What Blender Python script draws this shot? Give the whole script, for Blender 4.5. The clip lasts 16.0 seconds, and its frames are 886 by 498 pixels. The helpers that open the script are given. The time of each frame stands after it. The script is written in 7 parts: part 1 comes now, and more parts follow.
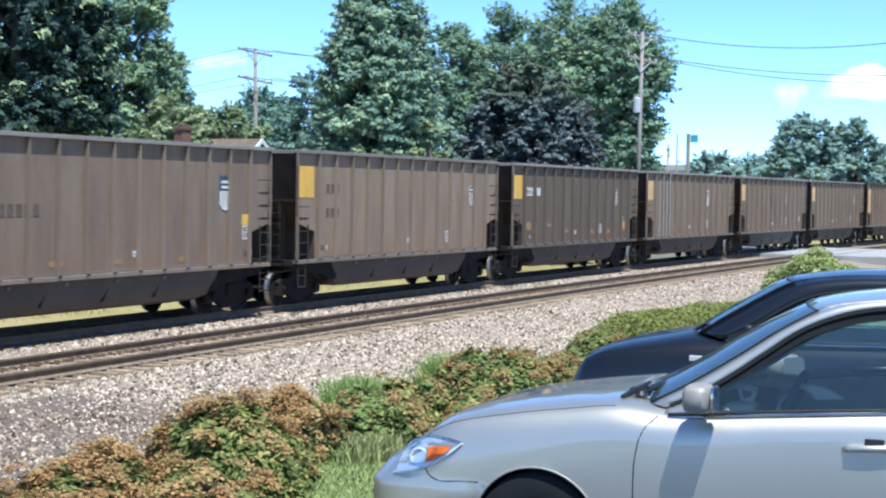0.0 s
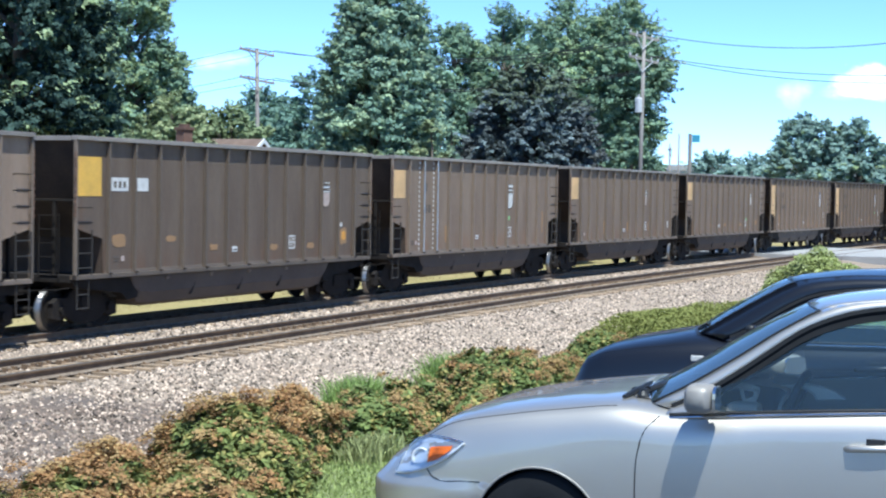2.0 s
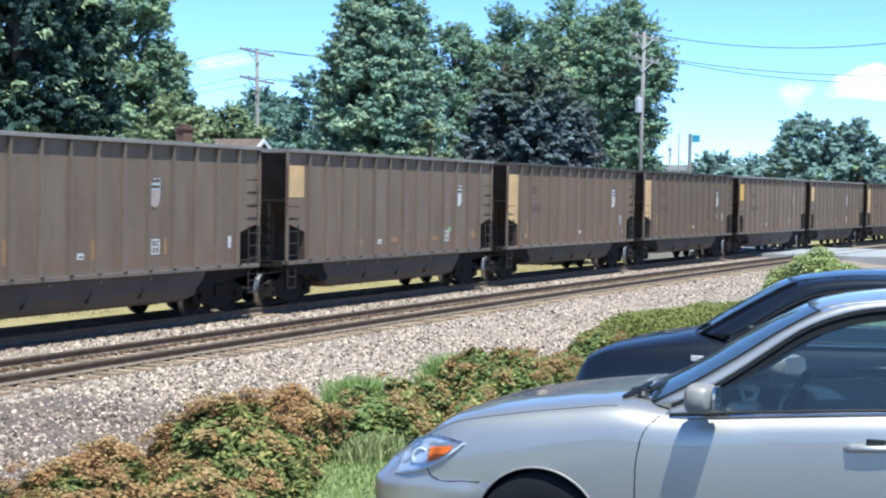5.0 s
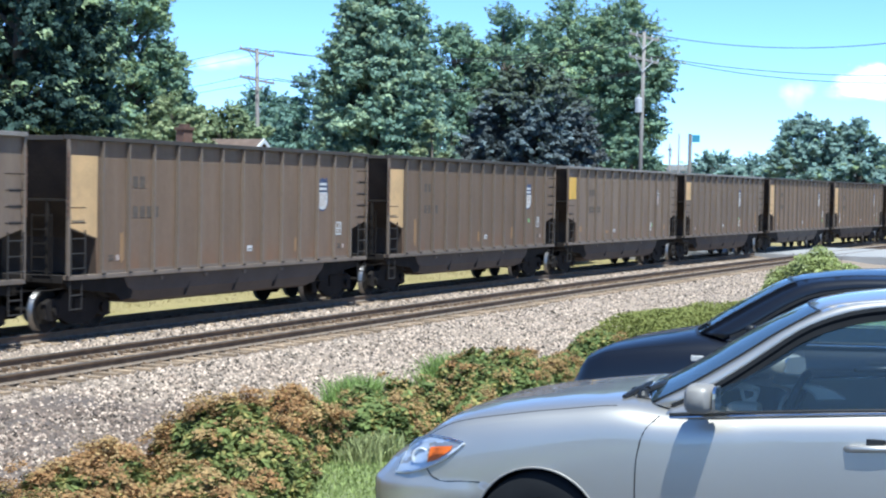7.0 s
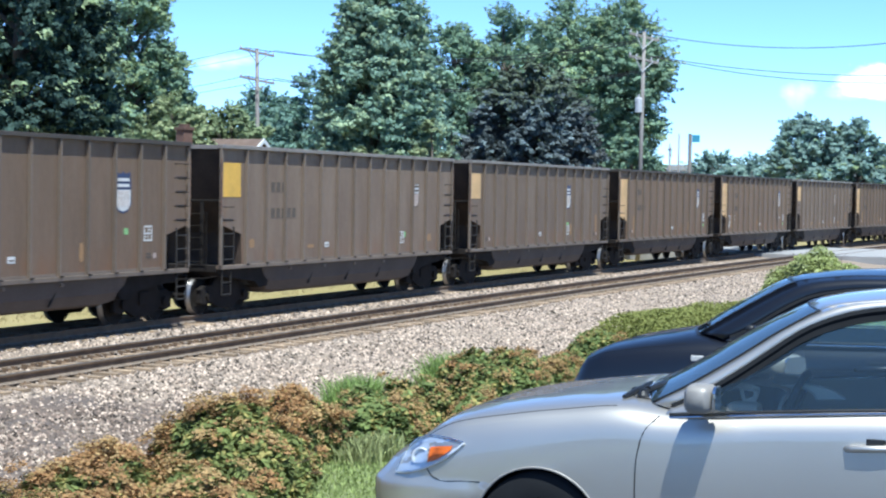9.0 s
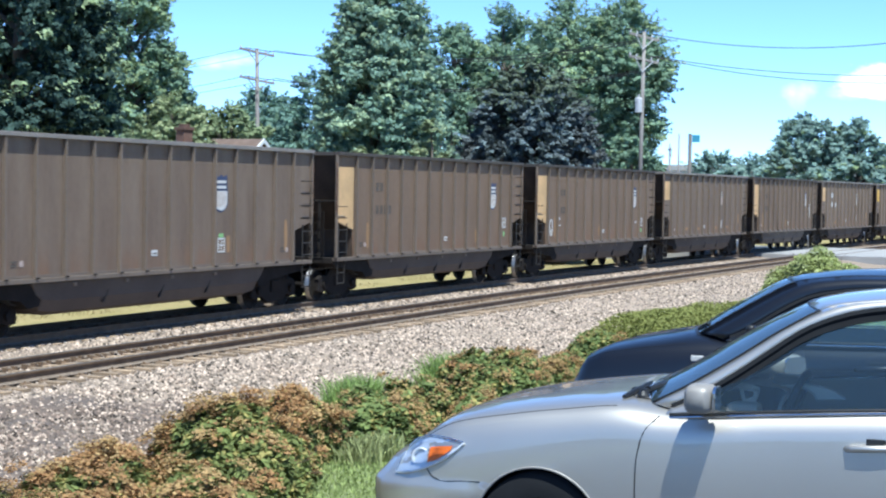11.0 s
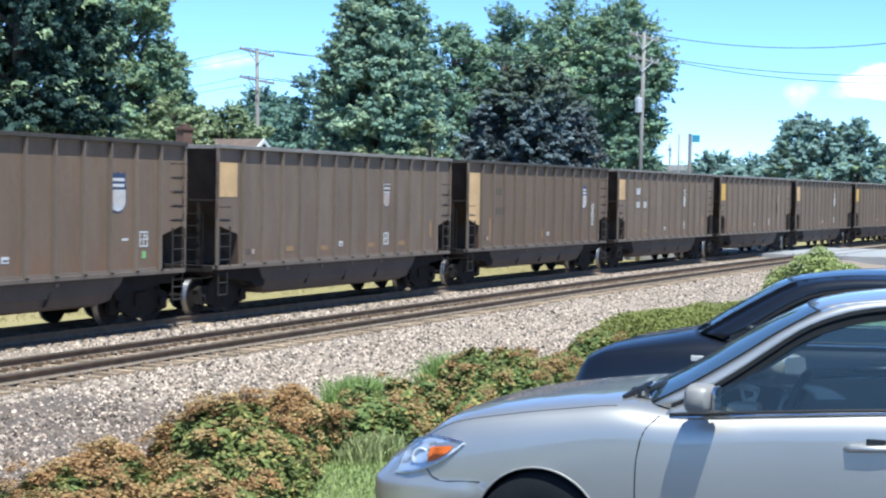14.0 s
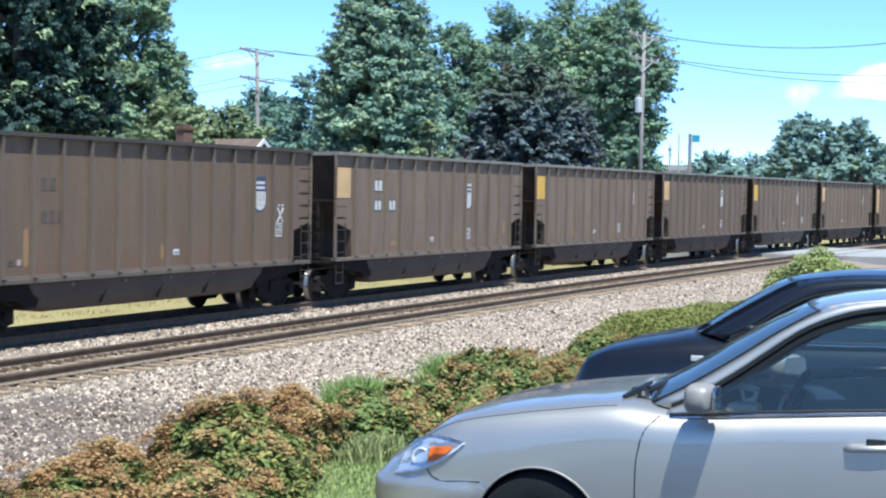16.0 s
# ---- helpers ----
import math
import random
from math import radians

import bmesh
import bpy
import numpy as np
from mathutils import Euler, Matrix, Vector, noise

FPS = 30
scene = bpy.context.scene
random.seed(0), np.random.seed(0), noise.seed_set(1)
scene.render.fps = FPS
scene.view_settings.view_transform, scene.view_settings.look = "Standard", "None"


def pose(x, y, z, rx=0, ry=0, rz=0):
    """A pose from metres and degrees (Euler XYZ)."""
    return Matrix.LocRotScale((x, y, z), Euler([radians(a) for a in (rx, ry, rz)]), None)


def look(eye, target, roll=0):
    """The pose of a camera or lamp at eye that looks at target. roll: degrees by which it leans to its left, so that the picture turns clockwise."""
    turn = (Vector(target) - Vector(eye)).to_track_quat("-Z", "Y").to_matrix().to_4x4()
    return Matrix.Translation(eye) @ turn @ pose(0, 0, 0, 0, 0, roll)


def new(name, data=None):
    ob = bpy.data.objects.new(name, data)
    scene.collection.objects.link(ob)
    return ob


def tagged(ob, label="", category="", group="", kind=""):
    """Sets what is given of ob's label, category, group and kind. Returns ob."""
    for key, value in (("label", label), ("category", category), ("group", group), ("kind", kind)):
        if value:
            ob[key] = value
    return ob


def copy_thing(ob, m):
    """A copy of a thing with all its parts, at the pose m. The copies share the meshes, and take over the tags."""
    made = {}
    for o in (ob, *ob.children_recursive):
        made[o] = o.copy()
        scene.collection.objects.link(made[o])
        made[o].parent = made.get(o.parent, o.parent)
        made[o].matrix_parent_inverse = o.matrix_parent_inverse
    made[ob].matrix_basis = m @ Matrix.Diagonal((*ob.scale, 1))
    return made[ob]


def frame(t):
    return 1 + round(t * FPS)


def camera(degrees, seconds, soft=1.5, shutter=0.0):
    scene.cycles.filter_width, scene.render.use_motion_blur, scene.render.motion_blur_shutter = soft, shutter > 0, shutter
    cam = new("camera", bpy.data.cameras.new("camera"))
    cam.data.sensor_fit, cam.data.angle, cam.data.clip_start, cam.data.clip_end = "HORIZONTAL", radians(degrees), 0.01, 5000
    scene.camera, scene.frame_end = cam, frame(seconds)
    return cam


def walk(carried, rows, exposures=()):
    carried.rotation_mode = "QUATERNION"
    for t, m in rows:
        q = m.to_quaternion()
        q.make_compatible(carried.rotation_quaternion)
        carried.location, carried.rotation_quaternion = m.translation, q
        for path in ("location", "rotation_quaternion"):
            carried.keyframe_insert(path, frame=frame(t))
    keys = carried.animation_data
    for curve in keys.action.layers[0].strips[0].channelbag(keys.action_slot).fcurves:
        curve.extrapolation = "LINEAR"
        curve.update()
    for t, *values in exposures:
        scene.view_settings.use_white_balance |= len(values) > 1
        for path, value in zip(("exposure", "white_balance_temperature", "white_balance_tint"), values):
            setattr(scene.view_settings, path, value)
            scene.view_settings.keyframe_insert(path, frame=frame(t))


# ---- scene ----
# ---- camera ----
LENS = 29.54
EYE = (0.0, 0.0, 3.225)
YAW, TILT, ROLL = 68.73, -1.981, 0.968


def aim(turn=0.0):
    yaw, tilt = radians(YAW + turn), radians(TILT)
    way = Vector((math.sin(yaw) * math.cos(tilt), math.cos(yaw) * math.cos(tilt), math.sin(tilt)))
    return look(EYE, Vector(EYE) + way * 10, ROLL)


cam = camera(LENS, 16.0, soft=2.15, shutter=0.18)
walk(cam, [(0.0, aim(0.058)), (0.5, aim(0.026)), (1.0, aim(0.022)), (1.5, aim(0.004)), (2.0, aim(0)), (9.0, aim(0)), (16.0, aim(0))],
     exposures=[(0.0, 0.80, 5520, 3.0), (16.0, 0.80, 5520, 3.0)])

# ---- light: high summer sun behind the camera, clear sky ----
SUN_WAY = Vector((-0.34, -0.29, 1.0)).normalized()
sun_data = bpy.data.lights.new("sun", "SUN")
sun_data.energy, sun_data.angle, sun_data.color = 4.8, radians(0.53), (1.0, 0.95, 0.85)
sun = new("sun", sun_data)
sun.rotation_euler = SUN_WAY.to_track_quat("Z", "Y").to_euler()
sun.location = (0, 0, 60)

world = bpy.data.worlds.new("sky")
scene.world = world
world.use_nodes = True
wn = world.node_tree.nodes
sky = wn.new("ShaderNodeTexSky")
sky.sky_type, sky.sun_disc = "NISHITA", False
sky.sun_elevation = math.asin(SUN_WAY.z)
sky.sun_rotation = math.atan2(SUN_WAY.x, SUN_WAY.y)
sky.air_density, sky.dust_density, sky.ozone_density = 0.42, 0.0, 5.0
wn["Background"].inputs["Strength"].default_value = 0.170
world.node_tree.links.new(sky.outputs[0], wn["Background"].inputs["Color"])

# ---- helpers for materials and meshes ----
def material(name, base, rough=0.8, metal=0.0, vary=0.25, scale=6.0, fine=60.0, bump=0.15, dist=0.01, second=None, island=0.0,
             coat=0.0, spec=0.5, thin=0.0, stretch=(1, 1, 1), each=0.0):
    """A surface with stains at two scales, relief, and tones that vary from piece to piece."""
    m = bpy.data.materials.new(name)
    m.use_nodes = True
    n, link = m.node_tree.nodes, m.node_tree.links.new
    b = n["Principled BSDF"]
    b.inputs["Roughness"].default_value, b.inputs["Metallic"].default_value = rough, metal
    b.inputs["Coat Weight"].default_value, b.inputs["Specular IOR Level"].default_value = coat, spec
    b.inputs["Coat Roughness"].default_value = 0.04
    tex, mapping = n.new("ShaderNodeTexCoord"), n.new("ShaderNodeMapping")
    mapping.inputs["Scale"].default_value = stretch
    link(tex.outputs["Object"], mapping.inputs["Vector"])
    big, small = n.new("ShaderNodeTexNoise"), n.new("ShaderNodeTexNoise")
    big.inputs["Scale"].default_value, big.inputs["Detail"].default_value = scale, 6
    small.inputs["Scale"].default_value, small.inputs["Detail"].default_value = fine, 4
    for t in (big, small):
        link(mapping.outputs["Vector"], t.inputs["Vector"])
    ramp = n.new("ShaderNodeValToRGB")
    ramp.color_ramp.elements[0].position, ramp.color_ramp.elements[1].position = 0.32, 0.68
    other = second or tuple(c * (1 - vary) for c in base)
    ramp.color_ramp.elements[0].color, ramp.color_ramp.elements[1].color = (*other, 1), (*base, 1)
    link(big.outputs["Fac"], ramp.inputs["Fac"])
    value = n.new("ShaderNodeMapRange")
    value.inputs["To Min"].default_value, value.inputs["To Max"].default_value = 1 - vary * 0.7, 1 + vary * 0.7
    link(small.outputs["Fac"], value.inputs["Value"])
    tone = n.new("ShaderNodeHueSaturation")
    link(ramp.outputs["Color"], tone.inputs["Color"])
    last = value.outputs["Result"]
    for on, node, socket in ((island, "ShaderNodeNewGeometry", "Random Per Island"), (each, "ShaderNodeObjectInfo", "Random")):
        if on:
            info, spread, times = n.new(node), n.new("ShaderNodeMapRange"), n.new("ShaderNodeMath")
            spread.inputs["To Min"].default_value, spread.inputs["To Max"].default_value = 1 - on, 1 + on
            link(info.outputs[socket], spread.inputs["Value"])
            times.operation = "MULTIPLY"
            link(last, times.inputs[0]), link(spread.outputs["Result"], times.inputs[1])
            last = times.outputs["Value"]
    link(last, tone.inputs["Value"])
    link(tone.outputs["Color"], b.inputs["Base Color"])
    if bump:
        relief = n.new("ShaderNodeBump")
        relief.inputs["Strength"].default_value, relief.inputs["Distance"].default_value = bump, dist
        link(small.outputs["Fac"], relief.inputs["Height"])
        link(relief.outputs["Normal"], b.inputs["Normal"])
    if thin:
        glow, mix = n.new("ShaderNodeBsdfTranslucent"), n.new("ShaderNodeMixShader")
        link(tone.outputs["Color"], glow.inputs["Color"])
        mix.inputs["Fac"].default_value = thin
        link(b.outputs[0], mix.inputs[1]), link(glow.outputs[0], mix.inputs[2])
        link(mix.outputs[0], n["Material Output"].inputs["Surface"])
    return m


def glass(name, tint, rough=0.0, clear=0.75, ior=2.0, pale_film=0.0):
    m = bpy.data.materials.new(name)
    m.use_nodes = True
    n, link = m.node_tree.nodes, m.node_tree.links.new
    see, shine, mix, fres = (n.new("ShaderNodeBsdfTransparent"), n.new("ShaderNodeBsdfGlossy"), n.new("ShaderNodeMixShader"), n.new("ShaderNodeFresnel"))
    see.inputs["Color"].default_value = (*[c * clear for c in tint], 1)
    shine.inputs["Roughness"].default_value = rough
    fres.inputs["IOR"].default_value = ior
    last = see.outputs[0]
    # a bluish diffuse share imitates glare and reflected sky on the pane
    if pale_film:
        film, layer = n.new("ShaderNodeBsdfDiffuse"), n.new("ShaderNodeMixShader")
        film.inputs["Color"].default_value = (.45, .68, .85, 1)
        layer.inputs["Fac"].default_value = pale_film
        link(last, layer.inputs[1]), link(film.outputs[0], layer.inputs[2])
        last = layer.outputs[0]
    link(fres.outputs[0], mix.inputs["Fac"]), link(last, mix.inputs[1]), link(shine.outputs[0], mix.inputs[2])
    link(mix.outputs[0], n["Material Output"].inputs["Surface"])
    return m


def mesh_of(bm, name, smooth=False, mat=None):
    bmesh.ops.recalc_face_normals(bm, faces=bm.faces)
    me = bpy.data.meshes.new(name)
    bm.to_mesh(me)
    bm.free()
    if smooth:
        me.polygons.foreach_set("use_smooth", [True] * len(me.polygons))
    if mat:
        me.materials.append(mat)
    return me


def part(name, bm, mat, parent=None, label="", m=None, smooth=False):
    ob = new(name, mesh_of(bm, name, smooth, mat) if isinstance(bm, bmesh.types.BMesh) else bm)
    if parent:
        ob.parent = parent
    if m is not None:
        ob.matrix_basis = m
    if label:
        ob["label"] = label
    return ob


def boxes(*specs, bevel=0.0):
    """One mesh of boxes (x0, y0, z0, x1, y1, z1)."""
    bm = bmesh.new()
    for x0, y0, z0, x1, y1, z1 in specs:
        m = Matrix.Translation(((x0 + x1) / 2, (y0 + y1) / 2, (z0 + z1) / 2)) @ Matrix.Diagonal((abs(x1 - x0), abs(y1 - y0), abs(z1 - z0), 1))
        bmesh.ops.create_cube(bm, size=1, matrix=m)
    if bevel:
        bmesh.ops.bevel(bm, geom=bm.edges[:], offset=bevel, segments=2, affect="EDGES", profile=0.5)
    return bm


def prism(outline, axis, a, b, bevel=0.0):
    """An outline of 2D points pushed from a to b along an axis (0, 1, 2); the points give the other two in order."""
    bm = bmesh.new()
    rows = []
    for d in (a, b):
        row = []
        for u, v in outline:
            c = [u, v]
            c.insert(axis, d)
            row.append(bm.verts.new(c))
        rows.append(row)
    n = len(outline)
    bm.faces.new(rows[0]), bm.faces.new(rows[1][::-1])
    for i in range(n):
        bm.faces.new((rows[0][i], rows[0][(i + 1) % n], rows[1][(i + 1) % n], rows[1][i]))
    if bevel:
        bmesh.ops.recalc_face_normals(bm, faces=bm.faces)
        bmesh.ops.bevel(bm, geom=bm.edges[:], offset=bevel, segments=2, affect="EDGES", profile=0.5)
    return bm


def tube(points, radius, sides=8, bm=None, ends=True):
    """A round bar along points; radius is a number or one for each point."""
    bm = bm or bmesh.new()
    pts = [Vector(p) for p in points]
    rad = radius if isinstance(radius, (list, tuple)) else [radius] * len(pts)
    rings, ref = [], None
    for i, p in enumerate(pts):
        d = (pts[min(i + 1, len(pts) - 1)] - pts[max(i - 1, 0)]).normalized()
        ref = ref if ref and abs(ref.dot(d)) < 0.95 else (Vector((0, 0, 1)) if abs(d.z) < 0.9 else Vector((1, 0, 0)))
        u = d.cross(ref).normalized()
        v = d.cross(u)
        rings.append([bm.verts.new(p + (u * math.cos(k * math.tau / sides) + v * math.sin(k * math.tau / sides)) * rad[i]) for k in range(sides)])
    for r0, r1 in zip(rings, rings[1:]):
        for k in range(sides):
            bm.faces.new((r0[k], r0[(k + 1) % sides], r1[(k + 1) % sides], r1[k]))
    if ends:
        bm.faces.new(rings[0][::-1]), bm.faces.new(rings[-1])
    return bm


def lathe(profile, axis="y", sides=28):
    """A turned body: profile of (along, radius)."""
    bm = bmesh.new()
    rings = []
    for d, r in profile:
        ring = []
        for k in range(sides):
            a = k * math.tau / sides
            c = {"y": (r * math.cos(a), d, r * math.sin(a)), "x": (d, r * math.cos(a), r * math.sin(a)), "z": (r * math.cos(a), r * math.sin(a), d)}[axis]
            ring.append(bm.verts.new(c))
        rings.append(ring)
    for r0, r1 in zip(rings, rings[1:]):
        for k in range(sides):
            bm.faces.new((r0[k], r0[(k + 1) % sides], r1[(k + 1) % sides], r1[k]))
    bm.faces.new(rings[0][::-1]), bm.faces.new(rings[-1])
    return bm


def quads(name, corners, mat):
    """A mesh of loose four-cornered pieces from an array (n, 4, 3)."""
    c = np.ascontiguousarray(corners, dtype=np.float32)
    n = len(c)
    me = bpy.data.meshes.new(name)
    me.vertices.add(n * 4), me.loops.add(n * 4), me.polygons.add(n)
    me.vertices.foreach_set("co", c.ravel())
    me.loops.foreach_set("vertex_index", np.arange(n * 4, dtype=np.int32))
    me.polygons.foreach_set("loop_start", np.arange(0, n * 4, 4, dtype=np.int32))
    me.update(calc_edges=True)
    me.materials.append(mat)
    return me


def leaves(rng, centres, size, aspect=0.55, up=0.3, spread=0.35, out=None):
    """Leaf quads round the centres, leaning up, or outwards where out gives the way."""
    n = len(centres)
    nrm = rng.normal(size=(n, 3))
    nrm[:, 2] = np.abs(nrm[:, 2])
    if out is not None:
        nrm = nrm * .38 + out
    nrm[:, 2] += up
    nrm /= np.linalg.norm(nrm, axis=1)[:, None]
    a = np.cross(nrm, rng.normal(size=(n, 3)))
    a /= np.linalg.norm(a, axis=1)[:, None]
    b = np.cross(nrm, a)
    s = (size * (1 + spread * rng.uniform(-1, 1, n)))[:, None]
    c = np.asarray(centres)
    return np.stack([c - a * s, c - b * s * aspect, c + a * s, c + b * s * aspect], 1)


# ---- materials ----
M_ballast = material("ballast", (0.31, 0.242, 0.18), 0.95, vary=0.55, scale=0.5, fine=15, bump=1.0, dist=0.07, second=(0.24, 0.185, 0.14))
M_dirty = material("dirty_ballast", (0.14, 0.1, 0.073), 0.95, vary=0.6, scale=0.7, fine=16, bump=1.0, dist=0.06, second=(0.12, 0.095, 0.08))
# darker ballast colour that deepens the shade beneath the train
M_shadebed = material("ballast_in_train_shade", (0.125, 0.100, 0.080), 0.95, vary=0.5, scale=0.6, fine=16, bump=1.0, dist=0.05, second=(0.075, 0.062, 0.052))
M_dirtystone = material("dirty_stone", (0.21, 0.155, 0.118), 0.9, vary=0.3, scale=1.2, fine=30, bump=0.3, island=0.8)
# grimy brown, taken darker to hold the shade in the gap between cars
M_endshade = material("shaded_grimy_end_sheet", (0.075, 0.048, 0.032), 0.85, vary=0.5, scale=1.2, fine=20, bump=0.2)
M_stone = material("crushed_stone", (0.335, 0.268, 0.208), 0.9, vary=0.3, scale=1.2, fine=30, bump=0.3, island=0.95, second=(0.33, 0.255, 0.195))
M_grass = material("dry_grass", (0.3, 0.24, 0.105), 0.95, vary=0.35, scale=0.5, fine=6, bump=0.8, dist=0.08, second=(0.26, 0.215, 0.08))
M_lawn = material("lawn", (0.23, 0.26, 0.11), 0.95, vary=0.4, scale=1.2, fine=25, bump=0.6, dist=0.04, second=(0.15, 0.18, 0.07))
M_blade = material("grass_blades", (0.2916, 0.3888, 0.11), 0.8, vary=0.2, scale=2, fine=8, bump=0, island=0.4, thin=0.35)
M_straw = material("straw_grass", (0.36, 0.285, 0.15), 0.9, vary=0.3, scale=0.6, fine=6, bump=0, island=0.35, thin=0.1, second=(0.3, 0.26, 0.115))
M_lawnblade = material("mown_grass_blades", (0.336, 0.4032, 0.143), 0.85, vary=0.25, scale=2, fine=8, bump=0, island=0.35, thin=0.3)
M_paleblade = material("pale_grass_blades", (0.36, 0.39, 0.165), 0.85, vary=0.25, scale=2, fine=8, bump=0, island=0.35, thin=0.3)
M_asphalt = material("asphalt", (0.06, 0.06, 0.062), 0.9, vary=0.3, scale=1.5, fine=120, bump=0.3)
M_road = material("worn_road", (0.34, 0.33, 0.32), 0.9, vary=0.2, scale=0.5, fine=60, bump=0.2)
M_rail = material("rusty_rail", (0.19, 0.122, 0.07), 0.85, 0.0, vary=0.35, scale=4, fine=40, bump=0.2)
M_railtop = material("polished_rail_head", (0.10, 0.09, 0.082), 0.6, 0.2, vary=0.15, scale=3, fine=60, bump=0.05)
M_foot = material("dusty_rail_foot", (0.225, 0.172, 0.125), 0.95, vary=0.3, scale=4, fine=40, bump=0.3)
M_tandirt = material("tan_dirt_between_ties", (0.165, 0.125, 0.093), 0.95, vary=0.5, scale=0.9, fine=18, bump=1.0, dist=0.05, second=(0.13, 0.10, 0.078))
M_tie = material("weathered_tie", (0.36, 0.262, 0.17), 0.95, vary=0.4, scale=3, fine=50, bump=0.5, each=0.3)
M_side = material("faded_brown_car_paint", (0.186, 0.119, 0.075), 0.72, 0.0, vary=0.32, scale=2.2, fine=26, bump=0.1, second=(0.155, 0.100, 0.062), stretch=(1, 1, 0.22), each=0.10)
M_sidegrey = material("faded_grey_brown_car_paint", (0.185, 0.131, 0.091), 0.72, 0.0, vary=0.32, scale=2.2, fine=26, bump=0.1, second=(0.140, 0.094, 0.064), stretch=(1, 1, 0.22), each=0.14)


def rusting(m, low, high, tint):
    """Rust that has crept up from the sill in uneven tongues."""
    n, link = m.node_tree.nodes, m.node_tree.links.new
    b = n["Principled BSDF"]
    paint_out = b.inputs["Base Color"].links[0].from_socket
    tex, cut, rise, blot, amount, mix = (n.new("ShaderNodeTexCoord"), n.new("ShaderNodeSeparateXYZ"), n.new("ShaderNodeMapRange"), n.new("ShaderNodeTexNoise"), n.new("ShaderNodeMath"), n.new("ShaderNodeMix"))
    stretch_it, ramp = n.new("ShaderNodeMapping"), n.new("ShaderNodeMapRange")
    stretch_it.inputs["Scale"].default_value = (1, 1, .35)
    link(tex.outputs["Object"], cut.inputs[0]), link(tex.outputs["Object"], stretch_it.inputs["Vector"])
    link(stretch_it.outputs[0], blot.inputs["Vector"])
    blot.inputs["Scale"].default_value, blot.inputs["Detail"].default_value = 3.0, 6
    rise.inputs["From Min"].default_value, rise.inputs["From Max"].default_value = low, high
    rise.inputs["To Min"].default_value, rise.inputs["To Max"].default_value = .75, 0
    link(cut.outputs["Z"], rise.inputs["Value"])
    ramp.inputs["From Min"].default_value, ramp.inputs["From Max"].default_value = .42, .68
    link(blot.outputs["Fac"], ramp.inputs["Value"])
    amount.operation = "MULTIPLY"
    link(rise.outputs[0], amount.inputs[0]), link(ramp.outputs[0], amount.inputs[1])
    mix.data_type = "RGBA"
    link(amount.outputs[0], mix.inputs[0])
    link(paint_out, mix.inputs[6])
    mix.inputs[7].default_value = (*tint, 1)
    link(mix.outputs[2], b.inputs["Base Color"])


def streaking(m, tint, pale_film):
    """Rust that runs down beside every post, and pale dusty runs, faint and upright, between them."""
    n, link = m.node_tree.nodes, m.node_tree.links.new
    b = n["Principled BSDF"]
    tex, cut, shift, wrap, near, blot, both, mix = (n.new("ShaderNodeTexCoord"), n.new("ShaderNodeSeparateXYZ"), n.new("ShaderNodeMath"), n.new("ShaderNodeMath"), n.new("ShaderNodeMapRange"), n.new("ShaderNodeTexNoise"), n.new("ShaderNodeMath"), n.new("ShaderNodeMix"))
    link(tex.outputs["Object"], cut.inputs[0])
    shift.operation, shift.inputs[1].default_value = "ADD", 20 * 1.0325 + 6.12
    link(cut.outputs["X"], shift.inputs[0])
    wrap.operation, wrap.inputs[1].default_value = "MODULO", 1.0325
    link(shift.outputs[0], wrap.inputs[0])
    near.inputs["From Min"].default_value, near.inputs["From Max"].default_value = .03, .17
    near.inputs["To Min"].default_value, near.inputs["To Max"].default_value = .85, 0
    link(wrap.outputs[0], near.inputs["Value"])
    squeeze = n.new("ShaderNodeMapping")
    squeeze.inputs["Scale"].default_value = (1, 1, .28)
    link(tex.outputs["Object"], squeeze.inputs["Vector"]), link(squeeze.outputs[0], blot.inputs["Vector"])
    blot.inputs["Scale"].default_value, blot.inputs["Detail"].default_value = 2.6, 5
    run = n.new("ShaderNodeMapRange")
    run.inputs["From Min"].default_value, run.inputs["From Max"].default_value = .40, .62
    link(blot.outputs["Fac"], run.inputs["Value"])
    both.operation = "MULTIPLY"
    link(near.outputs[0], both.inputs[0]), link(run.outputs[0], both.inputs[1])
    mix.data_type = "RGBA"
    link(both.outputs[0], mix.inputs[0])
    link(b.inputs["Base Color"].links[0].from_socket, mix.inputs[6])
    mix.inputs[7].default_value = (*tint, 1)
    streak, faint, over = n.new("ShaderNodeTexNoise"), n.new("ShaderNodeMapRange"), n.new("ShaderNodeMix")
    tall = n.new("ShaderNodeMapping")
    tall.inputs["Scale"].default_value = (4, 1, .3)
    link(tex.outputs["Object"], tall.inputs["Vector"]), link(tall.outputs[0], streak.inputs["Vector"])
    streak.inputs["Scale"].default_value, streak.inputs["Detail"].default_value = 1.2, 4
    faint.inputs["From Min"].default_value, faint.inputs["From Max"].default_value, faint.inputs["To Max"].default_value = .50, .80, .28
    link(streak.outputs["Fac"], faint.inputs["Value"])
    over.data_type = "RGBA"
    link(faint.outputs[0], over.inputs[0]), link(mix.outputs[2], over.inputs[6])
    over.inputs[7].default_value = (*pale_film, 1)
    link(over.outputs[2], b.inputs["Base Color"])


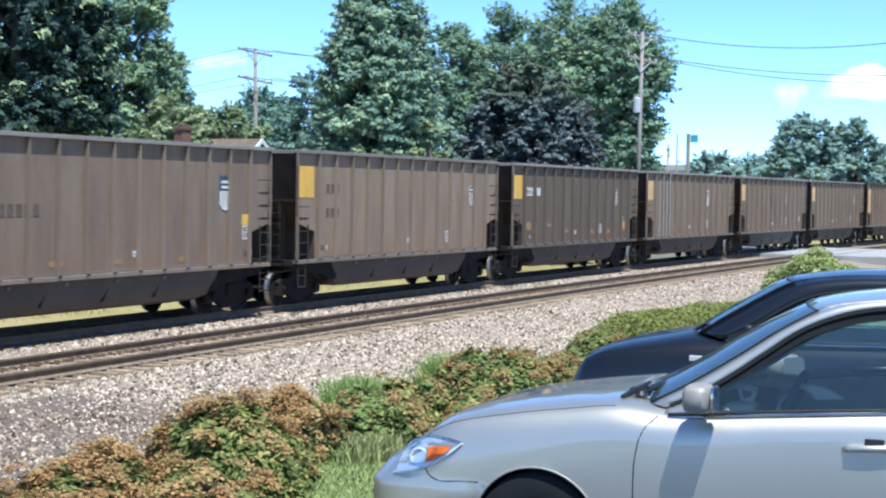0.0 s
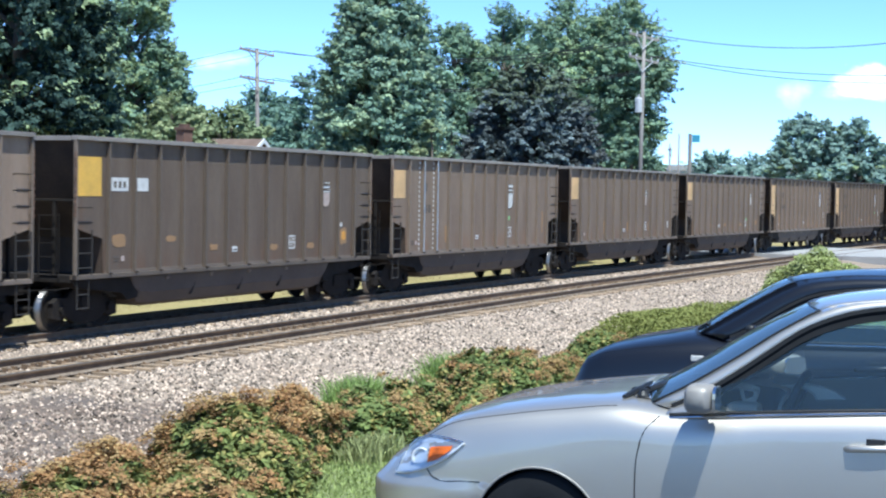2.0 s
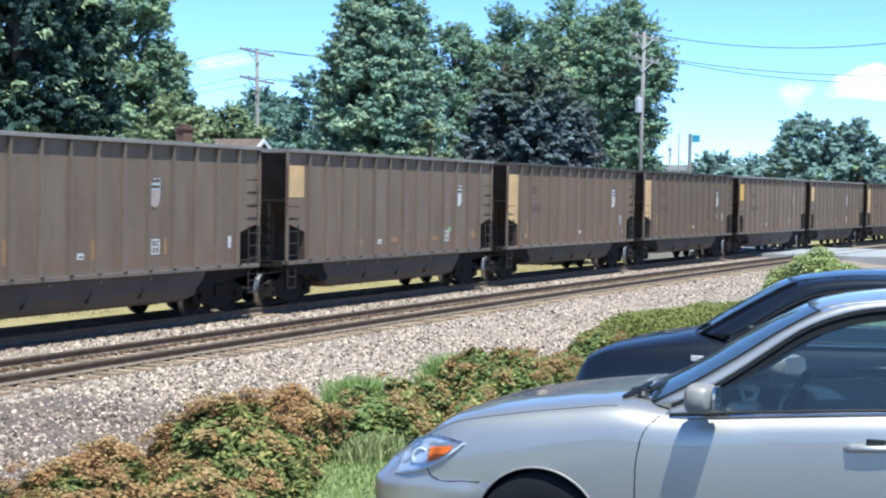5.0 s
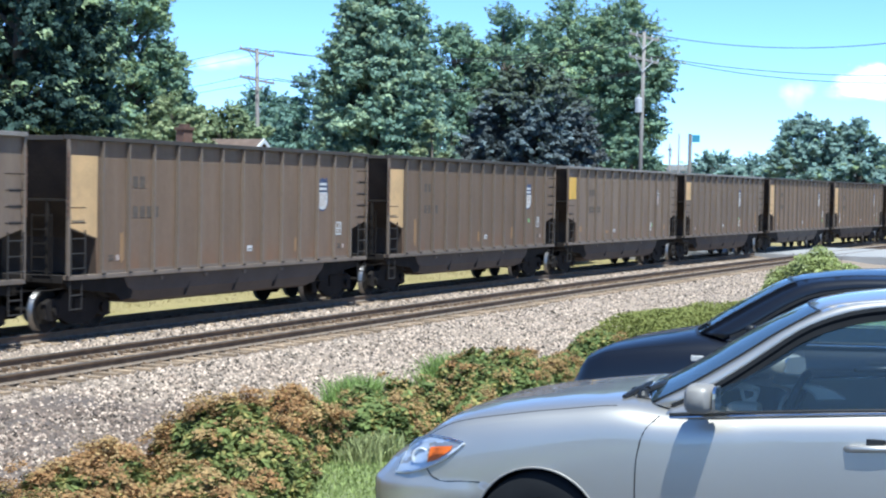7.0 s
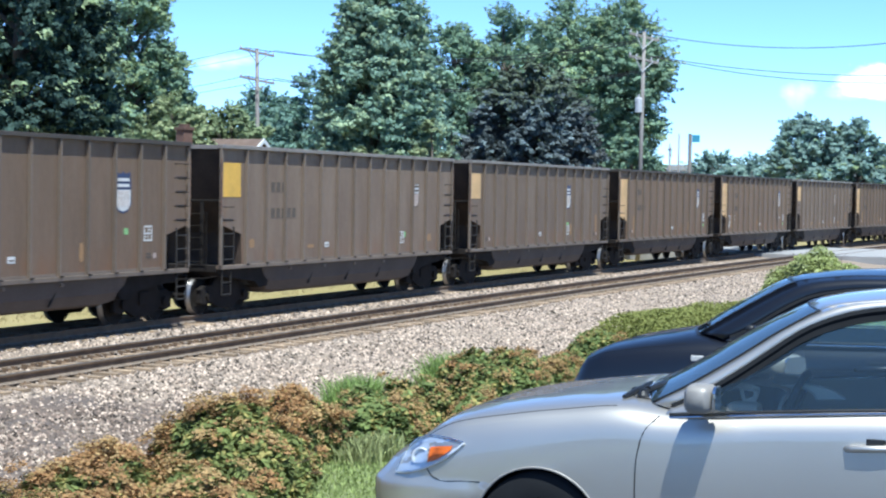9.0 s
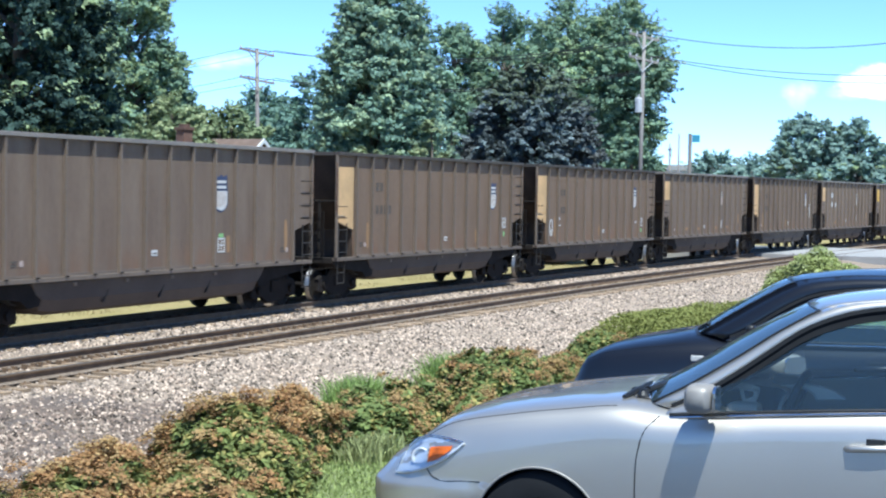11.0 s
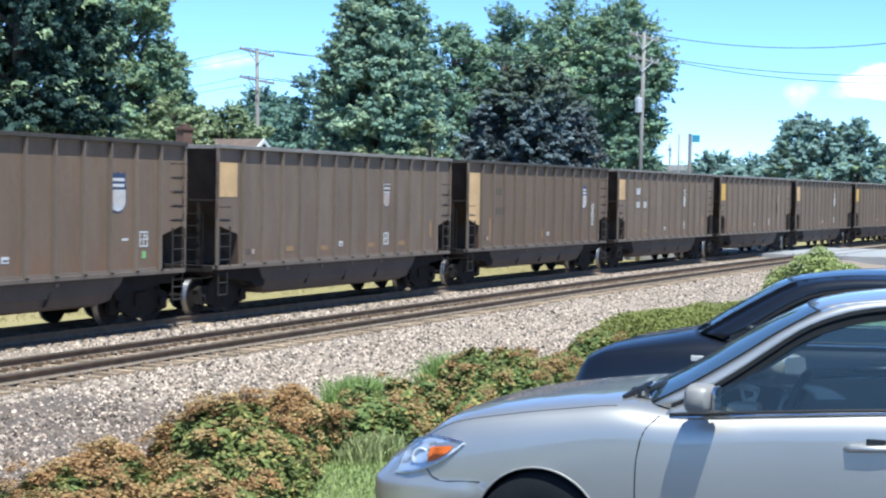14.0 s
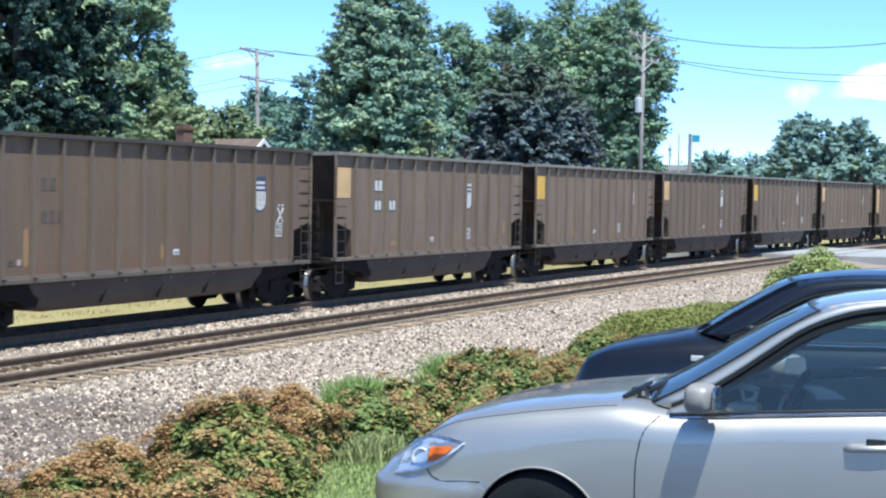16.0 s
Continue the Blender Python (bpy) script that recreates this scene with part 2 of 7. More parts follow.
streaking(M_side, (.21, .105, .05), (.21, .165, .125))
streaking(M_sidegrey, (.19, .10, .055), (.20, .16, .125))
rusting(M_side, 1.25, 2.0, (.20, .095, .045))
rusting(M_sidegrey, 1.25, 2.0, (.19, .095, .048))
M_post = material("brown_post_paint", (0.171, 0.1278, 0.0938), 0.66, 0.0, vary=0.35, scale=2.0, fine=30, bump=0.1, second=(0.14, 0.105, 0.077), stretch=(1, 1, 0.3), each=0.12)
M_chord = material("grey_chord_metal", (0.25, 0.215, 0.185), 0.6, 0.1, vary=0.25, scale=1.5, fine=30, bump=0.1, each=0.15)
M_chorddark = material("dark_brown_chord", (0.06, 0.047, 0.037), 0.7, 0.0, vary=0.3, scale=1.5, fine=30, bump=0.1, each=0.12)
M_rustbolt = material("rusty_bolted_strip", (0.19, 0.105, 0.068), 0.85, vary=0.35, scale=5, fine=30, bump=0.1)
M_ladder = material("dull_ladder_paint", (0.027, 0.022, 0.019), 0.85, 0.0, vary=0.3, scale=4, fine=30, bump=0.1)
M_under = material("grimy_black_underframe", (0.0255, 0.021, 0.0185), 0.9, 0.0, vary=0.4, scale=2, fine=30, bump=0.3, spec=0.15)
M_tub = material("grimy_brown_tub", (0.0991, 0.0739, 0.0568), 0.85, 0.0, vary=0.35, scale=0.8, fine=24, bump=0.12, second=(0.068, 0.049, 0.038))
M_tubseam = material("dark_weld_seam", (0.05, 0.038, 0.03), 0.85, vary=0.35, scale=2, fine=30, bump=0.1)
M_yellow = material("yellow_panel_paint", (0.74, 0.42, 0.065), 0.65, vary=0.2, scale=2, fine=20, bump=0.05, second=(0.55, 0.33, 0.06))
M_tan = material("faded_yellow_panel", (0.64, 0.40, 0.185), 0.7, vary=0.22, scale=1.6, fine=20, bump=0.05, second=(0.50, 0.32, 0.15))
M_white = material("dirty_white_paint", (0.62, 0.60, 0.57), 0.7, vary=0.2, scale=6, fine=40, bump=0.03)
M_blue = material("navy_paint", (0.035, 0.048, 0.11), 0.6, vary=0.2, scale=6, fine=40, bump=0.03)
M_orange = material("rust_orange_paint", (0.275, 0.165, 0.08), 0.8, vary=0.35, scale=7, fine=30, bump=0.03, second=(0.29, 0.165, 0.075))
M_glowpaint = material("fresh_orange_spray_paint", (0.62, 0.29, 0.05), 0.75, vary=0.25, scale=7, fine=30, bump=0.03)
M_green = material("green_paint", (0.26, 0.48, 0.18), 0.7, vary=0.2, scale=8, fine=30, bump=0)
M_ghost = material("faded_dark_stencil", (0.115, 0.088, 0.066), 0.8, vary=0.3, scale=6, fine=40, bump=0)
M_pinkish = material("faded_pinkish_paint", (0.46, 0.36, 0.31), 0.75, vary=0.25, scale=6, fine=40, bump=0)
M_steel = material("wheel_steel", (0.32, 0.30, 0.28), 0.35, 0.9, vary=0.2, scale=4, fine=40, bump=0.05)
M_wheel = material("dark_wheel_steel", (0.028, 0.0235, 0.0205), 0.85, 0.0, vary=0.3, scale=4, fine=40, bump=0.1, spec=0.15)
M_galv = material("galvanised_steel", (0.40, 0.41, 0.43), 0.5, 0.5, vary=0.2, scale=4, fine=40, bump=0.05)
M_coal = material("coal_dust", (0.03, 0.03, 0.03), 0.9, vary=0.4, scale=2, fine=20, bump=0.5)
M_leaf = material("maple_leaves", (0.265, 0.3795, 0.262), 0.75, vary=0.25, scale=0.25, fine=2, bump=0, spec=0.12, island=0.25, thin=0.38)
M_leafpale = material("pale_maple_leaves", (0.3922, 0.484, 0.256), 0.75, vary=0.25, scale=0.25, fine=2, bump=0, spec=0.12, island=0.25, thin=0.35)
# lightened and blued to carry the haze in front of the farther bushes
M_leafbluehaze = material("hazed_bluish_leaves", (0.2343, 0.357, 0.2883), 0.75, vary=0.25, scale=0.25, fine=2, bump=0, spec=0.12, island=0.25, thin=0.35)
# left maples: one leaf colour painted as shaded, the next as sunlit sprays
M_leafdark = material("shaded_tree_leaves", (0.0601, 0.0987, 0.081), 0.75, vary=0.25, scale=0.25, fine=2, bump=0, spec=0.12, island=0.25, thin=0.2)
M_leaflit = material("sunlit_tree_leaves", (0.36, 0.45, 0.253), 0.75, vary=0.25, scale=0.25, fine=2, bump=0, spec=0.12, island=0.25, thin=0.3)
M_silver = material("silver_maple_leaves", (0.236, 0.3481, 0.2678), 0.75, vary=0.25, scale=0.25, fine=2, bump=0, spec=0.12, island=0.25, thin=0.3)
M_silverpale = material("silver_maple_undersides", (0.4029, 0.5049, 0.3276), 0.75, vary=0.25, scale=0.25, fine=2, bump=0, spec=0.12, island=0.25, thin=0.3)
M_purple = material("purple_maple_leaves", (0.12, 0.1593, 0.1705), 0.75, vary=0.25, scale=0.25, fine=2, bump=0, spec=0.12, island=0.25, thin=0.2, second=(0.095, 0.09, 0.085))
# the sheen on the purple crown is painted as a paler leaf colour
M_purplepale = material("grey_sheen_purple_leaves", (0.2365, 0.2932, 0.3063), 0.75, vary=0.25, scale=0.25, fine=2, bump=0, spec=0.12, island=0.25, thin=0.2)
M_purplebrown = material("bronzed_maple_leaves", (0.1693, 0.2077, 0.1392), 0.75, vary=0.25, scale=0.25, fine=2, bump=0, spec=0.12, island=0.25, thin=0.3)
# the haze of distance is mixed into this pale bluish leaf colour
M_hazeleaf = material("hazed_distant_leaves", (0.3375, 0.4634, 0.4103), 0.75, vary=0.25, scale=0.25, fine=2, bump=0, spec=0.12, island=0.25, thin=0.4)
M_yleaf = material("yellow_green_leaves", (0.31, 0.38, 0.209), 0.75, vary=0.25, scale=0.25, fine=2, bump=0, spec=0.12, island=0.25, thin=0.35)
M_yleafpale = material("pale_yellow_green_leaves", (0.46, 0.51, 0.286), 0.75, vary=0.25, scale=0.25, fine=2, bump=0, spec=0.12, island=0.25, thin=0.35)
M_bark = material("grey_bark", (0.13, 0.105, 0.085), 0.95, vary=0.4, scale=3, fine=30, bump=0.8, dist=0.03, stretch=(1, 1, 0.3))
M_shrub = material("shrub_leaves", (0.215, 0.25, 0.083), 0.8, vary=0.25, scale=3, fine=12, bump=0, spec=0.15, island=0.35, thin=0.35)
M_shrubolive = material("olive_shrub_leaves", (0.225, 0.285, 0.1), 0.8, vary=0.25, scale=3, fine=12, bump=0, spec=0.15, island=0.35, thin=0.35)
M_shrubyellow = material("yellowed_shrub_leaves", (0.46, 0.4, 0.14), 0.8, vary=0.25, scale=3, fine=12, bump=0, spec=0.15, island=0.3, thin=0.35)
M_bloom = material("rust_brown_spent_blooms", (0.43, 0.248, 0.104), 0.95, vary=0.3, scale=4, fine=20, bump=0, island=0.25, thin=0.3)
M_bloomold = material("tan_spent_blooms", (0.48, 0.325, 0.14), 0.95, vary=0.3, scale=4, fine=20, bump=0, island=0.25, thin=0.3)
M_twig = material("shrub_twigs", (0.10, 0.065, 0.04), 0.9, vary=0.3, scale=4, fine=30, bump=0.2)
M_hedge = material("hedge_leaves", (0.2467, 0.2576, 0.075), 0.8, vary=0.3, scale=1.2, fine=10, bump=0, spec=0.2, island=0.25, thin=0.25)
M_bush = material("lemon_green_leaves", (0.34, 0.38, 0.13), 0.5, vary=0.3, scale=2, fine=10, bump=0, island=0.35, thin=0.25)
M_pole = material("weathered_pole_wood", (0.28, 0.255, 0.235), 0.9, vary=0.3, scale=2, fine=30, bump=0.4, stretch=(1, 1, 0.15))
M_ceramic = material("grey_insulator", (0.5, 0.5, 0.52), 0.3, vary=0.1, scale=5, fine=20, bump=0)
M_wire = material("black_cable", (0.03, 0.03, 0.035), 0.7, vary=0.1, scale=5, fine=20, bump=0)
M_roof = material("brown_shingles", (0.17, 0.12, 0.095), 0.95, vary=0.3, scale=2, fine=25, bump=0.4)
M_brick = material("red_brick", (0.15, 0.085, 0.065), 0.9, vary=0.3, scale=6, fine=40, bump=0.2, each=0.2)
M_housewall = material("white_house_siding", (0.75, 0.76, 0.78), 0.7, vary=0.1, scale=2, fine=20, bump=0.05)
M_concrete = material("pale_concrete", (0.48, 0.47, 0.45), 0.9, vary=0.2, scale=0.6, fine=30, bump=0.2)
M_sign = material("blue_sign_paint", (0.08, 0.33, 0.5), 0.5, vary=0.1, scale=4, fine=20, bump=0)
M_silverpaint = material("silver_metallic_paint", (0.59, 0.548, 0.485), 0.46, 0.84, vary=0.03, scale=2, fine=400, bump=0.0, coat=1.0)
M_darkpaint = material("dark_blue_car_paint", (0.005, 0.006, 0.010), 0.4, 0.0, vary=0.05, scale=2, fine=300, bump=0.0, spec=0.35, coat=0.55)
M_mirrorcap = material("taupe_grey_mirror_paint", (0.27, 0.25, 0.225), 0.45, 0.1, vary=0.06, scale=4, fine=200, bump=0)
M_rubber = material("black_rubber", (0.014, 0.0145, 0.016), 0.8, vary=0.2, scale=8, fine=80, bump=0.1, spec=0.15)
M_trim = material("black_trim", (0.012, 0.0125, 0.0135), 0.45, vary=0.1, scale=8, fine=80, bump=0.05)
M_chrome = material("chrome", (0.75, 0.76, 0.78), 0.12, 1.0, vary=0.05, scale=8, fine=50, bump=0)
M_alloy = material("alloy_rim", (0.5, 0.5, 0.52), 0.3, 0.9, vary=0.1, scale=8, fine=50, bump=0)
M_cabin = material("beige_cabin_plastic", (0.64, 0.57, 0.46), 0.7, vary=0.1, scale=5, fine=120, bump=0.1)
M_seat = material("grey_beige_seat_cloth", (0.38, 0.34, 0.29), 0.95, vary=0.15, scale=6, fine=200, bump=0.2)
M_darkcabin = material("dark_cabin_plastic", (0.035, 0.036, 0.04), 0.6, vary=0.15, scale=5, fine=120, bump=0.1)
M_amber = material("amber_lens", (1.0, 0.20, 0.012), 0.4, vary=0.1, scale=10, fine=60, bump=0)
M_lampwhite = material("reflector_chrome", (0.74, 0.79, 0.84), 0.36, 0.6, vary=0.1, scale=14, fine=60, bump=0.1)
# last value: share of painted bluish glare
M_glass = glass("window_glass", (0.84, 0.92, 0.93), 0.0, 0.97, 1.68, 0.03)
M_screen = glass("windscreen_glass", (0.84, 0.92, 0.93), 0.0, 0.97, 3.6, 0.07)
M_lens = glass("headlight_lens", (0.97, 0.98, 1.0), 0.05, 0.98, 1.13)
M_lamprim = material("bright_lamp_rim", (0.82, 0.82, 0.82), 0.4, 0.2, vary=0.05, scale=8, fine=50, bump=0)
M_red = material("red_lens", (0.5, 0.02, 0.02), 0.2, vary=0.1, scale=10, fine=60, bump=0, coat=1.0)

# ---- the line of the railway: a wide curve, told by the way along it and the distance across it ----
BEND = 0.0007663
CENTRE_Y = 15.0 - 1.0 / BEND
NEAR_TRACK, FAR_TRACK = 18.08, 22.385


def on_line(s, lat, z=0.0):
    r, a = lat - CENTRE_Y, s * BEND
    return Vector((r * math.sin(a), CENTRE_Y + r * math.cos(a), z))


def line_pose(s, lat, z=0.0):
    p = on_line(s, lat, z)
    return pose(p.x, p.y, p.z, 0, 0, -math.degrees(s * BEND))


def smooth(a, b, x):
    t = np.clip((np.asarray(x, dtype=float) - a) / (b - a), 0, 1)
    return t * t * (3 - 2 * t)


def ground_height(x, y):
    """The lie of the land: the car park's terrace, the bank down to the line, the flat beyond."""
    x, y = np.asarray(x, dtype=float), np.asarray(y, dtype=float)
    lat = np.hypot(x, y - CENTRE_Y) + CENTRE_Y
    terrace = 1.19 - 1.25 * smooth(14, 62, x) - 0.2 * smooth(40, 200, -x)
    low = -0.62 + 0.12 * smooth(26, 60, lat) + 0.32 * smooth(23.4, 25.4, lat) * (1 - smooth(30, 44, lat)) * (1 - smooth(60, 85, x)) * smooth(-60, -30, x)
    z = np.where(lat < 19, terrace + (low - terrace) * smooth(5.9, 8.8, lat), low)
    far = smooth(300, 420, np.hypot(x, y))
    return z * (1 - far) - 0.62 * far


def ground_at(x, y):
    return float(ground_height(x, y))


def build_ground():
    xs = np.concatenate([[-2500, -1200, -500, -250, -120], np.arange(-60, 30, 1.5), np.arange(30, 130, 3.0), np.arange(130, 420, 15.0), [600, 1200, 2500]])
    ys = np.concatenate([[-2500, -1200, -500, -250, -120, -60, -40], np.arange(-30, 30, 0.75), [32, 36, 42, 50, 65, 90, 130, 200, 300, 420, 700, 1400, 2500]])
    gx, gy = np.meshgrid(xs, ys, indexing="ij")
    gz = ground_height(gx, gy)
    verts = np.stack([gx, gy, gz], -1).reshape(-1, 3)
    n, m = len(xs), len(ys)
    faces = [(i * m + j, (i + 1) * m + j, (i + 1) * m + j + 1, i * m + j + 1) for i in range(n - 1) for j in range(m - 1)]
    me = bpy.data.meshes.new("ground")
    me.from_pydata(verts.tolist(), [], faces)
    me.materials.append(M_grass), me.materials.append(M_lawn)
    mids = [(verts[f[0]] + verts[f[2]]) / 2 for f in faces]
    me.polygons.foreach_set("material_index", [1 if (c[1] < 16 and abs(c[0]) < 300) else 0 for c in mids])
    me.polygons.foreach_set("use_smooth", [True] * len(faces))
    tagged(new("ground", me), "grassy ground, green by the lot and dry yellow beyond", "ground", kind="structure")


def strip(name, profile, s0, s1, step, mat, label, category, closed=False, parent=None, kind="structure"):
    """A cross-section of (lat, z) drawn along the line."""
    n = int((s1 - s0) / step) + 1
    verts, k = [], len(profile)
    for i in range(n):
        for lat, z in profile:
            verts.append(on_line(s0 + i * step, lat, z))
    faces = []
    for i in range(n - 1):
        for j in range(k if closed else k - 1):
            a, b = i * k + j, i * k + (j + 1) % k
            faces.append((a, a + k, b + k, b))
    if closed:
        faces += [tuple(range(k)), tuple(range((n - 1) * k, n * k))[::-1]]
    me = bpy.data.meshes.new(name)
    me.from_pydata([tuple(v) for v in verts], [], faces)
    me.materials.append(mat)
    ob = new(name, me)
    if parent:
        ob.parent = parent
        if label:
            ob["label"] = label
        return ob
    return tagged(ob, label, category, kind=kind)


def build_ballast():
    rng = np.random.default_rng(4)
    lats = np.array([8.3, 8.8, 12.0, 14, 15, 15.7, 16.3, 16.8, 17.4, 18.1, 18.8, 19.4, 19.9, 20.4, 20.9, 21.4, 22.0, 22.7, 23.4, 24.0, 24.6, 25.3, 26.2])
    zs = np.array([-.80, -.46, -.47, -.47, -.42, -.35, -.28, -.246, -.222, -.225, -.222, -.238, -.25, -.27, -.235, -.205, -.215, -.215, -.215, -.205, -.235, -.33, -.85])
    ss = np.concatenate([[-400, -200, -100], np.arange(-40, 120, 1.0), np.arange(120, 700, 20.0)])
    verts = []
    for s in ss:
        jit = rng.normal(0, 0.012, len(lats))
        for lat, z, j in zip(lats, zs, jit):
            verts.append(tuple(on_line(s, lat + (0.25 * noise.noise((s * 0.3, 0, 0)) if lat < 11 else 0), z + j)))
    k = len(lats)
    faces = [(i * k + j, (i + 1) * k + j, (i + 1) * k + j + 1, i * k + j + 1) for i in range(len(ss) - 1) for j in range(k - 1)]
    me = bpy.data.meshes.new("ballast")
    me.from_pydata(verts, [], faces)
    me.materials.append(M_ballast), me.materials.append(M_dirty), me.materials.append(M_tandirt), me.materials.append(M_shadebed)
    patch = []
    for i in range(len(ss) - 1):
        for j in range(k - 1):
            edge = 25.5 + 3.5 * noise.noise((lats[j] * .5, ss[i] * .3, 2.0)) - .9 * abs(lats[j] - 14)
            # index 3: strip below the train, its shade painted darker
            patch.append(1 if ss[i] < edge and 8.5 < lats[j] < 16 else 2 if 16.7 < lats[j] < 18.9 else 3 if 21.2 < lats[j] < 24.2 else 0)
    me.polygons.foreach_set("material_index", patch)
    bed = tagged(new("ballast_bed", me), "pale pinkish-grey crushed stone ballast bed under two tracks", "ballast", kind="structure")
    # loose stones over the bed
    n = 104000
    s = 14 + 72 * rng.random(n) ** 1.5
    lat = rng.uniform(8.9, 21.3, n)
    keep = (np.abs(lat - NEAR_TRACK) > 1.35) | (rng.random(n) < 0.5)
    s, lat = s[keep], lat[keep]
    n = len(s)
    z = np.interp(lat, lats, zs)
    r, a = lat - CENTRE_Y, s * BEND
    centre = np.stack([r * np.sin(a), CENTRE_Y + r * np.cos(a), z + 0.008], 1)
    size = rng.uniform(0.022, 0.058, n)
    base = np.array([(1, 0, -.25), (0, 1, -.25), (-1, 0, -.25), (0, -1, -.25), (.25, .1, .85)], dtype=float)
    turn = rng.uniform(0, math.tau, n)
    pts = base[None] * rng.uniform(0.55, 1.25, (n, 5, 1)) + rng.normal(0, 0.22, (n, 5, 3))
    c, w = np.cos(turn)[:, None], np.sin(turn)[:, None]
    pts = np.stack([pts[..., 0] * c - pts[..., 1] * w, pts[..., 0] * w + pts[..., 1] * c, pts[..., 2] * 0.8], -1) * size[:, None, None] + centre[:, None]
    tri = np.array([(0, 1, 4), (1, 2, 4), (2, 3, 4), (3, 0, 4)])
    idx = (tri[None] + 5 * np.arange(n)[:, None, None]).reshape(-1, 3)
    me = bpy.data.meshes.new("stones")
    me.from_pydata(pts.reshape(-1, 3).tolist(), [], idx.tolist())
    me.materials.append(M_stone), me.materials.append(M_dirtystone)
    dark = (s < 25.5 + rng.normal(0, 1.6, n) - .9 * np.abs(lat - 14)) & (lat < 16.2) & (rng.random(n) < .62)
    me.polygons.foreach_set("material_index", np.repeat(dark.astype(np.int32), 4))
    tagged(new("loose_stones", me), "loose pale crushed stones on the ballast bed", "gravel", kind="stuff")


def build_track(centre, name, label, pieces, anchors=False):
    track = tagged(new(name), label, "railway track", kind="structure")
    for side in (-1, 1):
        c = centre + side * 0.7525
        strip("rail", [(c - .009, -.15), (c - .009, -.045), (c - .036, -.035), (c - .036, -.006), (c + .036, -.006), (c + .036, -.035), (c + .009, -.045), (c + .009, -.15)],
              -120, 420, 3.0, M_rail, "dark brown steel rail", "", True, track)
        strip("rail_foot", [(c - .07, -.18), (c - .07, -.166), (c - .024, -.15), (c - .012, -.13), (c + .012, -.13), (c + .024, -.15), (c + .07, -.166), (c + .07, -.18)], -120, 420, 3.0, M_foot, "dusty tan rail foot", "", True, track)
        strip("rail_head", [(c - .034, -.006), (c - .026, .0), (c + .026, .0), (c + .034, -.006)], -120, 420, 3.0, M_railtop, "polished running surface", "", True, track)
    rng = random.Random(int(centre * 10))
    tie_mesh = mesh_of(boxes((-.11, -1.3, -.37, .11, 1.3, -.183), bevel=0.012), "tie", mat=M_tie)
    plate_specs = []
    s, count = 8.0, 0
    rest = bmesh.new()
    while s < 165:
        jig = rng.uniform(-.05, .05)
        m = line_pose(s, centre + jig, rng.uniform(-.012, .006)) @ pose(0, 0, 0, 0, 0, rng.uniform(-1.2, 1.2))
        if count < pieces:
            ob = new("tie", tie_mesh)
            ob.parent, ob.matrix_basis = track, m
        else:
            rest.from_mesh(tie_mesh)
            rest.verts.ensure_lookup_table()
            bmesh.ops.transform(rest, matrix=m, verts=rest.verts[-len(tie_mesh.vertices):])
        plate_specs.append(m)
        s, count = s + 0.535, count + 1
    if len(rest.verts):
        part("far_ties", rest, M_tie, track)["kind"] = "stuff"
    else:
        rest.free()
    verts, faces = [], []
    for m in plate_specs:
        for c in (-0.7525, 0.7525):
            for x0, x1, y0, y1, z0, z1 in ((-.09, .09, c - .17, c + .17, -.185, -.172), (-.05, -.02, c - .12, c - .085, -.172, -.145), (.02, .05, c + .085, c + .12, -.172, -.145)) + (((-.175, -.10, c - .12, c - .03, -.21, -.125), (.10, .175, c - .12, c - .03, -.21, -.125)) if anchors and c > 0 else ()):
                i = len(verts)
                verts += [tuple(m @ Vector((x, y, z))) for x in (x0, x1) for y in (y0, y1) for z in (z0, z1)]
                faces += [tuple(i + k for k in f) for f in ((0, 1, 3, 2), (4, 6, 7, 5), (0, 4, 5, 1), (2, 3, 7, 6), (1, 5, 7, 3), (0, 2, 6, 4))]
    me = bpy.data.meshes.new("tie_plates")
    me.from_pydata(verts, [], faces)
    me.materials.append(M_rail)
    ob = new("tie_plates", me)
    ob.parent, ob["kind"] = track, "stuff"


build_ground()
build_ballast()
build_track(NEAR_TRACK, "near_track", "empty railway track with rusty rails on worn wooden ties", 270, True)
build_track(FAR_TRACK, "far_track", "railway track under the passing train, in its shade", 120)


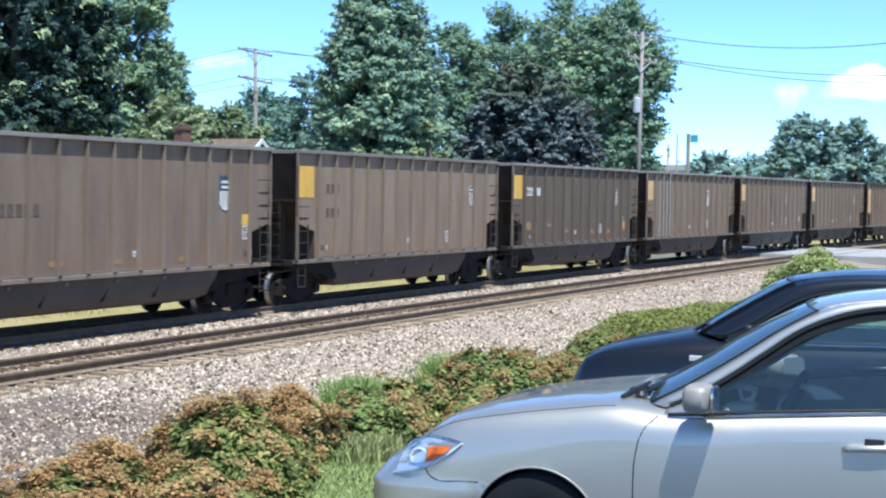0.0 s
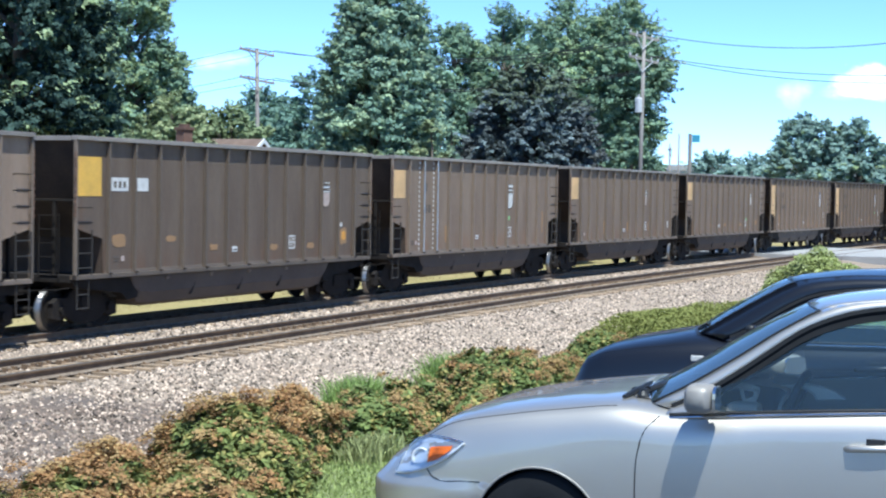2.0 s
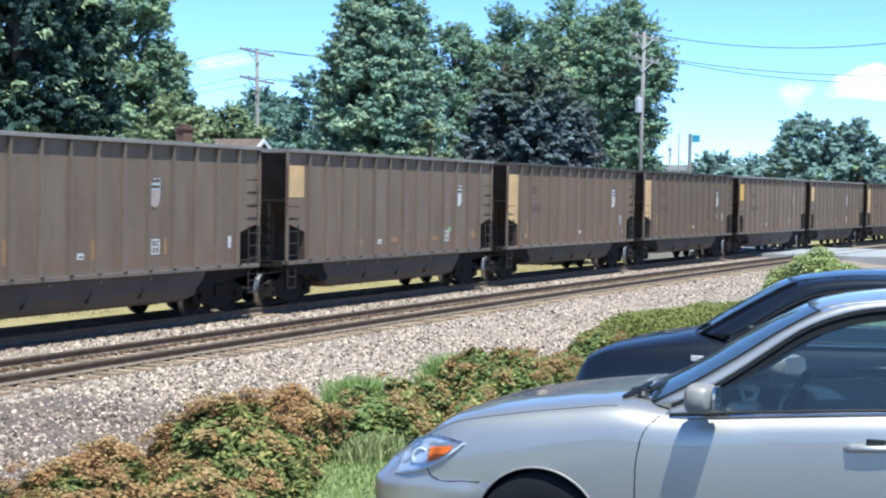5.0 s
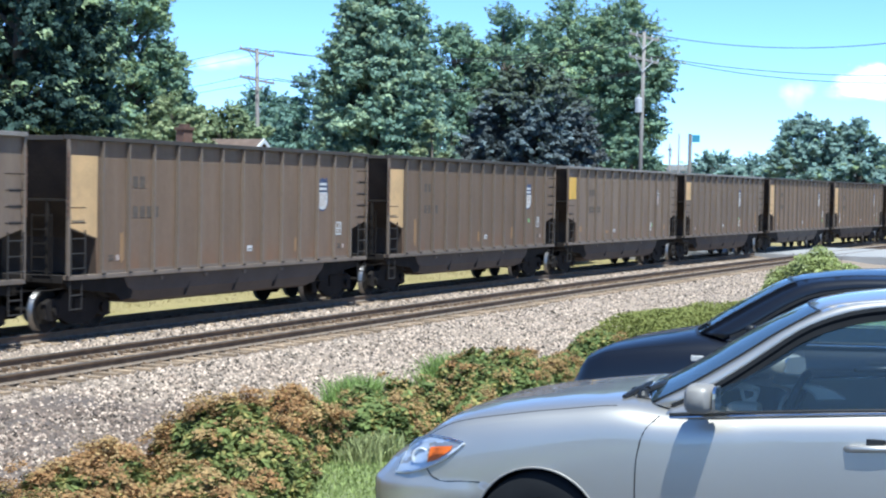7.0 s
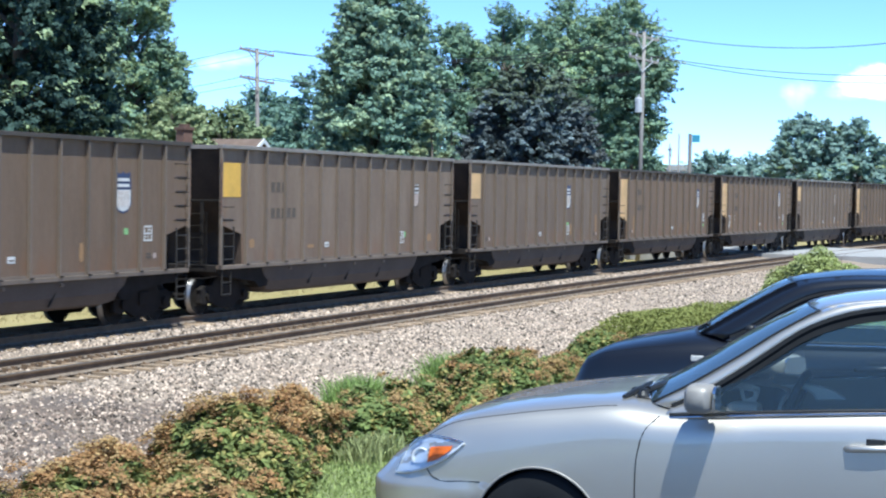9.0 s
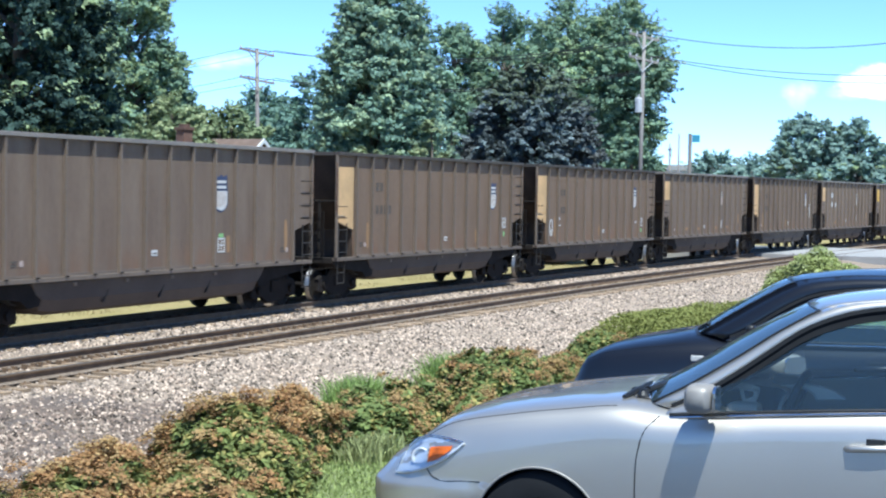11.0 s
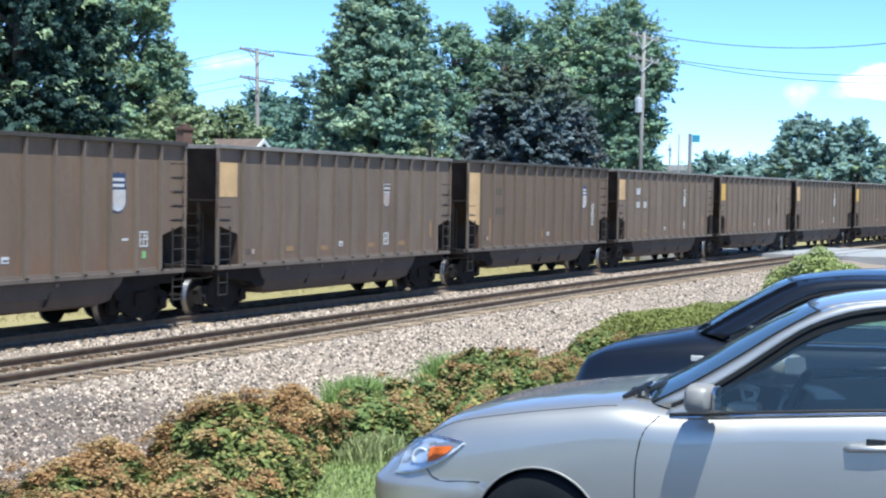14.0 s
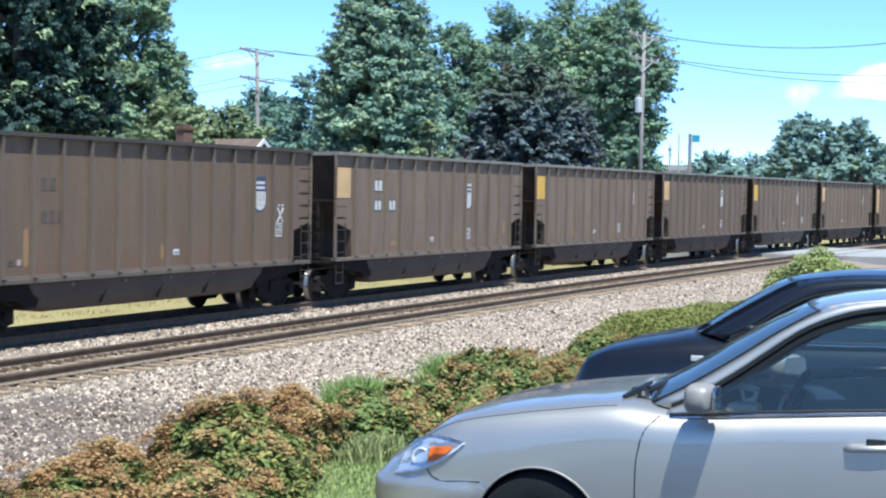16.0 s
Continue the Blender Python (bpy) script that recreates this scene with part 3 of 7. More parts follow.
def build_surroundings():
    # the car park's surface and its kerb
    z = 1.2
    slab = tagged(new("parking_lot", mesh_of(boxes((-30, -26, z - .25, 17, 3.75, z + .012)), "parking_lot", mat=M_asphalt)), "worn dark asphalt parking lot", "parking lot", kind="structure")
    kerb_mesh = mesh_of(boxes((0, 3.76, z - .2, 2.98, 3.92, z + .13), bevel=.02), "kerb_stone", mat=M_concrete)
    kerb_top = tagged(new("kerb"), "pale concrete kerb along the parking lot", "kerb", kind="structure")
    for i in range(15):
        ob = new("kerb_stone", kerb_mesh)
        ob.parent, ob.matrix_basis = kerb_top, pose(-28 + i * 3.0, 0, 0)
    # the road that crosses the line, and its pale apron by the round bush
    road = []
    for lat, zz in ((-40, .02), (5, .02), (10, .0), (15, -.02), (26, -.02), (30, -.05), (120, -.3)):
        road.append((on_line(95, lat, zz), on_line(110, lat, zz)))
    verts = [tuple(v) for pair in road for v in pair]
    n = len(verts)
    verts += [(x, y, z - .9) for x, y, z in verts]
    faces = []
    for i in range(0, n - 2, 2):
        faces += [(i, i + 1, i + 3, i + 2), (i, i + 2, i + 2 + n, i + n), (i + 1, i + 1 + n, i + 3 + n, i + 3)]
    me = bpy.data.meshes.new("road")
    me.from_pydata(verts, [], faces)
    me.materials.append(M_road)
    tagged(new("road", me), "pale worn road crossing the tracks on the level", "road", kind="structure")


build_surroundings()

# ---- the train ----
CAR = 16.18          # from coupler to coupler
HALF = 7.35          # half a body
POSTS = [-HALF + 1.23 + 1.0325 * k for k in range(13)]


def wheelset_mesh():
    """Two wheels on their axle, turned in one piece."""
    wheel = [(.695, .12), (.695, .40), (.693, .508), (.72, .508), (.73, .485), (.825, .478), (.831, .40), (.815, .39), (.785, .30), (.795, .12), (.835, .11), (.835, .08), (1.02, .07)]
    profile = [(-d, r) for d, r in reversed(wheel)] + [(-.60, .085), (.60, .085)] + wheel
    me = mesh_of(lathe(profile, "y", 22), "wheelset", mat=M_wheel)
    me.materials.append(M_steel)
    for f in me.polygons:
        if math.hypot(f.center.x, f.center.z) > .455:
            f.material_index = 1
        f.use_smooth = abs(f.normal.y) < .7
    return me


def frame_mesh():
    """The cast side of a truck: an arch over two axle boxes with a window for the springs."""
    outline = [(-1.22, .30), (-1.22, .66), (-1.0, .76), (-.70, .74), (-.48, .92), (.48, .92), (.70, .74), (1.0, .76), (1.22, .66), (1.22, .30),
               (.95, .25), (.74, .33), (.46, .20), (.36, .15), (-.36, .15), (-.46, .20), (-.74, .33), (-.95, .25)]
    return prism(outline, 1, -.07, .07, bevel=.02)


def hopper_car(light_type):
    """One open coal car with all its parts; light_type has the pale top chord and half panels."""
    car = tagged(new("coal_car"), "brown open-top coal car with ribbed sides, coupled in a train", "railway car", group="train")
    chord_mat = M_chord if light_type else M_chorddark
    out = [(-HALF, 4.19), (HALF, 4.19), (HALF, 2.30), (6.28, 2.04), (6.23, 1.25), (-6.23, 1.25), (-6.28, 2.04), (-HALF, 2.30)]
    for side in (-1, 1):
        part("side_sheet", prism(out, 1, side * 1.515, side * 1.53), M_sidegrey if light_type else M_side, car)
        post = mesh_of(boxes((-.029, 0, 1.27, .029, .092, 4.19), bevel=.005), "post", mat=M_post)
        for x in POSTS:
            part("post", post, None, car, m=pose(x, side * 1.532, 0) @ Matrix.Diagonal((1, side, 1, 1)))
        part("side_sill", boxes((-HALF, side * 1.44, 1.17, HALF, side * 1.615, 1.268), bevel=.008), M_post, car)
        part("sheet_lip", boxes((-6.2, side * 1.531, 1.27, 6.2, side * 1.542, 1.335), bevel=.004), M_post, car)
        for x in (-1, 1):
            post = part("corner_post", boxes((x * HALF - .035, side * 1.53, 1.27, x * HALF + .035, side * 1.60, 4.19), bevel=.006), M_post, car)
            part("bolted_strip", prism([(x * (HALF + .02), 3.95), (x * (HALF + .02), 2.5)] + [(x * (HALF + d), 2.55 + k * .14 + h) for k in range(10) for d, h in ((.036, 0), (.062, .003), (.062, .033), (.036, .036))] + [(x * (HALF + .036), 3.95)], 1, side * 1.572, side * 1.606), M_rustbolt, post)
    part("top_chord", boxes((-HALF - .03, -1.638, 4.19, HALF + .03, -1.46, 4.285), (-HALF - .03, 1.46, 4.19, HALF + .03, 1.638, 4.285),
                            (-HALF - .05, -1.46, 4.17, -HALF + .12, 1.46, 4.275), (HALF - .12, -1.46, 4.17, HALF + .05, 1.46, 4.275), bevel=.008), chord_mat, car)
    # ends: a sheet that slopes in beneath the end chord, cross bars, corner ladders
    # small black boxes stand for the shadows at the post feet
    spot = mesh_of(boxes((-.03, -1.665, 1.255, .06, -1.617, 1.285), bevel=.004), "weld_foot", mat=M_under)
    for x in POSTS:
        part("weld_foot", spot, None, car, m=pose(x, 0, 0))
    for e in (-1, 1):
        bm = prism([(e * (HALF - .10), 4.18), (e * (HALF - .06), 4.18), (e * (HALF - .50), 2.95), (e * (HALF - 1.08), 2.05), (e * (HALF - 1.13), 1.26), (e * (HALF - 1.17), 1.26), (e * (HALF - 1.12), 2.05), (e * (HALF - .54), 2.97)], 1, -1.49, 1.49)
        part("end_sheet", bm, M_endshade, car, "grimy brown end sheet, painted darker for the shade between cars")
        part("end_bar", boxes((e * (HALF + .01), -1.50, 2.86, e * (HALF - .05), 1.50, 2.92), bevel=.005), M_under, car)
        part("end_sill", boxes((e * (HALF + .02), -1.44, 1.10, e * (HALF - .30), 1.44, 1.268), bevel=.01), M_under, car)
        for y in (-1.0, 1.0):
            part("end_strut", boxes((e * HALF, y - .04, 1.26, e * (HALF - .06), y + .04, 2.86), bevel=.005), M_under, car)
    bm = bmesh.new()
    for y in (-1.18, -.66):
        tube([(-HALF - .06, y, 1.2), (-HALF - .06, y, 2.6)], .014, 6, bm)
    for k in range(5):
        tube([(-HALF - .06, -1.18, 1.35 + k * .3), (-HALF - .06, -.66, 1.35 + k * .3)], .012, 6, bm)
    part("end_ladder", bm, M_under, car)
    part("inner_floor", prism([(-6.3, 1.28), (-5.3, .72), (5.3, .72), (6.3, 1.28), (6.3, 1.25), (5.3, .69), (-5.3, .69), (-6.3, 1.25)], 1, -1.2, 1.2), M_coal, car)
    # the tub that hangs between the trucks
    tub = bmesh.new()
    rings = []
    low = .43 if light_type else .51
    for x, w, zb in ((-5.0, 1.40, 1.10), (-4.85, 1.42, .76), (-4.6, 1.43, low + .06), (-4.2, 1.44, low), (4.2, 1.44, low), (4.6, 1.43, low + .06), (4.85, 1.42, .80), (5.0, 1.40, 1.10)):
        ring = [(-w - .04, 1.17), (-w, zb + (1.17 - zb) * .45), (-w + .12, zb + (1.17 - zb) * .10), (-w + .3, zb), (w - .3, zb), (w - .12, zb + (1.17 - zb) * .10), (w, zb + (1.17 - zb) * .45), (w + .04, 1.17)]
        rings.append([tub.verts.new((x, y, z)) for y, z in ring])
    for a, b in zip(rings, rings[1:]):
        for j in range(8):
            tub.faces.new((a[j], a[(j + 1) % 8], b[(j + 1) % 8], b[j]))
    tub.faces.new(rings[0]), tub.faces.new(rings[-1][::-1])
    part("tub", tub, M_tub, car)
    lug = mesh_of(boxes((0, -1.50, 1.04, .12, -1.44, 1.12), bevel=.01), "lug", mat=M_post)
    for x in (-3.6, -1.6, .3, 2.3):
        part("lug", lug, None, car, m=pose(x, 0, 0))
    for x in (-2.1, .2, 2.3):
        part("chute_seam", prism([(x, 1.15), (x + .05, 1.15), (x - .28, .62), (x - .33, .62)], 1, -1.455, -1.40), M_tubseam, car)
    part("centre_sill", boxes((-7.75, -.18, .80, 7.75, .18, 1.12)), M_under, car)
    for e in (-1, 1):
        # added solid black block, standing for shade and grime above the truck
        part("truck_bay", prism([(e * 4.5, 1.17), (e * 4.7, .66), (e * 5.1, .62), (e * 5.35, .80), (e * 7.1, .98), (e * 7.3, 1.17)], 1, -1.41, 1.41), M_under, car, "added black block for the shaded, grimy space over the truck")
    # ladders and grab irons on the sides
    for side in (-1, 1):
        y = side * 1.60
        for k in range(4 if light_type else 5):
            z = 2.42 + k * .335
            bm = tube([(6.78, side * 1.51, z), (6.78, y + side * .03, z), (7.25, y + side * .03, z), (7.25, side * 1.51, z)], .012, 6)
            part("grab_iron", bm, M_under, car)
        for k in range(2):
            z = 2.40 + k * .33
            part("grab_iron", tube([(-7.28, side * 1.51, z), (-7.28, y + side * .03, z), (-6.82, y + side * .03, z), (-6.82, side * 1.51, z)], .012, 6), M_under, car)
        for e in (-1, 1):
            bm = bmesh.new()
            for x in (e * 6.78, e * 7.30):
                tube([(x, y, 1.25), (x, y, 2.24)], .022, 6, bm)
            for k in range(3):
                tube([(e * 6.78, y, 1.42 + k * .32), (e * 7.30, y, 1.42 + k * .32)], .016, 6, bm)
            part("corner_ladder", bm, M_ladder, car)
            bm = bmesh.new()
            for x in (e * 6.85, e * 7.28):
                tube([(x, y - side * .03, 1.18), (x, y - side * .03, .52)], .018, 6, bm)
            for z in (.54, .84):
                tube([(e * 6.85, y - side * .03, z), (e * 7.28, y - side * .03, z)], .018, 6, bm)
            part("stirrup_step", bm, M_ladder, car)
    # trucks
    ws, fm = wheelset_mesh(), mesh_of(frame_mesh(), "side_frame", mat=M_under)
    bolster = mesh_of(boxes((-.22, -1.1, .42, .22, 1.1, .74), (-.30, -1.03, .24, .30, -.93, .44), (-.30, .93, .24, .30, 1.03, .44), bevel=.02), "bolster", mat=M_under)
    cap = mesh_of(lathe([(-.05, .02), (-.05, .10), (.05, .115), (.06, .06)], "y", 14), "axle_cap", mat=M_under)
    for e in (-1, 1):
        truck = part("truck", bolster, None, car, m=pose(e * 6.22, 0, 0))
        for side in (-1, 1):
            part("side_frame", fm, None, truck, m=pose(0, side * .99, 0))
            for a in (-.89, .89):
                part("axle_cap", cap, None, truck, m=pose(a, side * 1.08, .478) @ Matrix.Diagonal((1, side, 1, 1)))
        for a in (-.89, .89):
            part("wheelset", ws, None, truck, m=pose(a, 0, .478))
    # couplers and the cables of the brakes
    for e in (-1, 1):
        bm = boxes((e * 7.7, -.07, .80, e * 7.95, .07, .96), (e * 7.9, -.16, .74, e * 8.09, .14, 1.02), bevel=.02)
        part("coupler", bm, M_under, car)
        part("brake_hose", tube([(e * 7.75, .3, .8), (e * 7.9, .32, .6), (e * 8.07, .2, .5)], .022, 6), M_rubber, car)
        part("cut_lever", tube([(e * 7.45, -1.5, 1.0), (e * 7.55, -1.2, .95), (e * 7.6, -.3, .9), (e * 7.85, -.1, 1.05)], .015, 6), M_under, car)
    return car


def plate(car, name, x0, z0, x1, z1, mat, label="", y=-1.532, depth=.006):
    return part(name, boxes((x0, y - depth, z0, x1, y, z1)), mat, car, label)


def end_panel(car, full, mat, label):
    """The painted panel at the leading corner of the side."""
    x0, x1 = -HALF + .09, -HALF + 1.10
    if full:
        out = [(x0, 3.86), (x1, 3.86), (x1, 2.06), (x0, 2.31)]
    else:
        out = [(x0, 3.84), (x1 - .10, 3.84), (x1 - .10, 2.98), (x0, 2.98)]
    part("end_panel", prism(out, 1, -1.538, -1.531), mat, car, label)


def shield(car, u, style):
    """A faded shield emblem as plain shapes: a blue head with two pale bars over a pale body."""
    x = -HALF + u
    w, zt, zb = (.29, 3.50, 2.64) if style in ("blue", "white") else (.22, 3.42, 2.72)
    head = {"blue": M_blue, "white": M_white, "small": M_white, "pink": M_white}[style]
    body = {"blue": M_white, "white": M_white, "small": M_white, "pink": M_pinkish}[style]
    zm = zt - (zt - zb) * .43
    part("emblem_body", prism([(x - w, zm), (x + w, zm), (x + w, zb + .16), (x + w * .6, zb + .04), (x, zb), (x - w * .6, zb + .04), (x - w, zb + .16)], 1, -1.538, -1.531), body, car, "pale painted emblem")
    part("emblem_head", prism([(x - w, zm + .01), (x + w, zm + .01), (x + w * .92, zt), (x + w * .4, zt - .05), (x, zt), (x - w * .4, zt - .05), (x - w * .92, zt)], 1, -1.538, -1.531), head, car)
    if style != "small":
        part("emblem_border", prism([(x - w - .035, zb + .15), (x - w * .6, zb), (x, zb - .045), (x + w * .6, zb), (x + w + .035, zb + .15), (x + w + .035, zm), (x + w * .98, zt - .02), (x + w, zt + .04), (x + w * .4, zt - .02), (x, zt + .04),
                                     (x - w * .4, zt - .02), (x - w, zt + .04), (x - w * .98, zt - .02), (x - w - .035, zm)], 1, -1.5345, -1.531), M_blue if style == "blue" else M_ghost, car)
        for k in (-.6, -.2, .2, .6):
            plate(car, "emblem_stripe", x + k * w - .018, zb + .10, x + k * w + .018, zm - .02, M_pinkish, y=-1.539) if style == "blue" else None
    for z in (zm + .06, zm + .19):
        plate(car, "emblem_bar", x - w * .8, z, x + w * .8, z + .07, M_white if style == "blue" else M_ghost, y=-1.539)


def stencil(car, u, z, rows, mat, h=.26, w=.20):
    """Painted marks that stand for lettering: plain bars."""
    for r, count in enumerate(rows):
        for k in range(count):
            x = -HALF + u + k * (w + .09)
            plate(car, "stencil_bar", x, z - r * (h + .42), x + w, z - r * (h + .42) + h, mat)


def data_box(car, u, z, w=.34, h=.36):
    """A white stencilled frame with a cross of bars and scraps of writing in its cells."""
    x, f, y0, y1 = -HALF + u, .034, -1.538, -1.531
    cx, cz = x + w * .52, z + h * .5
    part("data_frame", boxes((x, y0, z, x + w, y1, z + f), (x, y0, z + h - f, x + w, y1, z + h), (x, y0, z + f, x + f, y1, z + h - f), (x + w - f, y0, z + f, x + w, y1, z + h - f),
                             (x + f, y0, cz - .014, x + w - f, y1, cz + .014), (cx - .012, y0, z + f, cx + .012, y1, cz - .014), (cx - .012, y0, cz + .014, cx + .012, y1, z + h - f),
                             (x + .07, y0, z + .09, x + .13, y1, z + .12), (cx + .04, y0, cz + .06, cx + .09, y1, cz + .10)), M_white, car, "white stencilled box")


def blotch(x, z, w, h, seed, rough=.22):
    """The uneven outline of a sprayed patch."""
    rng = random.Random(seed)
    out = []
    for k in range(16):
        a = math.tau * k / 16
        c, q = math.cos(a), math.sin(a)
        g = 1 - rough * rng.random()
        out.append((x + w / 2 + w / 2 * g * abs(c) ** .55 * math.copysign(1, c), z + h / 2 + h / 2 * g * abs(q) ** .55 * math.copysign(1, q)))
    return out


def stroke(points, wide):
    """A sprayed line of the given width through points on the side of a car."""
    bm = bmesh.new()
    for (x0, z0), (x1, z1) in zip(points, points[1:]):
        d = math.hypot(x1 - x0, z1 - z0)
        nx, nz = -(z1 - z0) / d * wide / 2, (x1 - x0) / d * wide / 2
        ring = [(x0 + nx, z0 + nz), (x1 + nx, z1 + nz), (x1 - nx, z1 - nz), (x0 - nx, z0 - nz)]
        back, front = ([bm.verts.new((x, y, z)) for x, z in ring] for y in (-1.531, -1.538))
        bm.faces.new(back), bm.faces.new(front[::-1])
        for k in range(4):
            bm.faces.new((front[k], front[(k + 1) % 4], back[(k + 1) % 4], back[k]))
    bmesh.ops.recalc_face_normals(bm, faces=bm.faces)
    return bm


# each car: pale chord?, panel paint, emblem and its place, place of the white patch, and its own marks (kind, way along, height, width, height)
CARS = {
    -7: (False, "tan", "blue", 11.95, 7.88, []),
    -6: (True, "yellow", "blue", 12.45, 8.42, [("orange", 5.05, 1.45, .6, .16), ("orange", 7.30, 1.44, .55, .15), ("orange", 10.25, 1.42, .5, .15), ("amber", 13.28, 2.27, .50, .27), ("ghost", 3.4, 2.55, 5, 1), ("box", 13.32, 1.90, 0, 0), ("lower", 13.4, 1.48, 0, 0)]),
    -5: (True, "yellow", "pink", 12.42, 7.38, [("ghost2", 1.75, 3.1, 3, 3), ("box", 10.28, 1.56, 0, 0), ("lower", 1.45, 1.52, 0, 0), ("dot", 10.82, 2.85, .07, .07)]),
    -4: (True, "yellow", "pink", 11.90, 6.86, [("white", 1.37, 3.10, .69, .30), ("white", 2.40, 3.10, .47, .30), ("darkbars", 1.46, 3.17, 3, 0), ("orange", 1.42, 1.83, .58, .32), ("orange", 3.64, 1.90, .48, .17), ("orange", 5.64, 1.66, .42, .16), ("orange", 8.70, 1.58, .44, .18), ("orange", 10.78, 1.57, .44, .18), ("glow", 12.80, 1.62, .46, .52), ("box", 9.75, 1.60, 0, 0), ("lower", 1.5, 1.52, 0, 0)]),
    -3: (True, "tan", "white", 9.85, 6.86, [("ladder", 2.03, 2.2625, 0, 0), ("ladder", 3.12, 3.295, 0, 0), ("ghost2", 2.45, 3.2, 1, 2), ("orange", 4.10, 1.50, .16, .65), ("orange", 7.40, 1.52, .14, .62), ("orange", 13.16, 1.68, .15, .9), ("green", 9.67, 2.22, .22, .15), ("box", 9.70, 1.62, 0, 0), ("lower", 1.5, 1.52, 0, 0)]),
    -2: (True, "tan", "pink", 9.80, 6.86, [("orange", 4.14, 1.52, .14, .6), ("orange", 7.25, 1.56, .14, .5), ("box", 9.68, 1.63, 0, 0), ("orange", 10.22, 1.56, .12, .5), ("lower", 1.45, 1.52, 0, 0), ("white", 13.2, 1.7, .14, .3)]),
    -1: (True, "tan", "small", 11.88, 5.84, [("orange", 4.2, 1.60, .55, .18), ("orange", 6.60, 1.62, .55, .18), ("orange", 9.66, 1.62, .55, .16), ("orange", 12.95, 1.64, .42, .28), ("box", 10.75, 1.58, 0, 0), ("green", 11.05, 1.90, .2, .14)]),
    0: (False, "tan", "blue", 11.95, 7.88, [("ghost2", 2.5, 3.18, 2, 4), ("orange", 2.0, 1.45, .16, .75), ("orange", 10.3, 1.5, .14, .42), ("box", 12.80, 1.93, 0, 0), ("lower", 12.9, 1.55, 0, 0), ("lower", 1.55, 1.55, 0, 0)]),
    1: (False, "tan", "blue", 11.95, 7.90, [("ghost2", 2.7, 3.18, 2, 4), ("orange", 1.93, 1.45, .20, .95), ("orange", 7.17, 1.48, .16, .4), ("orange", 10.28, 1.5, .16, .5), ("green", 12.0, 2.12, .16, .14), ("box", 12.82, 1.95, 0, 0), ("lower", 12.92, 1.55, 0, 0)]),
    2: (True, "yellow", "pink", 11.86, 5.83, [("ghost2", 2.6, 3.12, 3, 5), ("orange", 1.45, 1.66, .32, .25), ("orange", 4.65, 1.58, .42, .12), ("box", 10.68, 1.60, 0, 0), ("green", 11.02, 1.78, .13, .16), ("orange", 12.8, 1.6, .35, .26)]),
    3: (True, "tan", "blue", 9.87, 6.86, [("box", 9.74, 1.60, 0, 0), ("green", 9.78, 1.97, .22, .1), ("orange", 10.16, 1.55, .18, .5), ("orange", 13.2, 1.5, .2, .9), ("lower", 13.0, 1.52, 0, 0), ("lower", 1.5, 1.52, 0, 0)]),
    4: (False, "tan", "blue", 11.95, 7.88, [("ghost2", 2.6, 3.18, 2, 4), ("orange", 2.0, 1.45, .17, .85), ("orange", 6.45, 1.45, .16, .5), ("orange", 10.38, 1.46, .14, .5), ("box", 12.9, 1.95, 0, 0), ("green", 13.0, 1.66, .14, .16), ("lower", 1.55, 1.55, 0, 0)]),
    5: (False, "tan", "blue", 11.92, 7.87, [("tag", 1.52, 1.55, 0, 0), ("orange", 1.98, 1.45, .16, .9), ("orange", 7.2, 1.48, .15, .45), ("ghost2", 2.7, 3.1, 2, 3), ("box", 12.82, 1.82, 0, 0), ("green", 12.92, 1.56, .16, .16), ("white", 12.1, 1.98, .24, .05)]),
    6: (True, "tan", "pink", 9.89, 6.88, [("orange", 3.6, 1.52, .5, .16), ("orange", 5.62, 1.50, .48, .15), ("orange", 8.62, 1.52, .5, .15), ("orange", 10.78, 1.52, .5, .16), ("orange", 13.15, 1.7, .18, .6), ("box", 9.74, 1.58, 0, 0), ("lower", 1.5, 1.52, 0, 0)]),
    7: (False, "tan", "blue", 11.94, 7.89, [("cross", 12.88, 2.46, 0, 0), ("box", 12.81, 1.94, 0, 0), ("orange", 2.0, 1.45, .18, .9), ("orange", 7.2, 1.48, .14, .4), ("ghost2", 2.6, 3.1, 2, 3), ("lower", 1.5, 1.55, 0, 0)]),
    8: (True, "tan", "white", 9.79, 6.86, [("pale2", 2.60, 3.20, .21, .30), ("pale2", 2.62, 2.62, .17, .28), ("pale2", 3.62, 2.62, .17, .28), ("box", 9.70, 1.62, 0, 0), ("orange", 3.7, 1.52, .5, .16), ("orange", 13.0, 1.7, .25, .5)]),
    9: (True, "yellow", "pink", 11.8, 6.80, [("box", 9.75, 1.60, 0, 0), ("orange", 4.1, 1.5, .14, .5)]),
    10: (True, "tan", "white", 9.95, 6.86, [("orange", 6.0, 1.5, .5, .16), ("box", 9.8, 1.6, 0, 0)]),
    11: (True, "yellow", "pink", 10.1, 6.86, [("box", 11.2, 1.62, 0, 0)]),
    12: (True, "tan", "small", 11.9, 5.9, [("orange", 9.0, 1.5, .5, .16)]),
    13: (False, "tan", "blue", 11.95, 7.88, []),
    14: (True, "yellow", "pink", 11.9, 6.86, []),
}


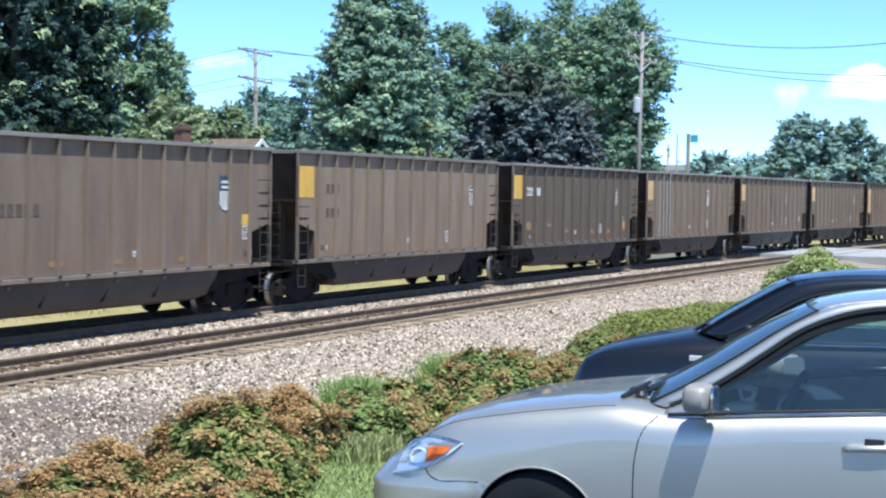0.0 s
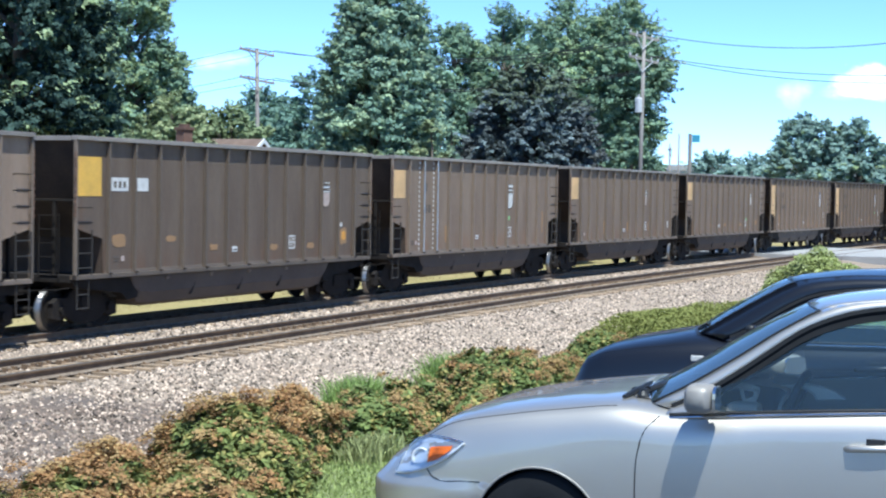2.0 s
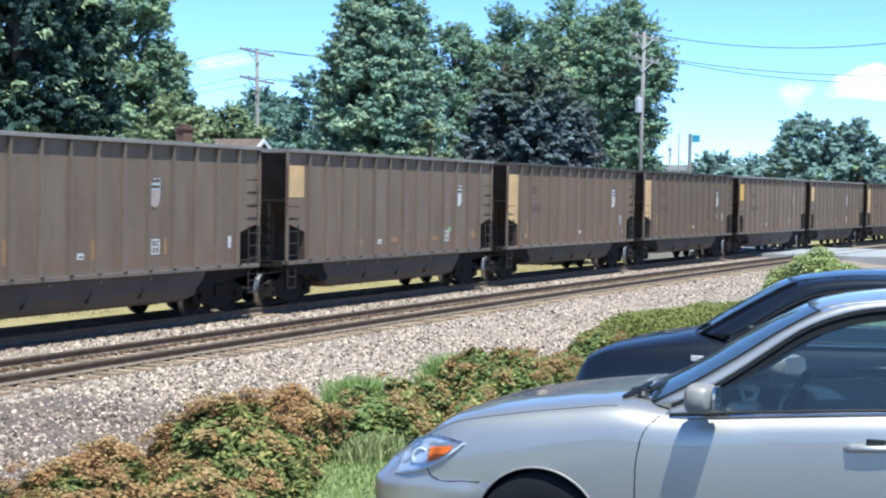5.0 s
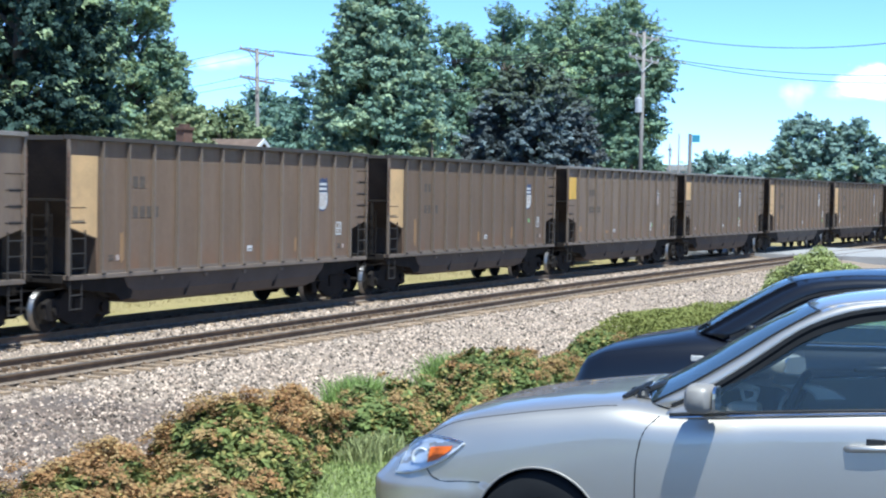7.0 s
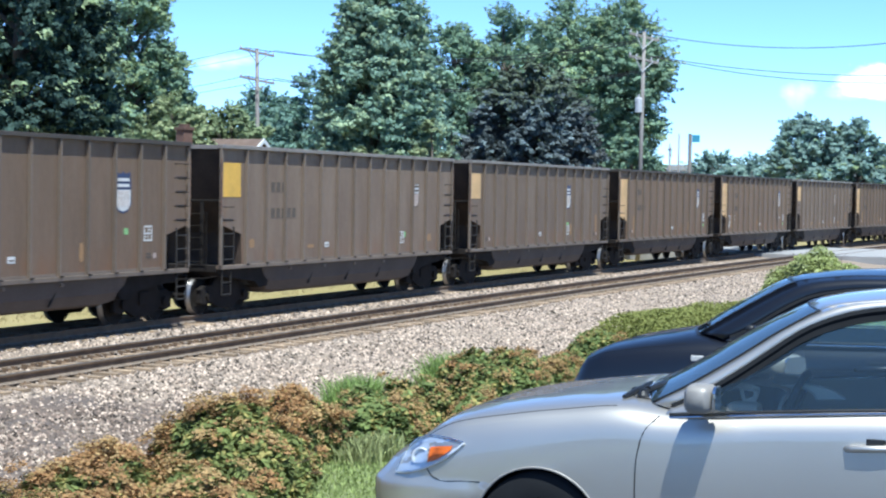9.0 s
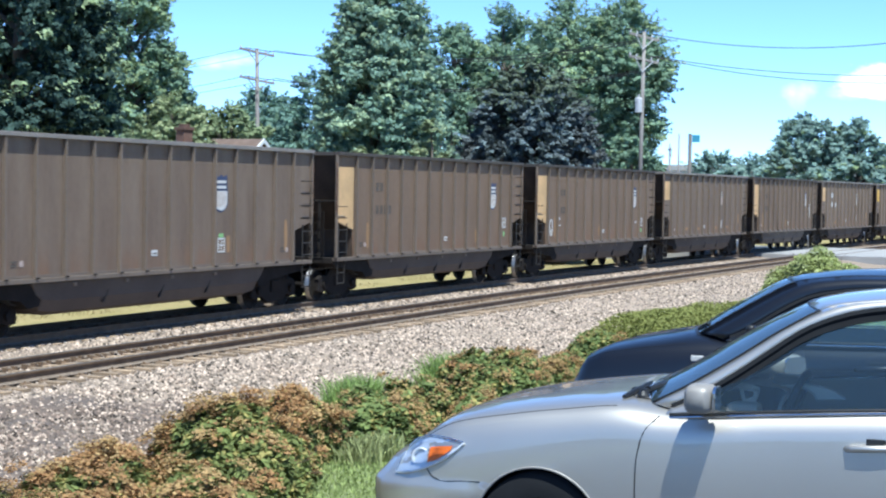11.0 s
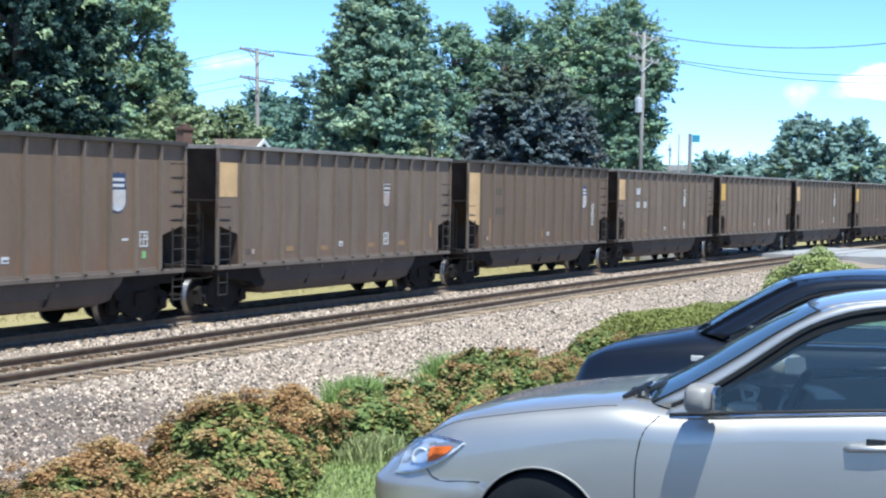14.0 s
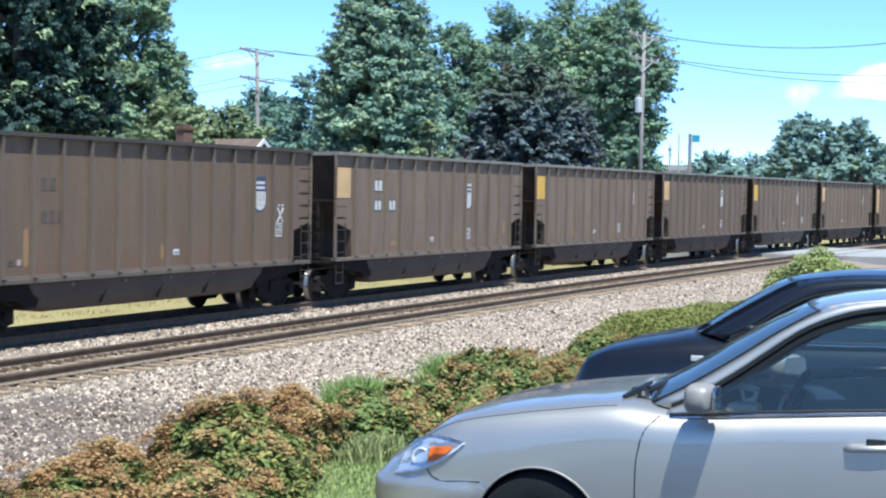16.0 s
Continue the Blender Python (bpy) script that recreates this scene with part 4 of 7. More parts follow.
def mark(car, kind, u, z, w, h):
    x = -HALF + u
    if kind == "orange":
        part("orange_patch", prism(blotch(x, z, w, h, round(u * 100)), 1, -1.5365, -1.531), M_orange, car)
    elif kind == "glow":     # a fresh round spray spot with a thin overspray about it
        part("orange_patch", prism(blotch(x, z, w, h, round(u * 100)), 1, -1.5365, -1.531), M_orange, car)
        part("orange_patch", prism(blotch(x + w * .2, z + h * .28, w * .62, h * .52, round(u * 90), .12), 1, -1.540, -1.537), M_glowpaint, car, "fresh orange spray spot")
        plate(car, "white_patch", x + .02, z + h + .02, x + .14, z + h + .13, M_white)
    elif kind in ("white", "green", "amber"):
        plate(car, kind + "_patch", x, z, x + w, z + h, {"white": M_white, "green": M_green, "amber": M_yellow}[kind])
    elif kind in ("ghost", "ghost2"):
        stencil(car, u, z, [w] if kind == "ghost" else [w, h], M_ghost)
    elif kind == "pale2":     # two white painted characters as bars on a dark patch
        plate(car, "dark_patch", x - .04, z - .04, x + 2 * w + .12, z + h + .04, M_ghost, depth=.003)
        for k in (0, 1):
            plate(car, "stencil_bar", x + k * (w + .07), z, x + k * (w + .07) + w, z + h, M_white, y=-1.535, depth=.004)
    elif kind == "dot":
        plate(car, "dark_spot", x, z, x + w, z + h, M_ghost)
    elif kind == "darkbars":
        for k in range(w):
            plate(car, "stencil_bar", x + .03 + k * .18, z, x + .12 + k * .18, z + .15, M_ghost, y=-1.539)
    elif kind == "box":
        data_box(car, u, z)
    elif kind == "lower":
        plate(car, "stencil_bar", x, z, x + .2, z + .05, M_ghost)
        plate(car, "stencil_bar", x, z + .08, x + .2, z + .13, M_ghost)
        plate(car, "faded_patch", x + .3, z, x + .42, z + .12, M_pinkish)
    elif kind == "ladder":
        for k in range(19):
            plate(car, "reflective_dash", x, 1.35 + k * .15, x + .07, 1.43 + k * .15, M_white)
        plate(car, "pale_post_strip", -HALF + z - .042, 1.3, -HALF + z + .042, 4.17, M_galv, y=-1.629)
    elif kind == "tag":
        ring = [(x + .15 + .15 * math.cos(v), z + .34 + .31 * math.sin(v)) for v in np.linspace(0, math.tau, 15)]
        for name, line in (("sprayed_loop", ring), ("sprayed_stroke", [(x + .10, z + .12), (x + .20, z + .30)]), ("sprayed_stroke", [(x + .80, z + .36), (x + 1.20, z + .44)]), ("sprayed_stroke", [(x + .92, z + .46), (x + 1.02, z + .74), (x + 1.12, z + .62)])):
            part(name, stroke(line, .05), M_white, car, "white sprayed scrawl")
    elif kind == "cross":
        for line in ([(x, z - .14), (x + .34, z + .24)], [(x + .02, z + .24), (x + .32, z - .14)], [(x + .04, z + .31), (x + .12, z + .31)], [(x + .24, z + .31), (x + .32, z + .31)]):
            part("sprayed_stroke", stroke(line, .06), M_white, car, "white sprayed scrawl")


TRAIN = {}
base_light, base_dark = hopper_car(True), hopper_car(False)
used = {True: False, False: False}
for index, (light_type, *_) in CARS.items():
    origin = base_light if light_type else base_dark
    TRAIN[index] = (origin, light_type)
made = {}
for index, (origin, light_type) in TRAIN.items():
    if used[light_type]:
        made[index] = copy_thing(origin, Matrix())
    else:
        used[light_type], made[index] = True, origin
TRAIN = made
# marks come after the copies, so that each car has its own
for index, (light_type, panel, emblem, emblem_at, patch_at, marks) in CARS.items():
    car = TRAIN[index]
    end_panel(car, not light_type, M_yellow if panel == "yellow" else M_tan, "bright yellow painted panel" if panel == "yellow" else "faded tan painted panel")
    shield(car, emblem_at, emblem)
    plate(car, "white_patch", -HALF + patch_at - .125, 1.60, -HALF + patch_at + .125, 1.74, M_white)
    plate(car, "stencil_bar", -HALF + patch_at - .07, 1.64, -HALF + patch_at + .09, 1.675, M_ghost, y=-1.539, depth=.003)
    for kind, u, z, w, h in marks:
        mark(car, kind, u, z, w, h)
    car["label"] = ("brown ribbed open-top coal car with %s corner panel" if light_type else "brown ribbed coal car with a full %s corner panel") % ("yellow" if panel == "yellow" else "faded tan")


# some cars are more faded than others
TONES = {-6: 1.2, -5: 1.22, -4: .68, -3: 1.1, 0: 1.05, 1: .88, 4: .88, 7: .86, 10: .92, 12: 1.1}
PAINTS = {}


def faded(mat, k):
    """The same paint, paler or darker from its years in the sun."""
    if (mat.name, k) in PAINTS:
        return PAINTS[mat.name, k]
    m = PAINTS[mat.name, k] = mat.copy()
    n, link = m.node_tree.nodes, m.node_tree.links.new
    b = n["Principled BSDF"]
    times = n.new("ShaderNodeMix")
    times.data_type, times.blend_type, times.inputs[0].default_value = "RGBA", "MULTIPLY", 1
    link(b.inputs["Base Color"].links[0].from_socket, times.inputs[6])
    times.inputs[7].default_value = (k, k, k, 1)
    times.clamp_result = False
    link(times.outputs[2], b.inputs["Base Color"])
    return m


for index, car in TRAIN.items():
    for ob in car.children:
        if ob.name.startswith(("side_sheet", "post", "side_sill")) and index in TONES:
            mat = ob.data.materials[0]
            ob.material_slots[0].link = "OBJECT"
            ob.material_slots[0].material = faded(mat, TONES[index])


def train_place(index, t):
    """The way along the line of a car's middle: almost even, a touch quicker in the first half."""
    drift = float(np.interp(t, [0, 1.3, 1.4, 2, 4.2, 7, 8.2, 11.3, 12.5, 16], [-.78, -.77, -.28, -.25, -.15, 0, .05, .21, .25, .27]))
    return 30.37 + HALF + CAR * index - 12.945 * (t - 7.0) - drift


# ---- parked cars ----
def curve_at(points, r):
    p = np.asarray(points, dtype=float)
    x = np.asarray(r, dtype=float)
    # smooth interpolation through the points
    m = np.gradient(p[:, 1], p[:, 0])
    i = np.clip(np.searchsorted(p[:, 0], x) - 1, 0, len(p) - 2)
    h = p[i + 1, 0] - p[i, 0]
    t = np.clip((x - p[i, 0]) / h, 0, 1)
    a, b = p[i, 1], p[i + 1, 1]
    return (2 * t**3 - 3 * t**2 + 1) * a + (t**3 - 2 * t**2 + t) * h * m[i] + (3 * t**2 - 2 * t**3) * b + (t**3 - t**2) * h * m[i + 1]


def resample(line, n):
    p = np.asarray(line, dtype=float)
    d = np.concatenate([[0], np.cumsum(np.linalg.norm(np.diff(p, axis=0), axis=1))])
    at = np.linspace(0, d[-1], n)
    return np.stack([curve_at(np.stack([d, p[:, k]], 1), at) for k in range(p.shape[1])], 1)


def skin(lines, n=24, thick=0.0, mirror=False):
    """A surface through lines of (across, back, up); thick gives it a back."""
    bm = bmesh.new()
    for sign in ((1, -1) if mirror else (1,)):
        rows = [resample(l, n) * (sign, -1, 1) for l in lines]
        vs = [[bm.verts.new(p) for p in row] for row in rows]
        for a, b in zip(vs, vs[1:]):
            for j in range(n - 1):
                bm.faces.new((a[j], a[j + 1], b[j + 1], b[j]))
    if thick:
        bmesh.ops.recalc_face_normals(bm, faces=bm.faces)
        bmesh.ops.solidify(bm, geom=bm.faces[:], thickness=thick)
    return bm


def sedan(name, label, paint, P, where, cabin_mat, seat_mat):
    car = tagged(new(name), label, "car", group="parked cars")
    car.matrix_basis = where
    wheelbase, axle = P["wheelbase"], P["axle"]

    def half(r):
        return curve_at(P["half"], r)

    def rake(r, z):
        """How far the upper nose lies back."""
        return P["rake"] * float(smooth(.50, .76, z)) * float(smooth(-.40, -.93, r))

    def section(r):
        hw, zs, zc, zb = float(half(r)), float(curve_at(P["shoulder"], r)), float(curve_at(P["centre"], r)), float(curve_at(P["bottom"], r))
        fold = float(np.interp(r, [-.33, .18, .55, 1.3], [.78, .85, .88, .90]))
        side = [(c, zb + (zs - zb) * f) for c, f in ((0.90, 0), (0.965, .13), (0.992, .42), (1.0, .60), (0.998, fold - .09), (0.991, fold), (0.962, fold + (1 - fold) * .62), (0.925, 1))]
        top = [(0.86, zs + (zc - zs) * .28 + .004), (0.70, zs + (zc - zs) * .62 + .006), (0.45, zs + (zc - zs) * .88 + .004), (0.2, zs + (zc - zs) * .98), (0.0, zc)]
        return [(c * hw, z) for c, z in side + top]

    def surf(r, z):
        q = r
        for _ in range(4):
            q = r - rake(q, z)
        r = q
        s = section(r)[:8]
        return float(np.interp(z, [q[1] for q in s], [q[0] for q in s]))

    # body shell
    rs = np.concatenate([np.linspace(P["nose"], P["nose"] + .12, 8)[:-1], np.linspace(P["nose"] + .12, P["tail"] - .1, 96)[:-1], np.linspace(P["tail"] - .1, P["tail"], 6)])
    rows = []
    for r in rs:
        s = np.array(section(r))
        s = np.concatenate([resample(s[:8], 24), resample(s[7:], 12)[1:]])
        ahead = P["bumper"] * float(smooth(-.25, -.34, r))
        rows.append([(c + .016 * ahead * float(smooth(.545, .525, z)), r + rake(r, z) - .03 * ahead * float(smooth(.58, .50, z)) * float(smooth(-.5, -.9, r)), z) for c, z in s])
    bm = bmesh.new()
    arches = [(axle, .325), (axle + wheelbase, .325)]
    R = P["arch"]
    vs = {}
    for i, row in enumerate(rows):
        for j, (c, r, z) in enumerate(row):
            for sign in (1, -1):
                rr, zz = r, z
                for ar, az in arches:
                    d = math.hypot(r - ar, z - az)
                    if R - .045 < d < R + .03 and c > .45:
                        rr, zz = ar + (r - ar) * R / d, az + (z - az) * R / d
                        c = surf(rr, zz)
                vs[i, j, sign] = bm.verts.new((sign * c, -rr, zz))
    for i in range(len(rows) - 1):
        for j in range(len(rows[0]) - 1):
            c, r, z = (np.array(rows[i][j]) + np.array(rows[i + 1][j + 1])) / 2
            if any(math.hypot(r - ar, z - az) < R - .012 and c > .45 for ar, az in arches):
                continue
            if P["cowl"] + .28 < r < P["shelf"] and c < half(r) * .90 and z > .6:
                continue
            for sign in (1, -1):
                f = [vs[i, j, sign], vs[i + 1, j, sign], vs[i + 1, j + 1, sign], vs[i, j + 1, sign]]
                bm.faces.new(f if sign > 0 else f[::-1])
    bmesh.ops.remove_doubles(bm, verts=bm.verts[:], dist=.0008)
    part("body", bm, paint, car, smooth=True)
    part("floor_pan", boxes((-.80, -P["tail"] + .15, .17, .80, -P["nose"] - .2, .22)), M_trim, car)
    for sign in (1, -1):
        gap = []
        for r in np.linspace(P["nose"] + .17, P["cowl"] - .12, 24):
            q = section(r)
            gap.append((sign * (q[8][0] * .5 + q[7][0] * .5), -(r + rake(r, q[7][1])), q[8][1] * .5 + q[7][1] * .5 + .001))
        part("bonnet_seam", tube(gap, .0017, 5), M_trim, car)
    # wheels and dark wells
    tyre = lathe([(-.10, .20), (-.10, .295), (-.085, .318), (.085, .318), (.10, .295), (.10, .20)], "x", 36)
    tyre_me = mesh_of(tyre, "tyre", True, M_rubber)
    rim = lathe([(.10, .205), (.085, .20), (.06, .17), (.05, .06), (.09, .05), (.09, .02)], "x", 30)
    bmesh.ops.delete(rim, geom=[f for f in rim.faces if len(f.verts) > 4], context="FACES_ONLY")
    spokes = [prism([(-.03, .05), (.03, .05), (.02, .19), (-.02, .19)], 0, .075, .10) for _ in range(5)]
    for k, sp in enumerate(spokes):
        bmesh.ops.rotate(sp, cent=(0, 0, 0), matrix=Matrix.Rotation(k * math.tau / 5, 3, "X"), verts=sp.verts)
        tmp = bpy.data.meshes.new("tmp")
        sp.to_mesh(tmp), sp.free()
        rim.from_mesh(tmp)
        bpy.data.meshes.remove(tmp)
    rim_me = mesh_of(rim, "rim", False, M_alloy)
    for r in (axle, axle + wheelbase):
        for sign in (1, -1):
            w = part("wheel", mesh_of(lathe([(-.09, .19), (.02, .20), (.03, .04), (.05, .03)], "x", 20), "wheel", False, M_trim), None, car, m=pose(sign * .775, -r, .318) @ Matrix.Diagonal((sign, 1, 1, 1)))
            part("tyre", tyre_me, None, w), part("rim", rim_me, None, w)
            well = bmesh.new()
            rings = []
            for c in (.52, .86):
                rings.append([well.verts.new((sign * c, -r + R * math.cos(a), .325 + R * math.sin(a))) for a in np.linspace(-.3, math.pi + .3, 20)])
            for k in range(19):
                well.faces.new((rings[0][k], rings[0][k + 1], rings[1][k + 1], rings[1][k]))
            well.faces.new(rings[0])
            part("wheel_well", well, M_rubber, car)
            lip = [(sign * (surf(r + R * math.cos(a), .325 + R * math.sin(a)) + .001), -(r + R * math.cos(a)), .325 + R * math.sin(a)) for a in np.linspace(.12, math.pi - .12, 22)]
            part("arch_lip", tube(lip, .006, 8), M_mirrorcap if P["bright"] else paint, car, smooth=True)
    # roof, pillars, glass
    frame_in, frame_out, belt = P["frame_in"], P["frame_out"], P["belt"]
    part("roof_rail", skin([[(c, r, z) for c, r, z in frame_in], [(c + .02, r, z + .012) for c, r, z in [((a[0] + b[0]) / 2, (a[1] + b[1]) / 2, (a[2] + b[2]) / 2) for a, b in zip(resample(frame_in, 12), resample(frame_out, 12))]], frame_out], 40, .025, True), paint, car, smooth=True)
    fi = resample(frame_in, 90)

    def edge(r0, r1, n):
        return [(float(np.interp(r, fi[:, 1], fi[:, 0])), r, float(np.interp(r, fi[:, 1], fi[:, 2]))) for r in np.linspace(r0, r1, n)]
    h0, h1 = P["header"], P["back"]
    roof_edge, ws_edge, rear_edge = edge(h0, h1, 24), edge(fi[0, 1], h0, 16), edge(h1, fi[-1, 1], 12)

    def crown(f):
        g, out = 1 - f * f, []
        for c, r, z in roof_edge:
            t = (r - h0) / (h1 - h0)
            out.append((c * f, r + g * (.08 * t - .13 * (1 - t)), z + g * (.010 + .022 * math.sin(math.pi * t))))
        return out
    part("roof", skin([crown(f) for f in (1, .9, .75, .4, 0, -.4, -.75, -.9, -1)], 24, .015), paint, car, smooth=True)
    part("windscreen", skin([[(p[0] * f, p[1] - .13 * (1 - f * f), p[2] + (.010 + P["bulge"] * (1 - float(smooth(h0 - .4, h0, p[1])))) * (1 - f * f)) for p in ws_edge] for f in (.995, .93, .75, .4, 0, -.4, -.75, -.93, -.995)], 16), M_screen, car, "tilted clear windscreen", smooth=True)
    for sign in (1, -1):
        part("windscreen_edge", tube([(sign * (p[0] + .002), -p[1], p[2] + .004) for p in ws_edge], .005, 6), M_trim, car)
    part("header_strip", tube([(ws_edge[-1][0] * f, -(h0 - .13 * (1 - f * f)), ws_edge[-1][2] + .010 * (1 - f * f)) for f in np.linspace(.97, -.97, 15)], .004, 6), M_trim, car)
    part("rear_window", skin([[(p[0] * f, p[1] + .08 * (1 - f * f), p[2] + .01 * (1 - f * f)) for p in rear_edge] for f in (.995, .6, 0, -.6, -.995)], 12), M_glass, car, smooth=True)
    lower = resample(belt, 40)
    upper = resample(frame_out, 40)
    first, last = lower[0][1], lower[-1][1]
    glass_low = [tuple(p) for p in lower]
    up = [(float(np.interp(r, upper[:, 1], upper[:, 0])), r, float(np.interp(r, upper[:, 1], upper[:, 2]))) for r in np.linspace(first, last, 40)]
    for sign in (1, -1):
        part("side_glass", skin([[(sign * (c - .012), r, z) for c, r, z in glass_low], [(sign * (c - .012), r, max(z, lz + .01)) for (c, r, z), (_, _, lz) in zip(up, glass_low)]], 40), M_glass, car, smooth=True)
        part("window_frame", tube([(sign * (c - .006), -r, z - .016) for c, r, z in up], .021, 6), M_rubber, car, "black rubber window frame")
        part("frame_band", skin([[(sign * (c - .002), r, z) for c, r, z in up], [(sign * (c + .016), r, max(z - .062, lz + .005)) for (c, r, z), (_, _, lz) in zip(up, glass_low)]], 40, .008), M_rubber, car)
        sail = first + P["sail"]
        part("mirror_sail", skin([[(sign * (float(np.interp(r, lower[:, 1], lower[:, 0])) + .002), r, float(np.interp(r, lower[:, 1], lower[:, 2]))) for r in np.linspace(first - .02, sail, 8)],
                                  [(sign * (float(np.interp(r, upper[:, 1], upper[:, 0])) + .006), r, float(np.interp(r, upper[:, 1], upper[:, 2])) - .012) for r in np.linspace(first - .02, sail, 8)]], 8, .01), paint, car, smooth=True)
        part("belt_trim", tube([(sign * (c + .006), -r, z) for c, r, z in glass_low], .008, 6), M_trim, car)
        part("belt_strip", tube([(sign * (c + .013), -r, z - .016) for c, r, z in glass_low], .006, 6), M_chrome, car)
        b0 = P["b_pillar"]
        low, high = [np.array([np.interp(b0, l[:, 1], l[:, k]) for k in range(3)]) for l in (lower, upper)]
        part("door_pillar", tube([(sign * (low[0] - .01), -low[1], low[2]), (sign * (high[0] - .01), -high[1] - .05, high[2])], .045, 8), M_trim, car)
        for seam in P["seams"]:
            fine = resample(seam, 26)
            part("door_seam", tube([(sign * (surf(r, z) - .001), -r, z) for r, z in fine], .0042, 5), M_trim, car)
        for hr, hz in P["handles"]:
            c = surf(hr, hz)
            h = part("door_handle", tube([(sign * (c - .01), -hr + .13, hz - .012), (sign * (c + .020), -hr + .10, hz - .006), (sign * (c + .023), -hr, hz), (sign * (c + .020), -hr - .09, hz + .006), (sign * (c - .01), -hr - .12, hz + .008)], .017, 8), paint, car, smooth=True)
            part("handle_recess", boxes((sign * (c - .01), -hr - .05, hz - .012, sign * (c + .003), -hr + .04, hz + .042), bevel=.004), M_trim, h)
        # mirror
        mr, mz = P["mirror"]
        big = 1.0 if P["bright"] else .42
        bm = bmesh.new()
        rings = []
        c0 = surf(mr, .9) - .02
        for k, (dc, s) in enumerate(((-.0, .30), (.03, .55), (.07, .93), (.14, 1.0), (.20, .93), (.235, .65))):
            ring = []
            for a in np.linspace(0, math.tau, 18, endpoint=False):
                ca, sa = math.cos(a), math.sin(a)
                ring.append(bm.verts.new((sign * (c0 + dc * big), -(mr + .07 * big * s * (abs(ca) ** .6) * (1 if ca > 0 else -1) - .02 * dc), mz + .072 * big * s * (abs(sa) ** .6) * (1 if sa > 0 else -1))))
            rings.append(ring)
        for a, b in zip(rings, rings[1:]):
            for k in range(18):
                bm.faces.new((a[k], a[(k + 1) % 18], b[(k + 1) % 18], b[k]))
        bm.faces.new(rings[0]), bm.faces.new(rings[-1])
        turned = Matrix()
        if sign > 0 and P["bright"]:     # the passenger's mirror is turned in to the driver
            mid = Vector((c0 + .12, -mr, mz))
            turned = Matrix.Translation(mid + Vector((.02, -.075, -.03))) @ pose(0, 0, 0, 0, 0, -38) @ Matrix.Translation(-mid)
            bmesh.ops.transform(bm, matrix=turned, verts=bm.verts)
        mir = part("wing_mirror", bm, M_mirrorcap if P["bright"] else M_trim, car, smooth=True)
        face = [(sign * (c0 + .135 * big + .078 * big * abs(math.cos(a)) ** .45 * math.copysign(1, math.cos(a))), mz + .060 * big * abs(math.sin(a)) ** .45 * math.copysign(1, math.sin(a))) for a in np.linspace(.01, math.tau + .01, 24, endpoint=False)]
        bm = prism(face, 1, -(mr + .080 * big), -(mr + .066 * big))
        bmesh.ops.transform(bm, matrix=turned, verts=bm.verts)
        part("mirror_glass", bm, M_chrome, mir, "mirror glass")
        # headlight
        def lamp(top, bottom, off, rows=6, n=16):
            t, b = resample(top, n), resample(bottom, n)
            return [[(sign * (surf(r, z) + off), r, z) for r, z in (t * (1 - f) + b * f)] for f in np.linspace(0, 1, rows)]
        hl = part("headlight", skin(lamp(*P["lamp"], .002), 16), M_lampwhite, car, "clear headlight with amber indicator", smooth=True)
        part("indicator", skin(lamp(*P["amber"], .010), 12), M_amber, hl, smooth=True)
        rt, rb = P["amber"]
        if P["bright"]:
            zb = .655
            bowl = surf(-.60, zb)
            part("lamp_bowl", lathe([(-.045, .012), (-.04, .034), (-.02, .046), (.004, .050), (.006, .046), (-.015, .03)], "x", 20), M_lamprim, hl, smooth=True, m=pose(sign * (bowl + .004), .60, zb) @ Matrix.Diagonal((sign, 1, 1, 1)))
            part("reflector", skin(lamp([(rt[0][0] - .085, rt[0][1] + .012), (rt[0][0] - .008, rt[0][1] + .018)], [(rb[0][0] - .085, rb[0][1] - .012), (rb[0][0] - .008, rb[0][1] - .004)], .011), 8), M_lampwhite, hl, smooth=True)
        part("lamp_rim", tube([(q[0], -q[1], q[2]) for q in lamp(*P["lamp"], .008)[0]], .004, 5), M_chrome if P["bright"] else M_trim, hl)
        part("lens", skin(lamp(*P["lamp"], .018), 16), M_lens, hl, smooth=True)
        part("lamp_rim", tube([(q[0], -q[1], q[2]) for q in lamp(*P["lamp"], .010)[-1]], .007, 6), M_lamprim if P["bright"] else M_trim, hl)
        part("tail_light", skin([[(sign * (surf(r, z) + .004), r, z) for r in np.linspace(P["tail"] - .42, P["tail"] - .10, 10)] for z in (.78, .86, .95)], 10), M_red, car, smooth=True)
        if P["marker"]:
            r0, z0 = P["marker"]
            part("side_marker", boxes((sign * (surf(r0, z0) - .004), -r0 - .045, z0 - .02, sign * (surf(r0, z0) + .008), -r0 + .045, z0 + .02), bevel=.006), M_white, car, "pale side marker lamp")
    # front: grille and number plate as a plain bar
    zg = .47
    part("grille", boxes((-.32, -P["nose"] - .06, zg - .05, .32, -P["nose"] + .004, zg + .04), bevel=.01), M_trim, car)
    part("number_plate", boxes((-.15, -P["nose"], .38, .15, -P["nose"] + .012, .50), bevel=.004), M_white, car)
    # wipers
    for a in (-.45, .12):
        z = float(curve_at(P["centre"], P["cowl"] - .08))
        part("wiper", tube([(a, -P["cowl"] + .10, z - .005), (a - .12, -P["cowl"] + .02, z + .035), (a + .42, -P["cowl"] - .02, z + .05)], [.014, .011, .007], 6), M_trim, car)
